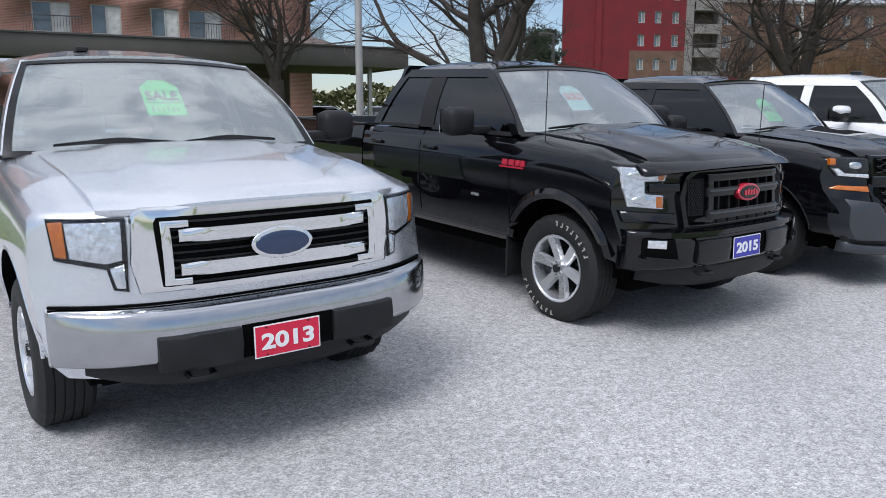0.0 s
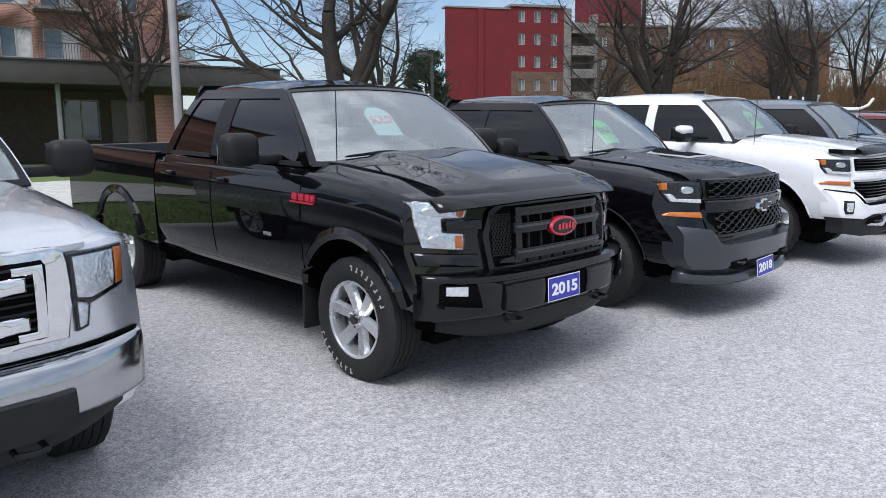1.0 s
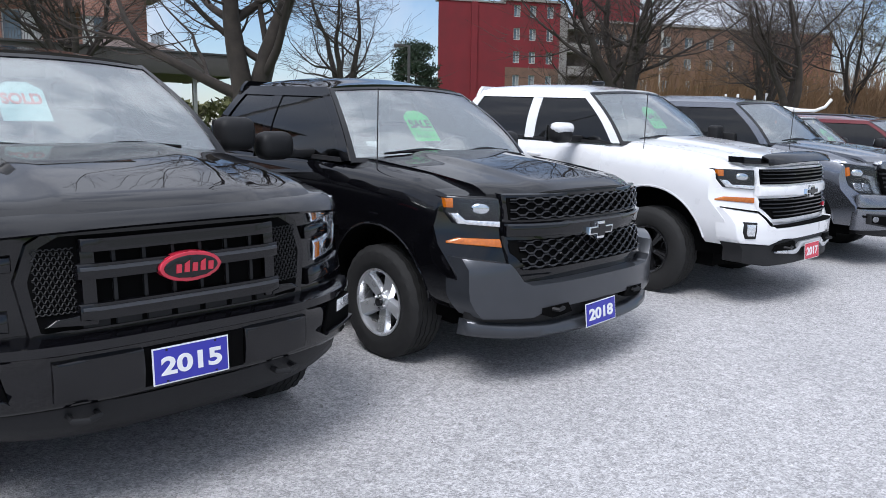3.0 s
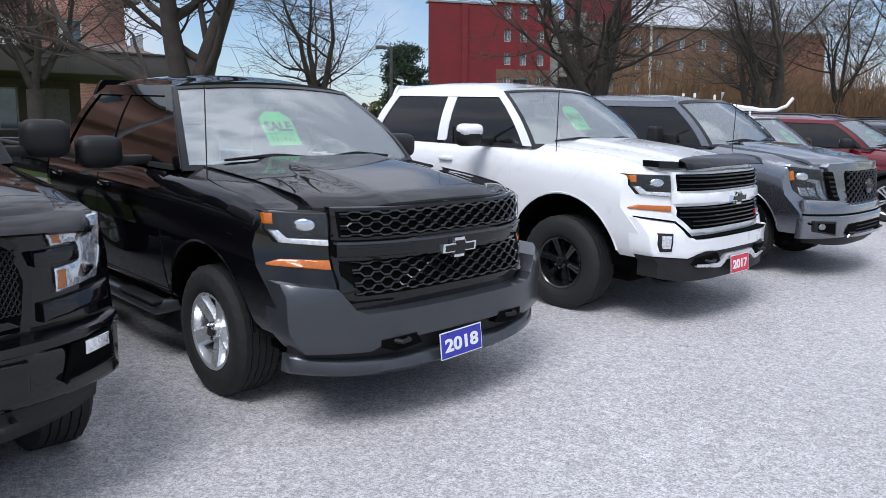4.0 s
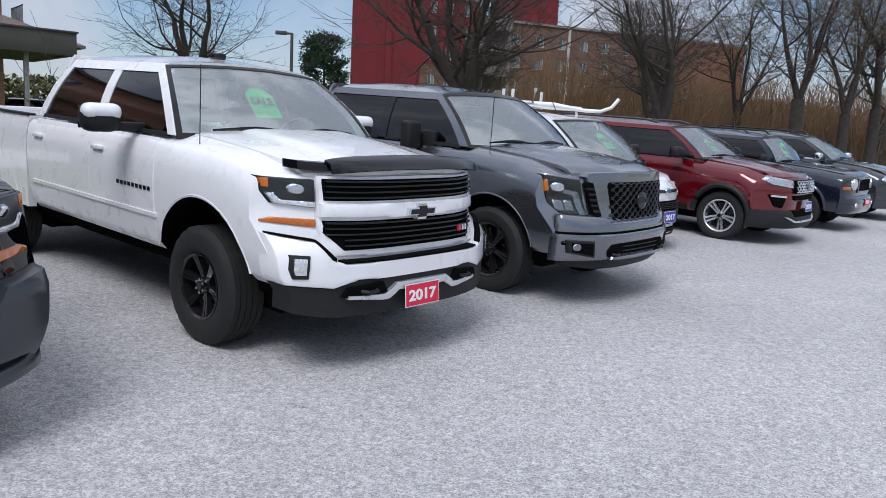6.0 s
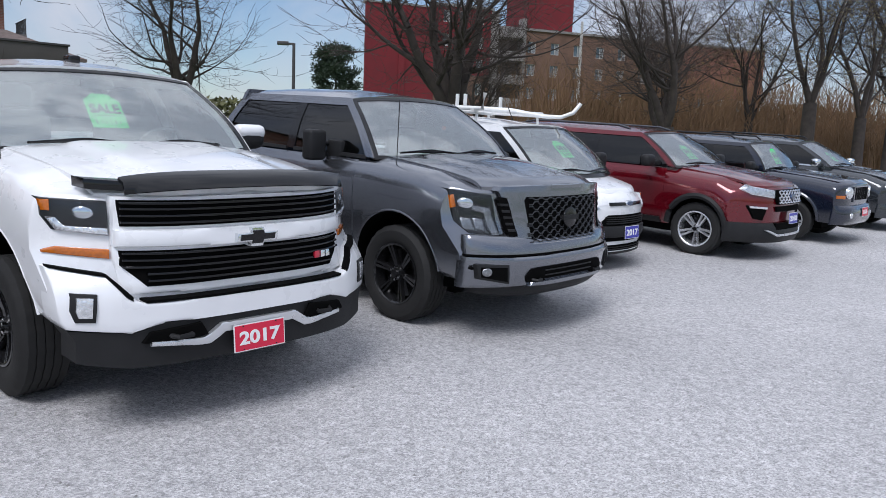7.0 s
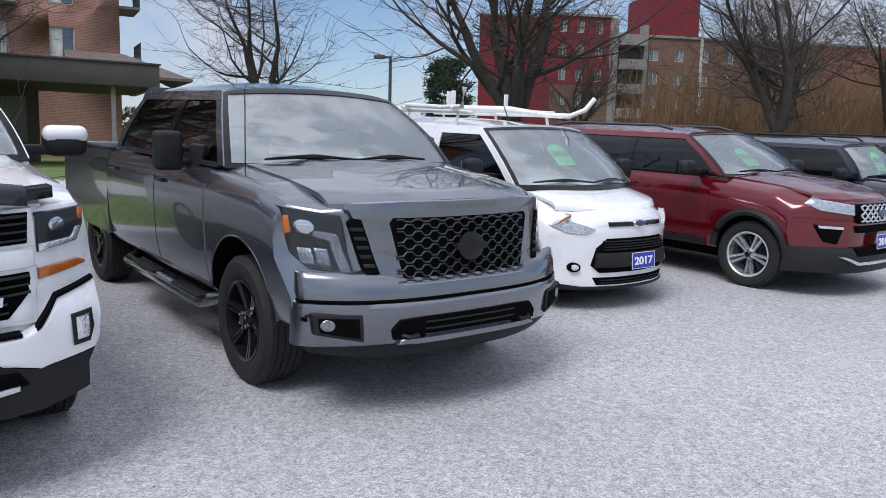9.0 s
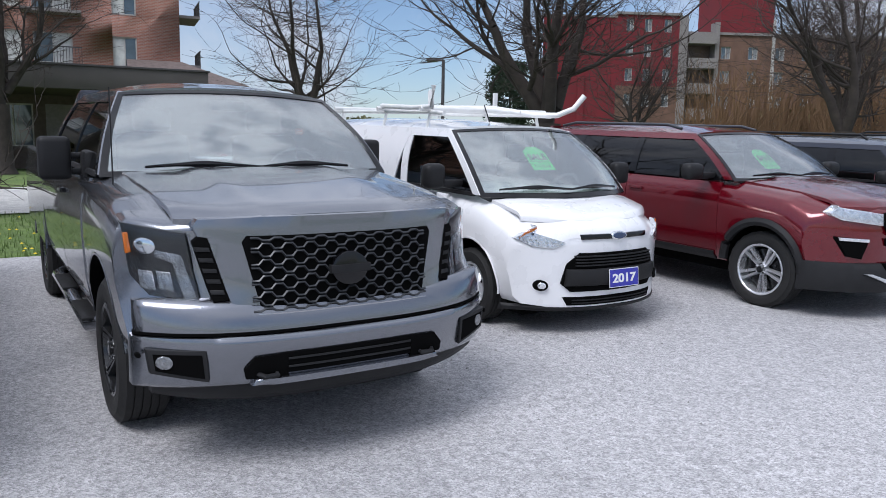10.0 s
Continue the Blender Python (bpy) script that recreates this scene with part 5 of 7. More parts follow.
def grey_pickup():
    root = thing("pickup_truck", spot(8.77, 16.14, 0.07, 0.14), "grey pickup truck with honeycomb grille and tow mirrors", "truck", GROUP)
    car = Car(root, dict(PICKUP, roof=1.915, belt=1.36, bow=0.46, bow_low=0.27, pow=3.0, tyre=0.415, hub=0.415, rim=0.265, arch=0.50, wb=3.55, tail=-4.75, nose=1.0,
                         zt=[1.32, 1.36, 1.39, 1.35, 1.28, 1.255], ze=[1.32, 1.35, 1.37, 1.31, 1.235, 1.20], zs=[1.30, 1.33, 1.32, 1.28, 1.23, 1.215],
                         ax=(-0.37, -0.97, -2.68, -2.92), pillars=[(-1.52, 0.12)], handle=GLOSS, bpillar=GLOSS, aerial=True), GREY)
    shell(car, [(-0.54, -1.58), (-1.60, -2.84)], -2.98)
    hood(car, 0.95, 0.82, crease=0.02)
    car.cabin(None)
    pickup_bed(car, -2.98, 1.33)
    car.wheels((6, 0.02, 0.016), DARK_ALLOY, "black tyre on a black rim")
    # tall towing mirrors on two arms
    for sgn in (-1, 1):
        yc = sgn * 1.11
        mir = part("door_mirror", box_bm((-1.06, yc - 0.095, 1.29), (-0.92, yc + 0.095, 1.565), 0.035, 3), PLASTIC, root)
        part("mirror_split", box_bm((-1.065, yc - 0.097, 1.365), (-1.04, yc + 0.097, 1.375)), VOID, mir)
        for z in (1.34, 1.44):
            tube("arm", [(-0.99, sgn * 0.88, z), (-0.99, yc, z)], 0.022, PLASTIC, mir, 8)
        part("mirror_foot", box_bm((-1.02, min(sgn * 0.88, sgn * 0.96), 1.26), (-0.80, max(sgn * 0.88, sgn * 0.96), 1.48), 0.03), PLASTIC, mir)
    sur = car.front("grille_surround", [(-0.53, 0.755), (0.53, 0.755), (0.56, 0.80), (0.72, 1.20), (0.70, 1.235), (0.42, 1.25), (-0.42, 1.25), (-0.70, 1.235), (-0.72, 1.20), (-0.56, 0.80)], -0.06, 0.05, GREY, bevel=0.025)[0]
    # shade behind the honeycomb, put in as a near-black sheet
    car.front("grille_opening", [(-0.43, 0.79), (0.43, 0.79), (0.45, 0.83), (0.52, 1.13), (0.50, 1.16), (-0.50, 1.16), (-0.52, 1.13), (-0.45, 0.83)], 0.0, 0.053, VOID, parent=sur, label="near-black sheet painted as the shade inside the grille", bevel=0)
    car.front("grille_edge", [(-0.46, 0.78), (0.46, 0.78), (0.465, 0.79), (-0.465, 0.79)], 0.03, 0.07, BRUSHED, parent=sur, bevel=0.003)
    honeycomb(car, -0.485, 0.485, 0.80, 1.15, 9, 9, 0.0065, MESH_GREY, 0.062, sur)
    em = car.front("badge", oval(0, 0.985, 0.098, 0.085), 0.04, 0.085, GLOSS, label="round black badge")[0]
    car.front("badge_bar", [(-0.108, 0.965), (0.108, 0.965), (0.108, 1.005), (-0.108, 1.005)], 0.06, 0.097, PLASTIC, parent=em, bevel=0.004)
    for sg in (1, -1):
        h = car.front("headlight", [(sg * y, z) for y, z in ((0.70, 0.845), (0.90, 0.865), (0.965, 0.95), (0.99, 1.20), (0.745, 1.165))], -0.08, 0.015, SMOKED, label="dark headlight with pale light strip", bevel=0.012)[0]
        car.front("light_strip", [(sg * y, z) for y, z in ((0.71, 0.85), (0.765, 0.855), (0.80, 1.02), (0.87, 1.045), (0.87, 1.08), (0.765, 1.06))], 0.0, 0.022, LAMP_DIM, parent=h, bevel=0.005)
        car.front("projector", oval(sg * 0.905, 1.095, 0.042, 0.042, 20), 0.0, 0.03, CHROME, parent=h, bevel=0.012)
        for y in (0.83, 0.90):
            car.front("reflector", [(sg * (y - 0.03), 0.885), (sg * (y + 0.03), 0.895), (sg * (y + 0.035), 0.98), (sg * (y - 0.02), 0.975)], 0.0, 0.022, LAMP_DIM, parent=h)
        car.front("turn_lens", [(sg * y, z) for y, z in ((0.955, 1.06), (0.978, 1.05), (0.985, 1.15), (0.965, 1.155))], 0.0, 0.022, AMBER, parent=h)
        car.front("lens", [(sg * y, z) for y, z in ((0.705, 0.85), (0.898, 0.87), (0.96, 0.952), (0.983, 1.192), (0.75, 1.16))], 0.034, 0.038, LENS, parent=h, bevel=0.003)
        v = car.front("side_vent", [(sg * y, z) for y, z in ((0.585, 0.86), (0.655, 0.85), (0.725, 1.13), (0.70, 1.155), (0.665, 1.15))], 0.02, 0.056, VOID, bevel=0.003)[0]
        for k in range(5):
            z = 0.885 + 0.05 * k
            y = 0.612 + 0.013 * k
            car.front("vent_rib", [(sg * (y - 0.008), z), (sg * (y + 0.05), z), (sg * (y + 0.055), z + 0.02), (sg * (y - 0.003), z + 0.02)], 0.03, 0.062, PLASTIC, parent=v, bevel=0.003)
        fg = car.front("fog_recess", [(sg * y, z) for y, z in ((0.70, 0.48), (0.94, 0.525), (0.955, 0.64), (0.71, 0.635))], 0.05, 0.108, PLASTIC, bevel=0.006)[0]
        # the well's shade is a near-black sheet on its surround
        car.front("fog_well", [(sg * y, z) for y, z in ((0.72, 0.50), (0.92, 0.54), (0.93, 0.62), (0.73, 0.615))], 0.06, 0.111, VOID, parent=fg, bevel=0)
        car.front("fog_lamp", oval(sg * 0.885, 0.58, 0.036, 0.034, 18), 0.07, 0.118, LAMP_DIM, parent=fg, bevel=0.008)
        car.front("parking_sensor", oval(sg * 0.985, 0.61, 0.012, 0.012, 12), 0.08, 0.105, VOID, bevel=0)
        # near-black sheet for the shade in the hook pocket
        car.front("hook_recess", [(sg * y, z) for y, z in ((0.34, 0.48), (0.54, 0.485), (0.55, 0.53), (0.50, 0.59), (0.34, 0.60))], 0.05, 0.112, VOID, bevel=0.003)
        tube("tow_hook", [(car.F(0.4, .5) + 0.08, sg * 0.40, 0.505), (car.F(0.4, .5) + 0.13, sg * 0.40, 0.50), (car.F(0.4, .5) + 0.135, sg * 0.46, 0.50), (car.F(0.4, .5) + 0.08, sg * 0.49, 0.505)], 0.013, PLASTIC, root, 6)
    bump = car.band("bumper", [(-0.10, 0.44), (0.07, 0.445), (0.10, 0.47), (0.105, 0.62), (0.12, 0.66), (0.105, 0.69), (-0.08, 0.70)], 1.0, GREY, taper=0.3)
    car.band("bumper_top", [(-0.06, 0.71), (0.088, 0.71), (0.082, 0.76), (0.05, 0.82), (0.02, 0.855), (-0.06, 0.86)], 0.985, GREY, zdrop=0.0, taper=0.3)
    car.band("seam", [(-0.04, 0.698), (0.09, 0.698), (0.09, 0.712), (-0.04, 0.712)], 0.99, VOID, taper=0.3)
    # intake shade painted as a near-black sheet on the bumper
    car.front("intake", [(-0.35, 0.50), (0.35, 0.50), (0.37, 0.60), (-0.37, 0.60)], 0.05, 0.110, VOID, parent=bump, bevel=0.004)
    for z in (0.525, 0.565):
        car.front("intake_slat", [(-0.34, z), (0.34, z), (0.34, z + 0.01), (-0.34, z + 0.01)], 0.07, 0.116, PLASTIC, parent=bump, bevel=0.002)
    car.front("intake_lip", [(-0.52, 0.455), (0.52, 0.455), (0.50, 0.485), (-0.50, 0.485)], 0.05, 0.135, GREY, parent=bump, bevel=0.012)
    car.band("valance", [(-0.15, 0.335), (0.0, 0.34), (0.05, 0.39), (0.06, 0.44), (-0.08, 0.45)], 0.92, PLASTIC, zdrop=0.06)
    steps(car, GREY)
    part("visor_tag", box_bm((-0.93, 0.50, 1.60), (-0.928, 0.56, 1.64)), AMBER, root)


SUV = dict(PICKUP, W=1.0, ye=0.80, tw=0.25, tuck=0.03, zb=0.34)


def white_van():
    root = thing("cargo_van", spot(10.72, 18.90, -0.15), "white compact cargo van with roof ladder rack and blue plate", "van", GROUP)
    car = Car(root, dict(SUV, W=0.92, nose=0.87, bow=0.46, pow=2.6, lean=0.50, nose_r=0.12, wb=3.06, tail=-3.95, hub=0.325, tyre=0.325, rim=0.205, tw=0.21, arch=0.375, zb=0.24,
                         wx=[-4, -0.5, 0.3, 0.9], wy=[0.98, 1, 0.99, 0.93], zx=[-4, -1.0, -0.1, 0.35, 0.70, 0.88], zt=[1.15, 1.18, 1.16, 1.075, 0.985, 0.92],
                         ze=[1.12, 1.14, 1.10, 1.02, 0.92, 0.84], zs=[1.08, 1.08, 1.02, 0.96, 0.86, 0.78], ye=0.78,
                         belt=1.105, roof=1.71, yb=0.93, yr=0.79, ax=(0.06, -0.64, -3.75, -3.93), pillars=[(-1.22, 0.12)], dw=2.45, bowed=0.24, handle=WHITE, crown=0.05), WHITE)
    shell(car, [(-0.42, -1.36)])
    hood(car, 0.74, 0.76, rise=0.007)
    car.cabin(None)
    car.wheels((5, 0.0, 0.05), ALLOY)
    car.mirrors(-0.28, 1.14, (0.14, 0.20, 0.22), PLASTIC)
    car.front("upper_slot", [(-0.36, 0.80), (0.36, 0.80), (0.37, 0.84), (-0.37, 0.84)], -0.05, 0.012, GLOSS)
    b = car.front("badge", oval(0, 0.825, 0.085, 0.036), 0.0, 0.03, CHROME)[0]
    car.front("badge_fill", oval(0, 0.825, 0.072, 0.026), 0.02, 0.035, BLUE_BADGE, parent=b)
    g = car.front("grille", [(-0.44, 0.37), (0.44, 0.37), (0.52, 0.44), (0.48, 0.60), (0.38, 0.69), (-0.38, 0.69), (-0.48, 0.60), (-0.52, 0.44)], -0.05, 0.02, VOID, bevel=0.01)[0]
    car.front("grille_band", [(-0.50, 0.42), (0.50, 0.42), (0.49, 0.56), (-0.49, 0.56)], 0.0, 0.05, PLASTIC, parent=g, bevel=0.02)
    for z in (0.585, 0.61, 0.635, 0.66):
        car.front("slat", [(-0.42, z), (0.42, z), (0.42, z + 0.011), (-0.42, z + 0.011)], 0.0, 0.035, PLASTIC, parent=g, bevel=0)
    low = car.front("lower_grille", [(-0.46, 0.255), (0.46, 0.255), (0.50, 0.325), (-0.50, 0.325)], -0.05, 0.012, VOID)[0]
    for z in (0.27, 0.295):
        car.front("slat", [(-0.43, z), (0.43, z), (0.43, z + 0.009), (-0.43, z + 0.009)], 0.0, 0.02, PLASTIC, parent=low, bevel=0)
    car.band("lower_lip", [(-0.12, 0.19), (-0.03, 0.20), (0.004, 0.215), (0.008, 0.235), (-0.05, 0.25)], 0.88, PLASTIC)
    for sg in (1, -1):
        h = car.front("headlight", [(sg * y, z) for y, z in ((0.50, 0.78), (0.58, 0.73), (0.72, 0.74), (0.82, 0.80), (0.90, 0.90), (0.85, 0.91), (0.68, 0.84))], -0.06, 0.012, REFLECTOR, label="swept-back clear headlight", bevel=0.01)[0]
        car.front("turn_lens", [(sg * y, z) for y, z in ((0.80, 0.80), (0.89, 0.89), (0.85, 0.905), (0.74, 0.865))], 0.0, 0.016, AMBER, parent=h)
        car.front("lens", [(sg * y, z) for y, z in ((0.51, 0.78), (0.58, 0.735), (0.715, 0.745), (0.815, 0.805), (0.89, 0.895), (0.85, 0.905), (0.685, 0.836))], 0.02, 0.024, LENS, parent=h, bevel=0)
        fg = car.front("fog_lamp", oval(sg * 0.66, 0.42, 0.045, 0.045, 18), -0.02, 0.03, VOID)[0]
        car.front("fog_glass", oval(sg * 0.66, 0.42, 0.028, 0.028, 16), 0.0, 0.036, REFLECTOR, parent=fg)
    car.plate(0.04, 0.475, "2017", P_BLUE, off=0.06, lean=6)
    car.tag(0.44, 0.42, TAG_GREEN, "SALE", INK)
    tube("aerial", [(-1.0, -0.02, 1.73), (-1.10, -0.02, 1.90)], 0.006, PLASTIC, root, 6)
    # roof rack, bolted on
    rack = thing("ladder_rack", root.matrix_world, "white steel ladder rack on the van roof", "roof rack")
    for sgn in (-1, 1):
        tube("rail", [(-3.3, sgn * 0.66, 1.81), (-1.15, sgn * 0.66, 1.81), (-0.85, sgn * 0.66, 1.80)], 0.022, RACK, rack, 8)
        for x in (-3.1, -2.01, -1.1):
            tube("foot", [(x, sgn * 0.70, 1.65), (x, sgn * 0.66, 1.81)], 0.018, RACK, rack, 6)
    for x in (-3.1, -2.01, -1.1):
        tube("crossbar", [(x, -0.78, 1.84), (x, 0.78, 1.84)], 0.024, RACK, rack, 8)
    tube("ladder_clamp", [(-2.01, -0.72, 1.87), (-1.3, -0.74, 1.85), (-0.95, -0.74, 1.86), (-0.92, -0.74, 2.06)], 0.026, RACK, rack, 8)
    tube("ladder_clamp", [(-2.21, -0.10, 1.87), (-1.2, 0.16, 1.87), (-0.8, 0.38, 1.81), (-0.6, 0.53, 1.81), (-0.48, 0.64, 1.88), (-0.42, 0.72, 2.01)], 0.028, RACK, rack, 8)
    tube("ladder_clamp", [(-2.11, -0.25, 1.87), (-1.4, 0.0, 1.87), (-0.9, 0.30, 1.83)], 0.022, RACK, rack, 8)
    for x, y in ((-1.6, -0.35), (-1.9, -0.18), (-1.7, 0.55)):
        part("post", box_bm((x - 0.012, y - 0.028, 1.84), (x + 0.012, y + 0.028, 2.05), 0.006), RACK, rack)


def red_suv():
    root = thing("suv_car", spot(13.45, 19.87, 0.02), "dark red SUV with chrome grille and bright multi-spoke wheels", "suv", GROUP)
    car = Car(root, dict(SUV, nose=0.92, bow=0.48, pow=3.2, lean=0.25, nose_r=0.10, wb=2.86, tail=-3.95, hub=0.375, tyre=0.375, rim=0.255, arch=0.425, zb=0.36,
                         zx=[-4, -0.9, -0.45, 0.3, 0.75, 0.95], zt=[1.22, 1.24, 1.24, 1.18, 1.09, 1.04], ze=[1.20, 1.22, 1.20, 1.13, 1.04, 0.99], zs=[1.17, 1.17, 1.13, 1.07, 0.98, 0.93],
                         belt=1.21, roof=1.715, yb=0.93, yr=0.70, ax=(-0.42, -1.12, -3.55, -3.85), pillars=[(-1.75, 0.10), (-2.75, 0.10)], dw=0.22, bpillar=GLOSS, belt_mat=GLOSS, handle=RED, lip=0.045, lip_mat=PLASTIC), RED)
    shell(car, [(-0.52, -1.80), (-1.82, -2.75)])
    hood(car, 0.86, 0.80, crease=0.015)
    car.cabin(None)
    car.wheels((5, 0.036, 0.020), ALLOY, "tyre on a bright split-spoke rim")
    car.mirrors(-0.70, 1.20, (0.15, 0.24, 0.17), PLASTIC)
    g = car.front("grille", [(-0.40, 0.80), (0.40, 0.80), (0.45, 0.88), (0.42, 1.0), (-0.42, 1.0), (-0.45, 0.88)], -0.05, 0.04, VOID, bevel=0.012)[0]
    honeycomb(car, -0.42, 0.42, 0.82, 0.99, 4, 8, 0.011, CHROME, 0.045, g)
    car.front("badge", oval(0, 0.90, 0.09, 0.04), 0.03, 0.07, BLUE_BADGE)
    car.front("grille_slot", [(-0.42, 0.70), (0.42, 0.70), (0.44, 0.77), (-0.44, 0.77)], -0.02, 0.03, VOID)
    for sg in (1, -1):
        h = car.front("headlight", [(sg * y, z) for y, z in ((0.47, 0.885), (0.80, 0.93), (0.94, 1.03), (0.93, 1.06), (0.72, 1.03), (0.46, 0.99))], -0.06, 0.02, REFLECTOR, label="long clear headlight")[0]
        car.front("lens", [(sg * y, z) for y, z in ((0.475, 0.89), (0.795, 0.935), (0.935, 1.03), (0.925, 1.052), (0.72, 1.025), (0.465, 0.985))], 0.028, 0.032, LENS, parent=h, bevel=0)
        fg = car.front("fog_vent", [(sg * y, z) for y, z in ((0.66, 0.58), (0.76, 0.60), (0.84, 0.76), (0.84, 0.78), (0.60, 0.76), (0.62, 0.72))], -0.03, 0.03, VOID)[0]
        car.front("fog_lamp", [(sg * y, z) for y, z in ((0.62, 0.735), (0.82, 0.745), (0.83, 0.775), (0.62, 0.765))], 0.0, 0.045, REFLECTOR, parent=fg)
    bump = car.band("bumper", [(-0.10, 0.26), (0.04, 0.27), (0.07, 0.34), (0.06, 0.48), (0.02, 0.54), (-0.08, 0.54)], 0.99, PLASTIC, taper=0.2)
    car.front("lower_grille", [(-0.44, 0.42), (0.44, 0.42), (0.46, 0.54), (-0.46, 0.54)], 0.0, 0.062, VOID, parent=bump)
    car.front("skid_trim", [(-0.66, 0.45), (-0.44, 0.36), (0.44, 0.36), (0.66, 0.45), (0.60, 0.45), (0.42, 0.39), (-0.42, 0.39), (-0.60, 0.45)], 0.03, 0.085, ALLOY, parent=bump, bevel=0.004)
    car.plate(0.03, 0.60, "2018", P_BLUE, off=0.08, lean=6)
    car.tag(0.38, 0.30, TAG_GREEN, "SALE", INK)
    for sgn in (-1, 1):
        tube("roof_bar", [(-1.35, sgn * 0.66, 1.71), (-1.55, sgn * 0.66, 1.752), (-3.1, sgn * 0.66, 1.752), (-3.35, sgn * 0.66, 1.71)], 0.018, SATIN, root, 8)
    car.patch("rocker", -0.55, -2.35, 0.38, 0.47, 0.02, PLASTIC, nx=8, nz=3)


def boxy_suv():
    root = thing("suv_car", spot(16.05, 21.5, 0.0), "navy boxy SUV with slatted grille and red plate", "suv", GROUP)
    car = Car(root, dict(SUV, W=0.88, nose=0.82, bow=0.16, pow=4, lean=0.06, wb=2.63, tail=-3.55, hub=0.35, tyre=0.35, rim=0.215, tw=0.22, arch=0.43, zb=0.34,
                         zx=[-4, -0.8, -0.4, 0.3, 0.75, 0.9], zt=[1.12, 1.14, 1.15, 1.11, 1.06, 1.03], ze=[1.11, 1.12, 1.12, 1.07, 1.02, 0.99], zs=[1.08, 1.08, 1.06, 1.02, 0.97, 0.93],
                         belt=1.12, roof=1.62, yb=0.93, yr=0.76, ax=(-0.55, -0.95, -3.35, -3.5), pillars=[(-1.5, 0.10), (-2.45, 0.10)], dw=0.16, bpillar=GLOSS, handle=NAVY, lip=0.03), NAVY)
    shell(car, [(-0.5, -1.55), (-1.57, -2.5)])
    hood(car, 0.79, 0.70, crease=0.01)
    car.cabin(None)
    car.wheels((5, 0.03, 0.02), ALLOY)
    car.mirrors(-0.68, 1.12, (0.14, 0.20, 0.15), PLASTIC)
    g = car.front("grille", [(-0.40, 0.72), (0.40, 0.72), (0.42, 0.98), (-0.42, 0.98)], -0.04, 0.02, NAVY)[0]
    for k in range(7):
        y = -0.35 + 0.105 * k
        car.front("slot", [(y, 0.75), (y + 0.07, 0.75), (y + 0.07, 0.96), (y, 0.96)], 0.0, 0.024, VOID, parent=g, bevel=0)
    for sg in (1, -1):
        h = car.front("headlight", oval(sg * 0.56, 0.87, 0.10, 0.10, 24), -0.03, 0.025, CHROME, bevel=0.012)[0]
        car.front("lens", oval(sg * 0.56, 0.87, 0.085, 0.085, 24), 0.0, 0.035, REFLECTOR, parent=h)
        car.front("turn_lens", [(sg * y, z) for y, z in ((0.68, 0.77), (0.84, 0.78), (0.84, 0.83), (0.68, 0.83))], -0.03, 0.02, AMBER)
        car.front("fog_lamp", oval(sg * 0.55, 0.50, 0.045, 0.045, 16), 0.04, 0.09, REFLECTOR)
    car.band("bumper", [(-0.08, 0.34), (0.05, 0.35), (0.085, 0.42), (0.085, 0.58), (0.04, 0.66), (-0.05, 0.67)], 0.87, NAVY, taper=0.2)
    car.plate(0.05, 0.55, "", P_RED, off=0.10, lean=4)
    car.tag(0.38, 0.30, TAG_GREEN, "SALE", INK)
    for sgn in (-1, 1):
        tube("roof_bar", [(-1.2, sgn * 0.6, 1.63), (-1.3, sgn * 0.6, 1.69), (-2.9, sgn * 0.6, 1.69), (-3.0, sgn * 0.6, 1.63)], 0.016, PLASTIC, root, 8)


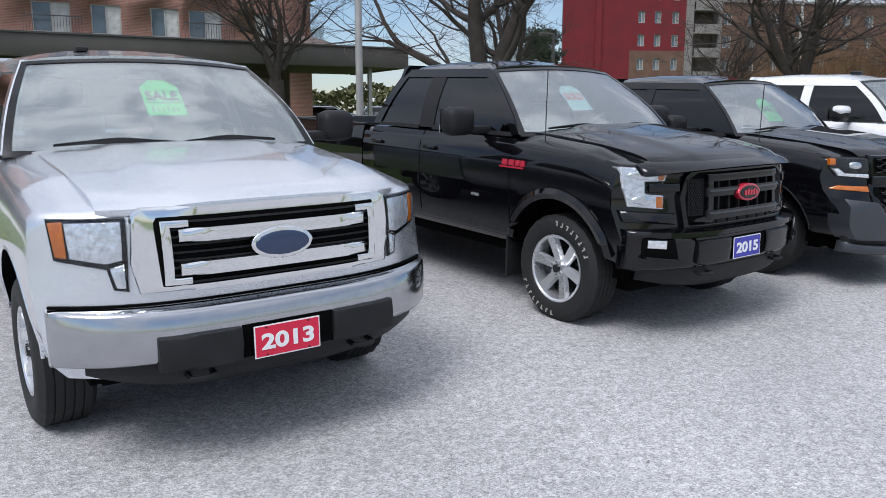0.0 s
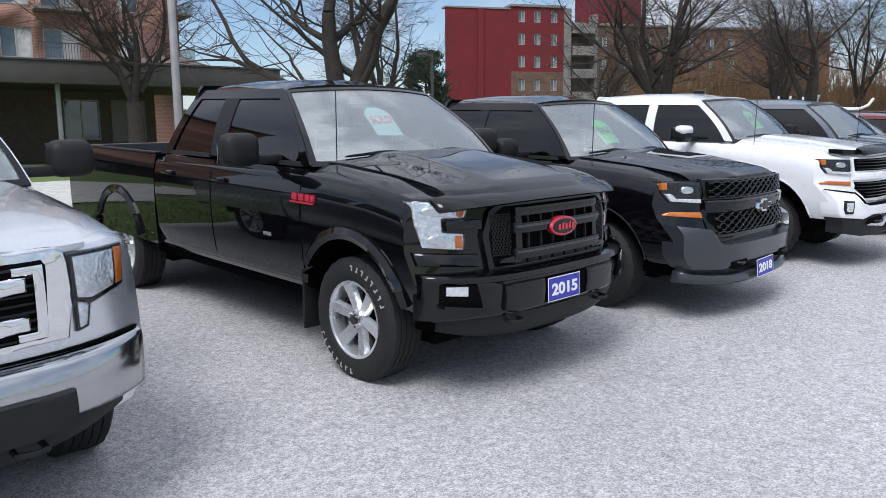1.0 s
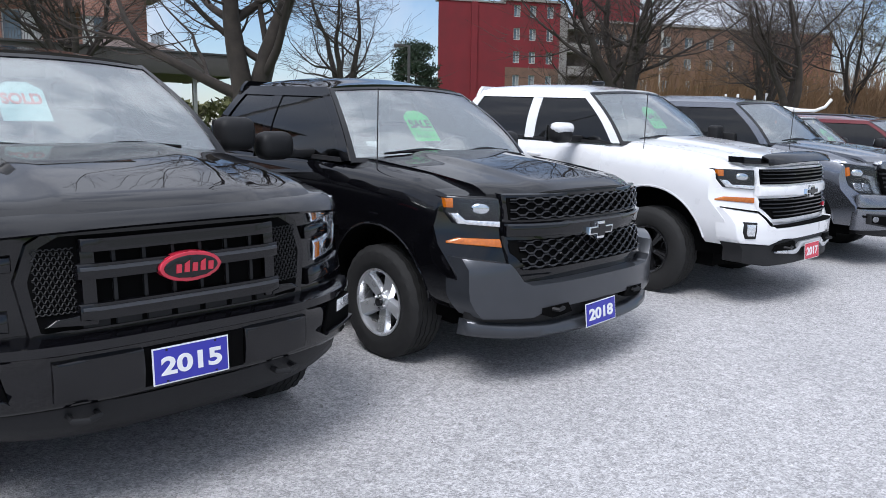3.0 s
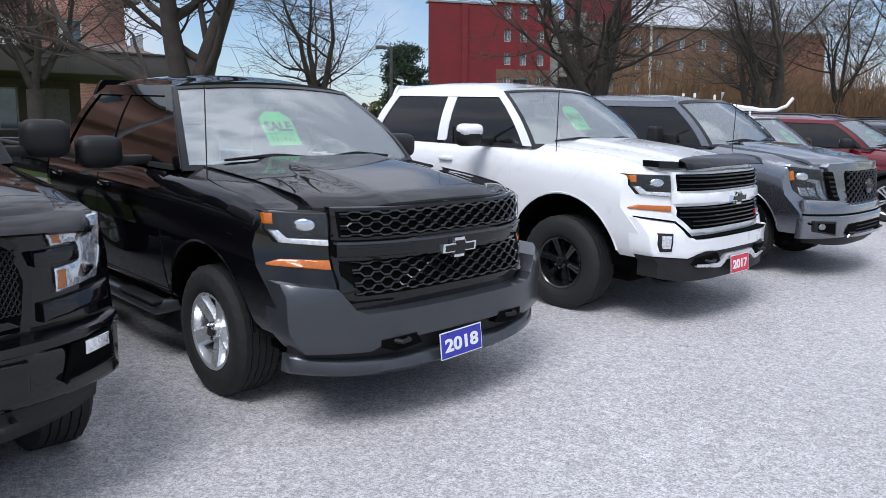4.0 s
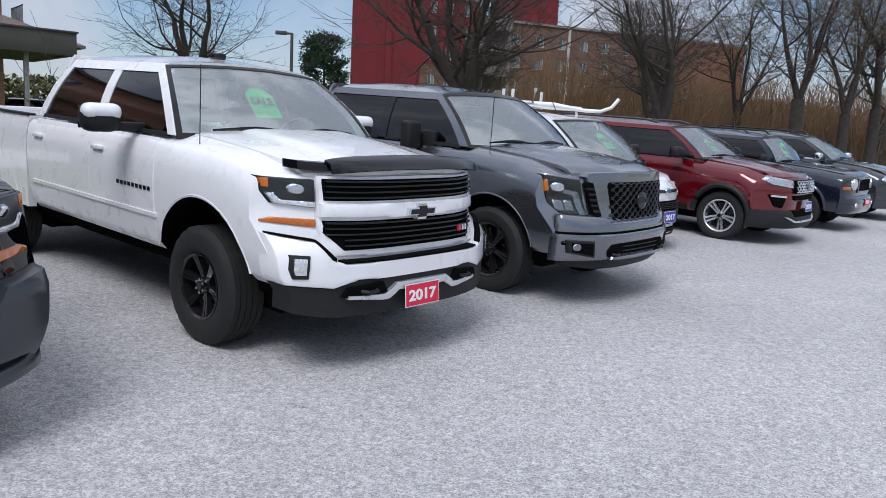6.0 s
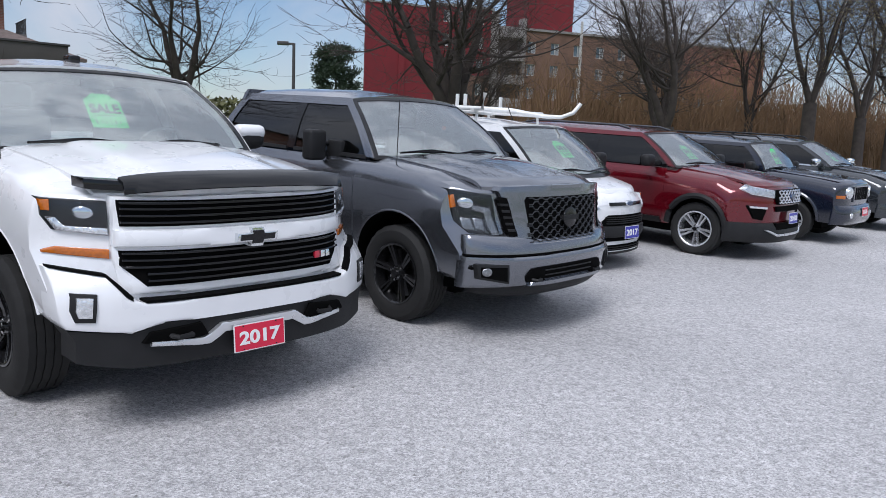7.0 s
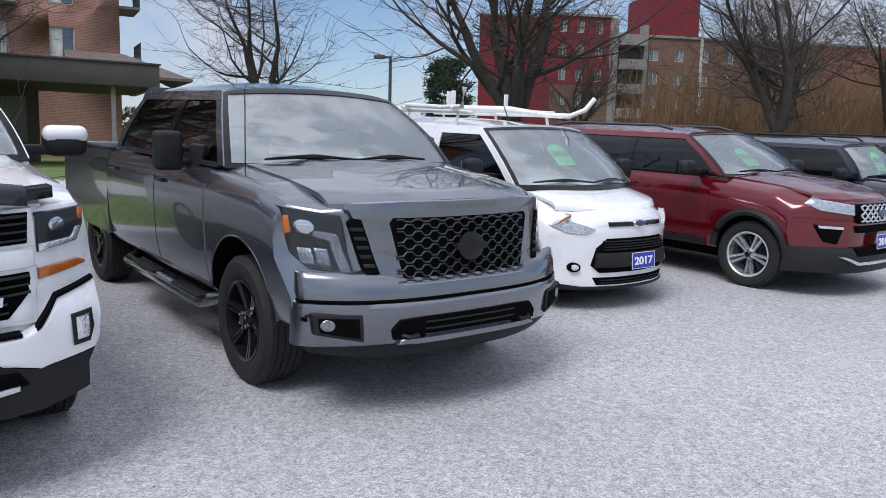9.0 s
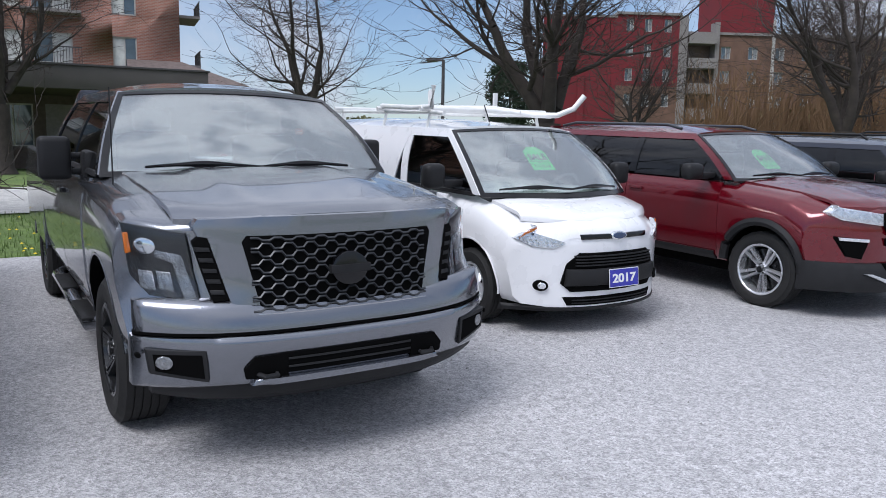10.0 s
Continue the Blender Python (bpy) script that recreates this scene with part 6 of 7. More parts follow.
def dark_suv():
    root = thing("suv_car", spot(18.6, 23.35, 0.0), "charcoal crossover SUV with roof rails at the row end", "suv", GROUP)
    car = Car(root, dict(SUV, W=0.95, nose=0.93, bow=0.38, pow=3, lean=0.35, wb=2.78, tail=-3.85, hub=0.36, tyre=0.36, rim=0.235, tw=0.235, arch=0.43, zb=0.34,
                         zx=[-4, -0.9, -0.45, 0.3, 0.75, 0.95], zt=[1.18, 1.20, 1.20, 1.12, 1.02, 0.96], ze=[1.16, 1.18, 1.16, 1.08, 0.98, 0.92], zs=[1.13, 1.13, 1.09, 1.02, 0.93, 0.87],
                         belt=1.17, roof=1.66, yb=0.93, yr=0.70, ax=(-0.42, -1.18, -3.3, -3.75), pillars=[(-1.75, 0.10), (-2.70, 0.10)], dw=0.25, bpillar=GLOSS, belt_mat=CHROME, handle=CHARCOAL), CHARCOAL)
    shell(car, [(-0.5, -1.8), (-1.82, -2.7)])
    hood(car, 0.86, 0.78, crease=0.01)
    car.cabin(None)
    car.wheels((5, 0.03, 0.02), ALLOY)
    car.mirrors(-0.60, 1.16, (0.14, 0.22, 0.16), CHROME)
    g = car.front("grille", [(-0.40, 0.62), (0.40, 0.62), (0.48, 0.84), (-0.48, 0.84)], -0.03, 0.03, VOID)[0]
    for z in (0.66, 0.72, 0.78):
        car.front("slat", [(-0.42, z), (0.42, z), (0.42, z + 0.015), (-0.42, z + 0.015)], 0.0, 0.045, CHROME, parent=g)
    car.front("headlight", [(0.52, 0.78), (0.85, 0.84), (0.92, 0.95), (0.55, 0.89)], -0.04, 0.02, REFLECTOR, True)
    car.band("bumper", [(-0.10, 0.26), (0.04, 0.27), (0.06, 0.42), (0.02, 0.54), (-0.08, 0.54)], 0.93, CHARCOAL, taper=0.2)
    car.tag(0.38, 0.30, TAG_GREEN, "SALE", INK)
    for sgn in (-1, 1):
        tube("roof_bar", [(-1.4, sgn * 0.62, 1.68), (-1.5, sgn * 0.62, 1.73), (-3.0, sgn * 0.62, 1.73), (-3.15, sgn * 0.62, 1.68)], 0.016, GLOSS, root, 8)
    return root


for build in (silver_pickup, black_pickup, black_crew_pickup, white_crew_pickup, grey_pickup, white_van, red_suv, boxy_suv):
    build()
suv = dark_suv()
for x, y, h in ((-3.0, 66.0, 10.0), (0.6, 67.5, 15.0), (-7.5, 64.0, 8.0), (62.0, 58.0, 170.0)):
    far = copy_thing(suv, pose(x, y, gz(x, y) - 0.05, 0, 0, h))
    tagged(far, "distant parked car beyond the lawn", "car", "far parked cars")


# ---- buildings, poles, trees ----
def window_unit(name, wall_m, w, h, parent, glass, depth=0.12, bars=1):
    """A window set into a wall: frame, sill, panes."""
    fr = bmesh.new()
    for lo, hi in (((-w / 2, -0.03, -h / 2), (-w / 2 + 0.07, depth, h / 2)), ((w / 2 - 0.07, -0.03, -h / 2), (w / 2, depth, h / 2)), ((-w / 2, -0.03, -h / 2), (w / 2, depth, -h / 2 + 0.07)), ((-w / 2, -0.03, h / 2 - 0.07), (w / 2, depth, h / 2))):
        box_bm(lo, hi, bm=fr)
    ob = part(name, fr, FRAME, parent)
    ob.matrix_basis = wall_m
    for k in range(bars):
        x = -w / 2 + w * (k + 1) / (bars + 1)
        part("mullion", box_bm((x - 0.03, -0.02, -h / 2), (x + 0.03, 0.08, h / 2)), FRAME, ob)
    for k in range(bars + 1):
        a, b = -w / 2 + w * k / (bars + 1), -w / 2 + w * (k + 1) / (bars + 1)
        part("pane", box_bm((a, 0.04, -h / 2), (b, 0.05, h / 2)), glass if (k + int(w * 10)) % 2 else WINDOW, ob)
    part("sill", box_bm((-w / 2 - 0.08, -0.10, -h / 2 - 0.06), (w / 2 + 0.08, 0.0, -h / 2)), GREY_CON, ob)
    return ob


def wall_with_holes(name, x0, x1, z0, z1, y, thick, holes, material, parent):
    """A wall in the x-z plane with rectangular openings right through it."""
    xs = sorted({x0, x1, *[v for h in holes for v in (h[0], h[1])]})
    zs = sorted({z0, z1, *[v for h in holes for v in (h[2], h[3])]})
    verts, faces = [], []
    for i in range(len(xs) - 1):
        for j in range(len(zs) - 1):
            cx, cz = (xs[i] + xs[i + 1]) / 2, (zs[j] + zs[j + 1]) / 2
            if any(h[0] < cx < h[1] and h[2] < cz < h[3] for h in holes):
                continue
            o = len(verts)
            for yy in (y, y + thick):
                verts += [(xs[i], yy, zs[j]), (xs[i + 1], yy, zs[j]), (xs[i + 1], yy, zs[j + 1]), (xs[i], yy, zs[j + 1])]
            faces += [(o, o + 1, o + 2, o + 3), (o + 4, o + 7, o + 6, o + 5), (o, o + 4, o + 5, o + 1), (o + 1, o + 5, o + 6, o + 2), (o + 2, o + 6, o + 7, o + 3), (o + 3, o + 7, o + 4, o)]
    ob = mesh_object(name, verts, faces, material, parent)
    bm = bmesh.new()
    bm.from_mesh(ob.data)
    bmesh.ops.remove_doubles(bm, verts=bm.verts, dist=0.001)
    bm.to_mesh(ob.data)
    bm.free()
    return ob


def coursed(name, color, mortar, bw, bh):
    """Brickwork seen from far: courses of its true size."""
    m = mat(name, color, 0.9, vary=0.2, scale=0.8)
    n, l = m.node_tree.nodes, m.node_tree.links
    b = n["Principled BSDF"]
    co, mp, br = n.new("ShaderNodeTexCoord"), n.new("ShaderNodeMapping"), n.new("ShaderNodeTexBrick")
    mp.inputs["Rotation"].default_value = (radians(90), 0, 0)
    br.inputs["Scale"].default_value, br.inputs["Brick Width"].default_value, br.inputs["Row Height"].default_value = 1.0, bw, bh
    br.inputs["Mortar Size"].default_value = 0.012
    br.inputs["Color1"].default_value, br.inputs["Color2"].default_value = (*color, 1), (*[c * 0.72 for c in color], 1)
    br.inputs["Mortar"].default_value = (*mortar, 1)
    l.new(co.outputs["Object"], mp.inputs["Vector"]), l.new(mp.outputs[0], br.inputs["Vector"])
    l.new(br.outputs["Color"], b.inputs["Base Color"])
    return m


BRICK_FAR = coursed("brown_brick_courses", (0.36, 0.15, 0.105), (0.34, 0.26, 0.22), 0.24, 0.085)


def brick_apartments():
    root = thing("apartment_building", pose(-9.1, 57.4, 0.5, 0, 0, 28), "brown brick apartment block with balconies and pale curtained windows", "building")
    cols = [-6.8, -9.2, -12.5, -15.4, -19.0, -22.5, -26.0]
    holes, units = [], []
    for f in range(5):
        for k, x in enumerate(cols):
            z = 6.6 + 2.95 * f
            w = 1.65 if k % 3 else 2.0
            holes.append((x - w / 2, x + w / 2, z - 0.85, z + 0.85))
            units.append((x, z, w, k))
        holes.append((-3.7, -2.4, 5.75 + 2.95 * f, 7.45 + 2.95 * f))
        units.append((-3.05, 6.6 + 2.95 * f, 1.3, 9))
    wall_with_holes("wall", -46, 0, 0, 20.5, 0, 0.35, holes, BRICK_FAR, root)
    part("side_wall", box_bm((-0.35, 0.35, 0), (0, 16, 20.5)), BRICK_FAR, root)
    # backing added behind the windows, in the shade-darkened wall colour
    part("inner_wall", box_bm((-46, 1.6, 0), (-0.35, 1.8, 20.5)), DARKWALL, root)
    part("roof", box_bm((-46.3, -0.3, 20.5), (0.3, 16, 20.9)), FASCIA, root)
    for x, z, w, k in units:
        window_unit("window", pose(x, 0.1, z), w, 1.7, root, CURTAIN)
        if k in (0, 3, 5):
            b = part("balcony", box_bm((x - 1.5, -1.2, z - 1.15), (x + 1.5, 0, z - 0.98)), GREY_CON, root)
            part("rail", box_bm((x - 1.5, -1.2, z - 0.08), (x + 1.5, -1.15, z - 0.02)), DARK_POLE, b)
            for q in range(20):
                px = x - 1.48 + q * 0.155
                part("baluster", box_bm((px, -1.19, z - 0.98), (px + 0.025, -1.165, z - 0.06)), DARK_POLE, b)
    for f in range(4):
        z = 6.0 + 2.95 * f
        b = part("balcony", box_bm((0, 1.0, z), (1.3, 4.0, z + 0.16)), GREY_CON, root)
        part("rail", box_bm((1.25, 1.0, z + 1.0), (1.3, 4.0, z + 1.06)), DARK_POLE, b)
        for q in range(18):
            part("baluster", box_bm((1.26, 1.02 + q * 0.17, z + 0.16), (1.285, 1.045 + q * 0.17, z + 1.0)), DARK_POLE, b)
    # lean-to slate roof at the foot of the corner
    v = [(-3.0, -0.05, 6.2), (0.1, -0.05, 6.2), (-3.0, -3.6, 4.7), (3.4, -3.6, 4.7), (3.4, 3.0, 4.7), (0.1, 3.0, 6.2)]
    low = [(x, y, z - 0.15) for x, y, z in v]
    mesh_object("porch_roof", v + low, [(0, 2, 3, 1), (1, 3, 4, 5), (6, 7, 9, 8), (7, 11, 10, 9), (2, 8, 9, 3), (3, 9, 10, 4), (0, 6, 8, 2), (5, 4, 10, 11), (0, 1, 7, 6), (1, 5, 11, 7)], ROOFING, root)


def entrance_canopy():
    root = thing("entrance_canopy", pose(-2.0, 43.3, 0.55, 0, 0, 28), "long flat dark canopy along the apartment ground floor", "canopy")
    part("fascia", box_bm((-44, 0, 3.25), (0, 0.3, 4.15), 0.02), FASCIA, root)
    part("fascia", box_bm((-0.3, 0.3, 3.25), (0, 7.2, 4.15), 0.02), FASCIA, root)
    # soffit shade is put into the deck's dark colour
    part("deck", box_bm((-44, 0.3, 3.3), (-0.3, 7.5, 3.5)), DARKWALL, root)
    part("coping", box_bm((-44, -0.06, 4.15), (0.06, 0.34, 4.22)), DARK_POLE, root)
    for x in (-1.7, -9.5, -14.5, -21.0, -28.5, -35.0):
        part("post", box_bm((x - 0.09, 0.8, 0), (x + 0.09, 0.98, 3.3), 0.01), POLE, root)
    holes = [(-8.5 - 6 * k, -6.9 - 6 * k, 1.0, 2.9) for k in range(6)]
    # wall under the canopy, shade put into its colour
    wall_with_holes("wall", -44, -4.3, 0, 3.3, 5.6, 0.3, holes, DARKWALL, root)
    # near-black backing added as the shade behind these windows
    part("inner_wall", box_bm((-44, 7.0, 0), (-4.3, 7.2, 3.3)), VOID, root)
    for a, b, c, d in holes:
        window_unit("window", pose((a + b) / 2, 5.7, (c + d) / 2), b - a, d - c, root, WINDOW)
    for x in (-5.6, -18.0):
        part("notice_panel", box_bm((x - 0.8, 5.5, 0.9), (x + 0.8, 5.58, 2.9)), GREY_CON, root)
    part("low_wall", box_bm((-44, 3.2, 0), (-12, 3.45, 0.9)), DARKWALL, root)


def red_apartments():
    root = thing("apartment_building", pose(15.0, 105.5, 0.6, 0, 0, 8), "far red clad apartment block with grey stair bay", "building")
    zs = [7.6, 10.6, 13.5, 16.4]
    red_h, tan_h = [], []
    for z in zs:
        for x in (10.4, 12.6, 15.0):
            (red_h if z > 9.5 and z < 17 else tan_h).append((x - 0.45, x + 0.45, z - 0.75, z + 0.75))
    part("blank_wall", box_bm((0, 0, 0), (8.9, 0.4, 17.2)), RED_BRICK, root)
    part("roof", box_bm((-0.1, -0.1, 17.2), (8.8, 1.6, 17.4)), GREY_CON, root)
    part("pilaster", box_bm((4.2, -0.25, 0), (5.0, 0, 17.2)), RED_BRICK, root)
    wall_with_holes("wall", 8.9, 16.4, 9.3, 17.6, 0, 0.4, red_h, RED_BRICK, root)
    wall_with_holes("wall", 8.9, 16.4, 0, 9.3, 0.0, 0.4, tan_h, TAN_BRICK, root)
    far = [(22.5 + 3.4 * k - 0.6, 22.5 + 3.4 * k + 0.6, z - 0.75, z + 0.75) for z in zs[:3] + [4.6] for k in range(11)]
    wall_with_holes("wall", 21.4, 60, 0, 15.6, 0.6, 0.4, far, TAN_BRICK, root)
    part("end_band", box_bm((46, 0.5, 8.6), (60.02, 0.6, 15.6)), BRICK, root)
    part("side_wall", box_bm((59.6, 1.0, 0), (60, 14, 15.6)), TAN_BRICK, root)
    v = [(0, 0.4), (0.4, 0.4), (5.4, 14), (5.0, 14)]
    mesh_object("side_wall", [(x, y, z) for z in (0, 17.2) for x, y in v], [(0, 1, 2, 3), (4, 7, 6, 5), (0, 4, 5, 1), (1, 5, 6, 2), (2, 6, 7, 3), (3, 7, 4, 0)], RED_BRICK, root)
    # added backing behind the openings, its colour darkened as if in shade
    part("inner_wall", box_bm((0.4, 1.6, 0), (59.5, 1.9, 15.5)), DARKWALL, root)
    part("roof", box_bm((8.8, -0.2, 17.6), (16.6, 3, 17.9)), GREY_CON, root)
    part("roof", box_bm((16.6, 0.4, 15.6), (60.2, 14, 15.9)), GREY_CON, root)
    part("penthouse", box_bm((21.8, 1, 15.9), (28.5, 8, 21.0)), RED_BRICK, root)
    # open stair bay with balconies
    part("bay_wall", box_bm((16.4, 0.0, 0), (17.5, 1.6, 17.6)), GREY_CON, root)
    part("bay_wall", box_bm((20.9, 0.0, 0), (21.4, 1.6, 17.0)), GREY_CON, root)
    for z in (2.5, 5.5, 8.5, 11.5, 14.4):
        b = part("balcony", box_bm((17.5, -0.5, z), (20.9, 1.5, z + 0.2)), GREY_CON, root)
        part("parapet", box_bm((17.5, -0.5, z + 0.2), (20.9, -0.38, z + 1.2)), GREY_CON, b)
    for a, b, c, d in red_h + tan_h:
        window_unit("window", pose((a + b) / 2, 0.12, (c + d) / 2), b - a, d - c, root, FAR_CURTAIN, bars=1)
    for a, b, c, d in far:
        window_unit("window", pose((a + b) / 2, 0.72, (c + d) / 2), b - a, d - c, root, FAR_CURTAIN, bars=1)


def bare_tree(name, x, y, height, seed, label, forks=2, trunk_h=0.2, radius=0.22, spread=0.55, lean=(0, 0), levels=5, buds=False, turn=0.3, splay=0.45):
    """A bare broad-crowned tree: forked trunk, limbs, fine twigs."""
    rnd = random.Random(seed)
    limbs_v, limbs_f, twigs_v, twigs_f = [], [], [], []
    leaf_v, leaf_f = [], []

    def add(store, pts, radii, sides):
        v, f = tube_data(pts, radii, sides, False)
        o = len(store[0])
        store[0].extend(v)
        store[1].extend([tuple(a + o for a in q) for q in f])

    def grow(p, d, length, r, level):
        n = 5 if level < 3 else 3
        pts, rad = [p], [r]
        cur, dd = p.copy(), d.copy()
        for k in range(n):
            j = 0.16 if level < 3 else 0.24
            dd = (dd + Vector((rnd.uniform(-j, j), rnd.uniform(-j, j), rnd.uniform(-j * 0.5, j) + (0.04 if level < 3 else -0.04)))).normalized()
            cur = cur + dd * (length / n)
            pts.append(cur.copy())
            rad.append(r * (1 - 0.45 * (k + 1) / n))
        add((limbs_v, limbs_f) if level < 3 else (twigs_v, twigs_f), pts, rad, 8 if level < 2 else 5 if level < 4 else 3)
        if level >= levels:
            if buds:
                for q in pts[1:]:
                    s = 0.03
                    o = len(leaf_v)
                    u = Vector((rnd.uniform(-1, 1), rnd.uniform(-1, 1), rnd.uniform(-1, 1))).normalized() * s
                    w = u.cross(Vector((0, 0, 1))) * 1.2
                    leaf_v.extend([q - u, q + w, q + u, q - w])
                    leaf_f.append((o, o + 1, o + 2, o + 3))
            return
        kids = (5 if level == 0 else 4 if level == 1 else 3)
        for k in range(kids):
            t = 1.0 if k == 0 else rnd.uniform(0.2, 0.97)
            i = min(n - 1, int(t * n))
            base = pts[i] + (pts[i + 1] - pts[i]) * (t * n - i) if t < 1 else pts[-1]
            ax = Vector((rnd.uniform(-1, 1), rnd.uniform(-1, 1), rnd.uniform(-0.35, 0.5))).normalized()
            mix = (0.30 if k == 0 else spread + rnd.uniform(0, 0.25))
            nd = (dd * (1 - mix) + ax * mix)
            if nd.length < 0.1:
                continue
            r_at = max(rad[i] * (0.78 if k == 0 else rnd.uniform(0.34, 0.55)), 0.007)
            grow(base, nd.normalized(), length * (0.82 if k == 0 else rnd.uniform(0.5, 0.85)), r_at, level + 1)

    z0 = gz(x, y) - 0.05
    th = height * trunk_h
    foot = Vector((0, 0, 0))
    top = Vector((lean[0] * th, lean[1] * th, th))
    add((limbs_v, limbs_f), [foot, Vector((0, 0, 0.25)), foot.lerp(top, 0.5), top], [radius * 1.55, radius * 1.12, radius, radius * 0.95], 12)
    for k in range(forks):
        a = 2 * math.pi * (k + 0.3 * rnd.random()) / forks + turn
        d = Vector((math.cos(a) * splay, math.sin(a) * splay * 0.7, 1)).normalized()
        grow(top - Vector((0, 0, 0.1)), d, height * 0.25, radius * (0.72 if forks < 3 else 0.52), 0)
    root = thing("tree", pose(x, y, z0), label, "tree", "bare trees behind the lot")
    mesh_object("trunk", limbs_v, limbs_f, BARK, root, "", 60)
    mesh_object("crown", twigs_v, twigs_f, TWIG, root, "", 60)
    if leaf_v:
        tagged(mesh_object("foliage", leaf_v, leaf_f, BUD, root), kind="stuff")
    return root


def pine(x, y, h, name="pine_tree"):
    rnd = random.Random(9)
    root = thing(name, pose(x, y, gz(x, y) - 0.15), "dark green pine with ragged clumps of needles", "tree")
    tube("trunk", [(0, 0, 0), (0.1, 0, h * 0.5), (0, 0.1, h * 0.97)], [0.22, 0.15, 0.03], BARK, root)
    v, f = [], []
    for k in range(80):
        z = h * rnd.uniform(0.30, 0.98)
        reach = (1 - (z / h - 0.45) ** 2 * 1.6) * h * 0.20 * rnd.uniform(0.45, 1.15)
        a = rnd.uniform(0, 6.28)
        c = Vector((math.cos(a) * reach, math.sin(a) * reach, z))
        for q in range(110):
            p = c + Vector((rnd.gauss(0, 0.40), rnd.gauss(0, 0.40), rnd.gauss(0, 0.26)))
            d = Vector((rnd.uniform(-1, 1), rnd.uniform(-1, 1), rnd.uniform(-0.2, 1))).normalized() * 0.42
            s = d.cross(Vector((rnd.random(), rnd.random(), 0.3))).normalized() * 0.08
            o = len(v)
            v += [p - s, p + s, p + d]
            f.append((o, o + 1, o + 2))
    mesh_object("needles", v, f, NEEDLE, root)


def thicket(name, label, spots, n, h0, h1, material, seed, r=0.012):
    """Upright brushwood: countless thin stems."""
    rnd = random.Random(seed)
    v, f = [], []
    for k in range(n):
        x, y = spots(rnd)
        h = rnd.uniform(h0, h1)
        p = Vector((x, y, gz(x, y) - 0.05))
        d = Vector((rnd.uniform(-0.25, 0.25), rnd.uniform(-0.25, 0.25), 1))
        pts = [p, p + d * h * 0.4, p + d * h * 0.75 + Vector((rnd.uniform(-0.3, 0.3), 0, 0)), p + d * h + Vector((rnd.uniform(-0.8, 0.8), rnd.uniform(-0.4, 0.4), -0.1))]
        a, b = tube_data(pts, [r * 2.2, r * 1.6, r, r * 0.4], 3, False)
        o = len(v)
        v += a
        f += [tuple(q + o for q in g) for g in b]
        for s in range(3):
            i = rnd.randint(1, 2)
            e = pts[i] + Vector((rnd.uniform(-0.9, 0.9), rnd.uniform(-0.4, 0.4), rnd.uniform(0.3, 1.2)))
            a, b = tube_data([pts[i], e], [r, r * 0.4], 3, False)
            o = len(v)
            v += a
            f += [tuple(q + o for q in g) for g in b]
    return tagged(mesh_object(name, v, f, material), label, "brushwood", kind="stuff")


def leafy_bank(name, label, x0, x1, y, h0, h1, n, material, seed, size=0.55):
    """A far wood edge: ragged clumps of small leaves."""
    rnd = random.Random(seed)
    v, f = [], []
    for k in range(n):
        x = rnd.uniform(x0, x1)
        top = h0 + (h1 - h0) * (0.5 + 0.5 * noise.noise((x * 0.11, seed, 0)))
        p = Vector((x, y + rnd.uniform(-4, 4), 0.4 + top * rnd.random() ** 0.7))
        d = Vector((rnd.uniform(-1, 1), rnd.uniform(-1, 1), rnd.uniform(-1, 1))).normalized() * size * rnd.uniform(0.5, 1)
        s = d.cross(Vector((rnd.random(), 0.2, rnd.random()))).normalized() * size * 0.5
        o = len(v)
        v += [p - d, p + s, p + d, p - s]
        f.append((o, o + 1, o + 2, o + 3))
    return tagged(mesh_object(name, v, f, material), label, "woods", kind="stuff")


brick_apartments()
entrance_canopy()
red_apartments()
bare_tree("tree", 0.7, 23.3, 12.5, 3, "thick bare tree with two upright trunks", 2, 0.07, 0.36, 0.55, splay=0.17)
bare_tree("tree", -7.3, 37.6, 11.0, 5, "bare tree with many thin rising limbs", 4, 0.22, 0.32, 0.5)
bare_tree("tree", 2.7, 40.8, 10.5, 8, "bare spreading tree with fine twigs", 3, 0.22, 0.30, 0.58)
bare_tree("tree", 11.2, 30.1, 10.5, 12, "broad bare tree with many crooked limbs", 4, 0.17, 0.36, 0.58)
bare_tree("tree", 20.9, 36.9, 11.5, 15, "tall bare tree with a forked trunk", 3, 0.16, 0.34, 0.55)
bare_tree("tree", 29.2, 40.0, 13.0, 21, "tall budding tree above the brushwood", 3, 0.25, 0.30, 0.5, buds=True)
bare_tree("tree", 36.0, 43.0, 13.0, 23, "tall budding tree above the brushwood", 2, 0.25, 0.28, 0.5, buds=True)
bare_tree("tree", 33.0, 41.5, 14.0, 51, "tall budding tree above the brushwood", 3, 0.2, 0.26, 0.5, buds=True)
bare_tree("tree", 40.0, 47.0, 14.0, 53, "tall budding tree above the brushwood", 3, 0.2, 0.28, 0.5, buds=True)
bare_tree("tree", 31.0, 47.5, 13.0, 57, "tall budding tree above the brushwood", 4, 0.2, 0.24, 0.5, buds=True)
bare_tree("tree", 27.5, 50.0, 12.0, 27, "thin budding tree among brushwood", 3, 0.3, 0.2, 0.5, buds=True)
bare_tree("tree", -19.0, 33.0, 11.0, 31, "bare tree in front of the brick block", 3, 0.2, 0.28, 0.55)
bare_tree("tree", 24.5, 45.0, 10.5, 41, "bare tree with dense brown twigs", 4, 0.2, 0.26, 0.55)
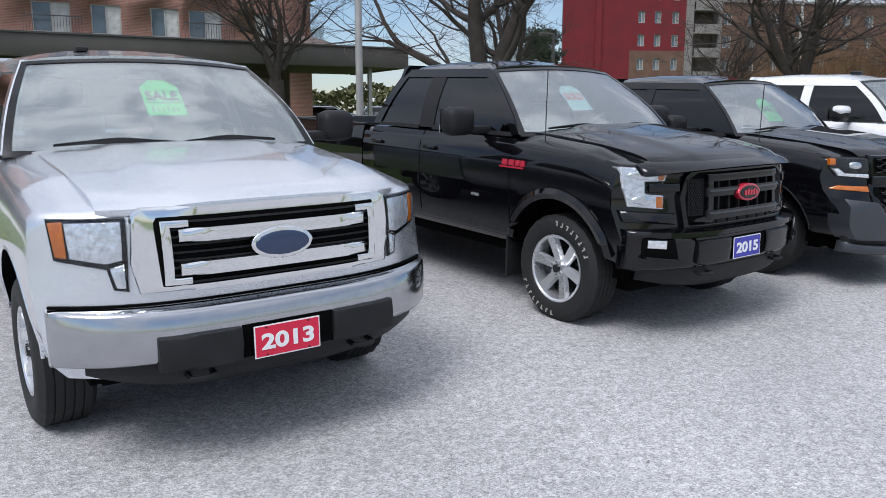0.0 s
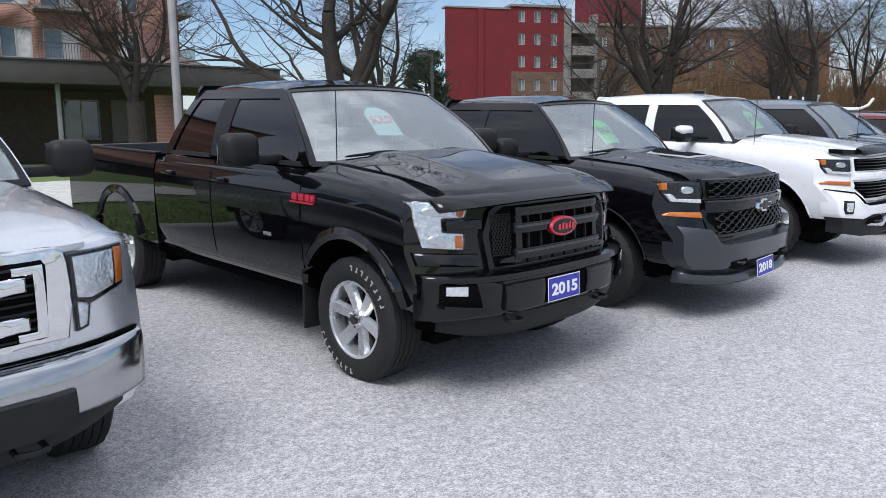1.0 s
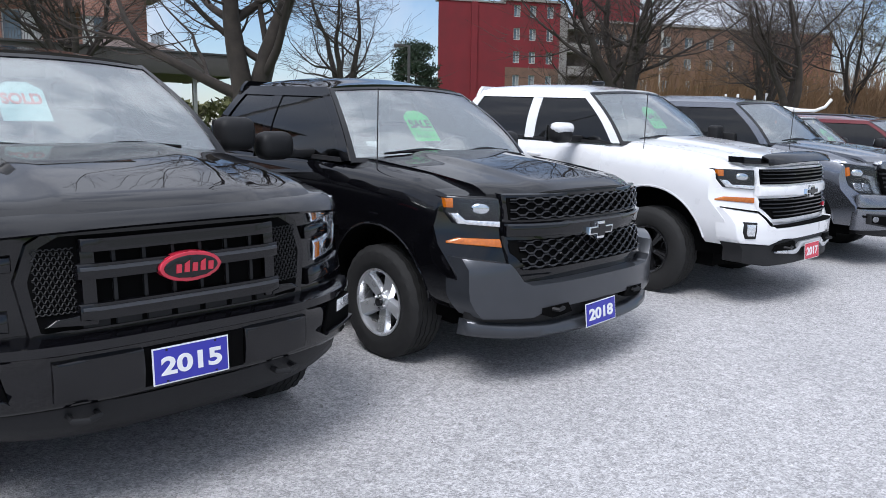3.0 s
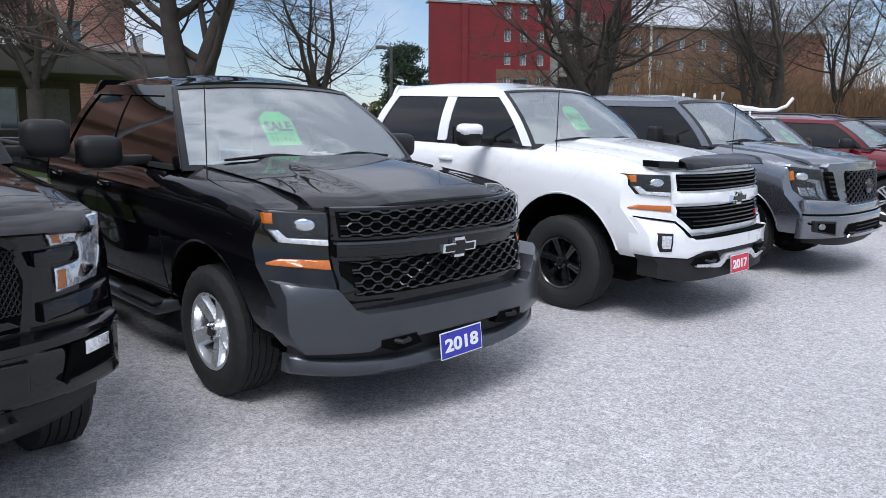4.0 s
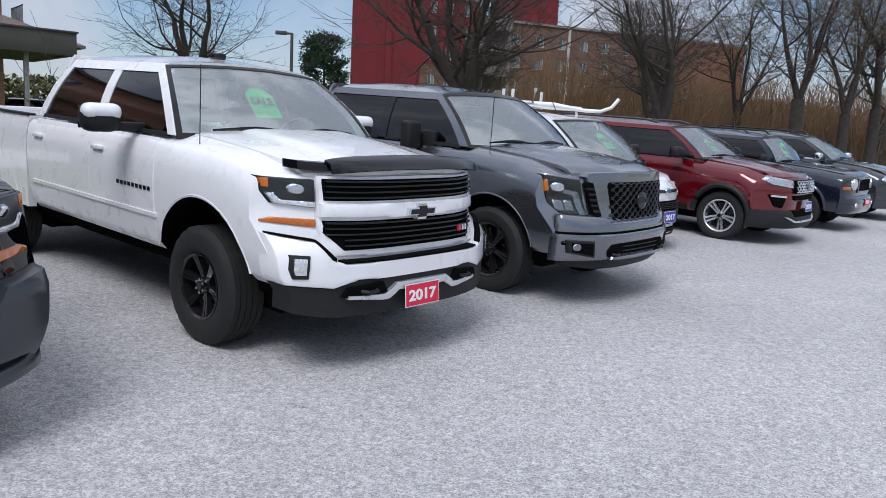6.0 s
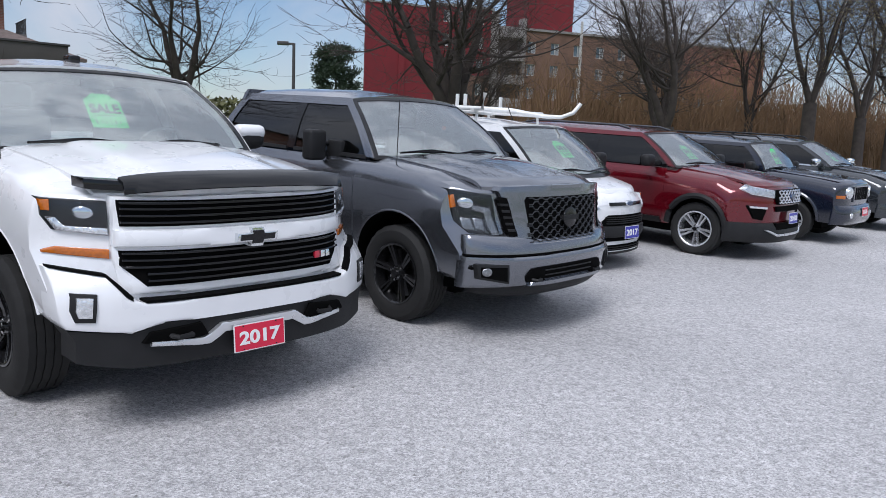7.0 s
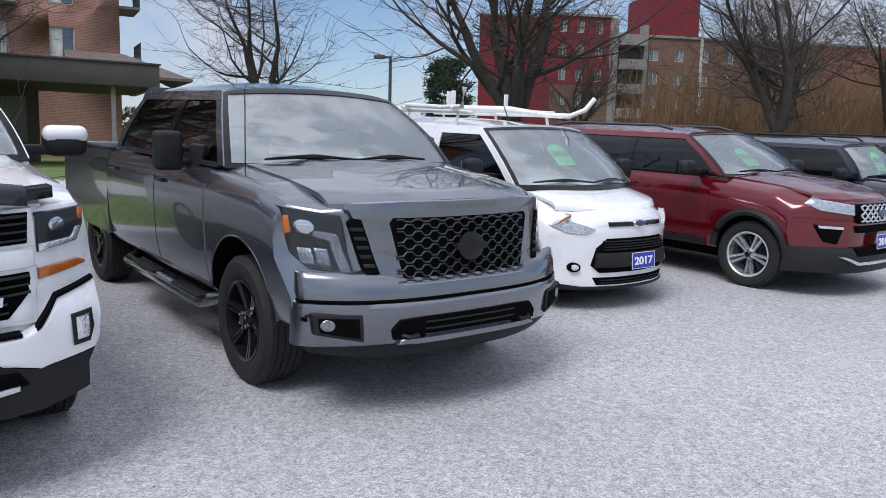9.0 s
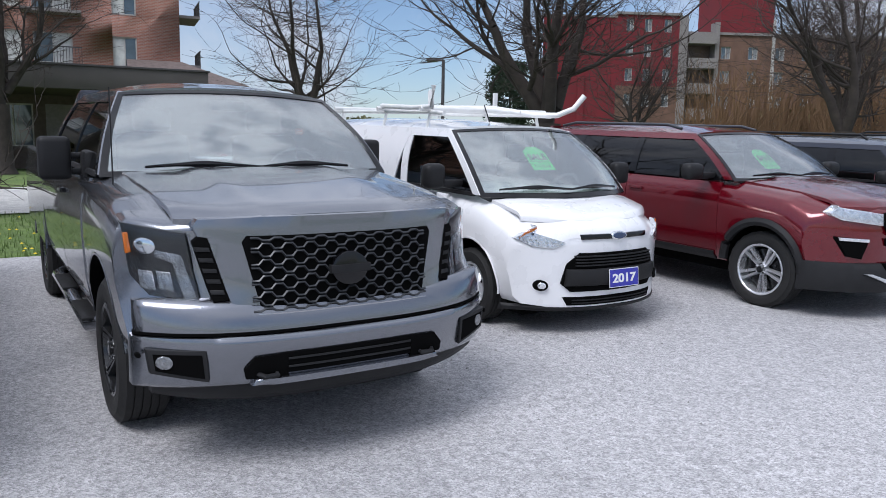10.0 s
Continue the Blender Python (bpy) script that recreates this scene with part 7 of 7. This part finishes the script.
bare_tree("tree", 17.0, 52.0, 9.5, 43, "small bare tree before the far block", 4, 0.2, 0.22, 0.55)
pine(11.0, 94.9, 10.8)
thicket("brushwood", "orange-brown willow brush in front of the far block", lambda r: (r.uniform(22, 62), r.uniform(56, 66)), 2600, 2.5, 7.5, BRUSH, 4, 0.02)
thicket("undergrowth", "dense brown undergrowth along the lot edge", lambda r: (r.uniform(26, 75), r.uniform(46, 54)), 2200, 1.5, 4.5, BRUSH, 6, 0.018)
leafy_bank("far_woods", "far spring woods along the horizon", -70, 14, 150, 3.5, 9.5, 5200, mat("spring_leaves", (0.11, 0.11, 0.045), 0.9, vary=0.3, scale=0.3), 2, 0.9)
leafy_bank("far_hedge", "olive brown wood edge beyond the lot", 34, 125, 84, 3.5, 7.5, 7000, mat("olive_leaves", (0.16, 0.12, 0.055), 0.9, vary=0.3, scale=0.3), 7, 0.6)

pole = thing("utility_pole", pose(-1.5, 15.7, gz(-1.5, 15.7)), "slim pale metal pole behind the parked row", "pole")
tube("shaft", [(0, 0, 0), (0, 0, 7.5)], [0.055, 0.040], POLE, pole, 12)
part("base_plate", box_bm((-0.12, -0.12, 0), (0.12, 0.12, 0.03)), POLE, pole)
lamp = thing("street_lamp", pose(6.83, 55.8, gz(6.83, 55.8)), "dark square lot lamp on a tall pole", "lamp")
tube("shaft", [(0, 0, 0), (0, 0, 6.15)], [0.11, 0.09], DARK_POLE, lamp, 10)
part("arm", box_bm((-0.35, -0.05, 6.05), (0, 0.05, 6.17), 0.01), DARK_POLE, lamp)
part("lamp_head", box_bm((-0.95, -0.2, 6.02), (-0.30, 0.2, 6.22), 0.03), DARK_POLE, lamp)
wood_pole = thing("utility_pole", pose(31.0, 74.0, 0.6), "weathered timber pole in front of the brush", "pole")
tube("shaft", [(0, 0, 0), (0, 0, 11.5)], [0.16, 0.11], FRAME, wood_pole, 10)

# grass blades along the near lawn edge, with dandelions
rnd = random.Random(12)
gv, gf, dv, df = [], [], [], []
for k in range(16000):
    a, b = rnd.uniform(-14, 16), 5.65 + rnd.random() ** 1.6 * 4.7
    x, y = row_xy(a, b)
    z = gz(x, y) - 0.06
    h, an = rnd.uniform(0.05, 0.13), rnd.uniform(0, 6.28)
    wv = Vector((math.cos(an), math.sin(an), 0)) * 0.008
    o = len(gv)
    gv += [Vector((x, y, z)) - wv, Vector((x, y, z)) + wv, Vector((x + rnd.uniform(-0.04, 0.04), y + rnd.uniform(-0.04, 0.04), z + h))]
    gf.append((o, o + 1, o + 2))
    if k % 40 == 0:
        o = len(dv)
        c = Vector((x, y, z + h + 0.02))
        dv += [c + Vector((0.025, 0, 0)), c + Vector((0, 0.025, 0)), c - Vector((0.025, 0, 0)), c - Vector((0, 0.025, 0)), c + Vector((0, 0, 0.015))]
        df += [(o, o + 1, o + 4), (o + 1, o + 2, o + 4), (o + 2, o + 3, o + 4), (o + 3, o, o + 4)]
tagged(mesh_object("grass", gv, gf, mat("grass_blade", (0.11, 0.17, 0.04), 0.8, vary=0.3)), "short spring lawn grass at the lot edge", "grass", kind="stuff")
tagged(mesh_object("dandelions", dv, df, mat("dandelion", (0.75, 0.55, 0.03), 0.8)), "yellow dandelions scattered in the lawn", "flowers", kind="stuff")

pv, pf = [], []
for k in range(1800):
    x, y = row_xy(rnd.uniform(-3, 16), rnd.uniform(-7.5, 0.5))
    z, q = gz(x, y), rnd.uniform(0.004, 0.011)
    o = len(pv)
    pv += [(x - q, y, z), (x, y - q, z), (x + q, y, z), (x, y + q, z), (x + q * 0.2, y, z + q * 1.1)]
    pf += [(o, o + 1, o + 4), (o + 1, o + 2, o + 4), (o + 2, o + 3, o + 4), (o + 3, o, o + 4)]
tagged(mesh_object("grit", pv, pf, mat("stone_chips", (0.30, 0.29, 0.28), 0.9, vary=0.4, scale=9)), "loose stone chips scattered on the asphalt", "gravel", kind="stuff")
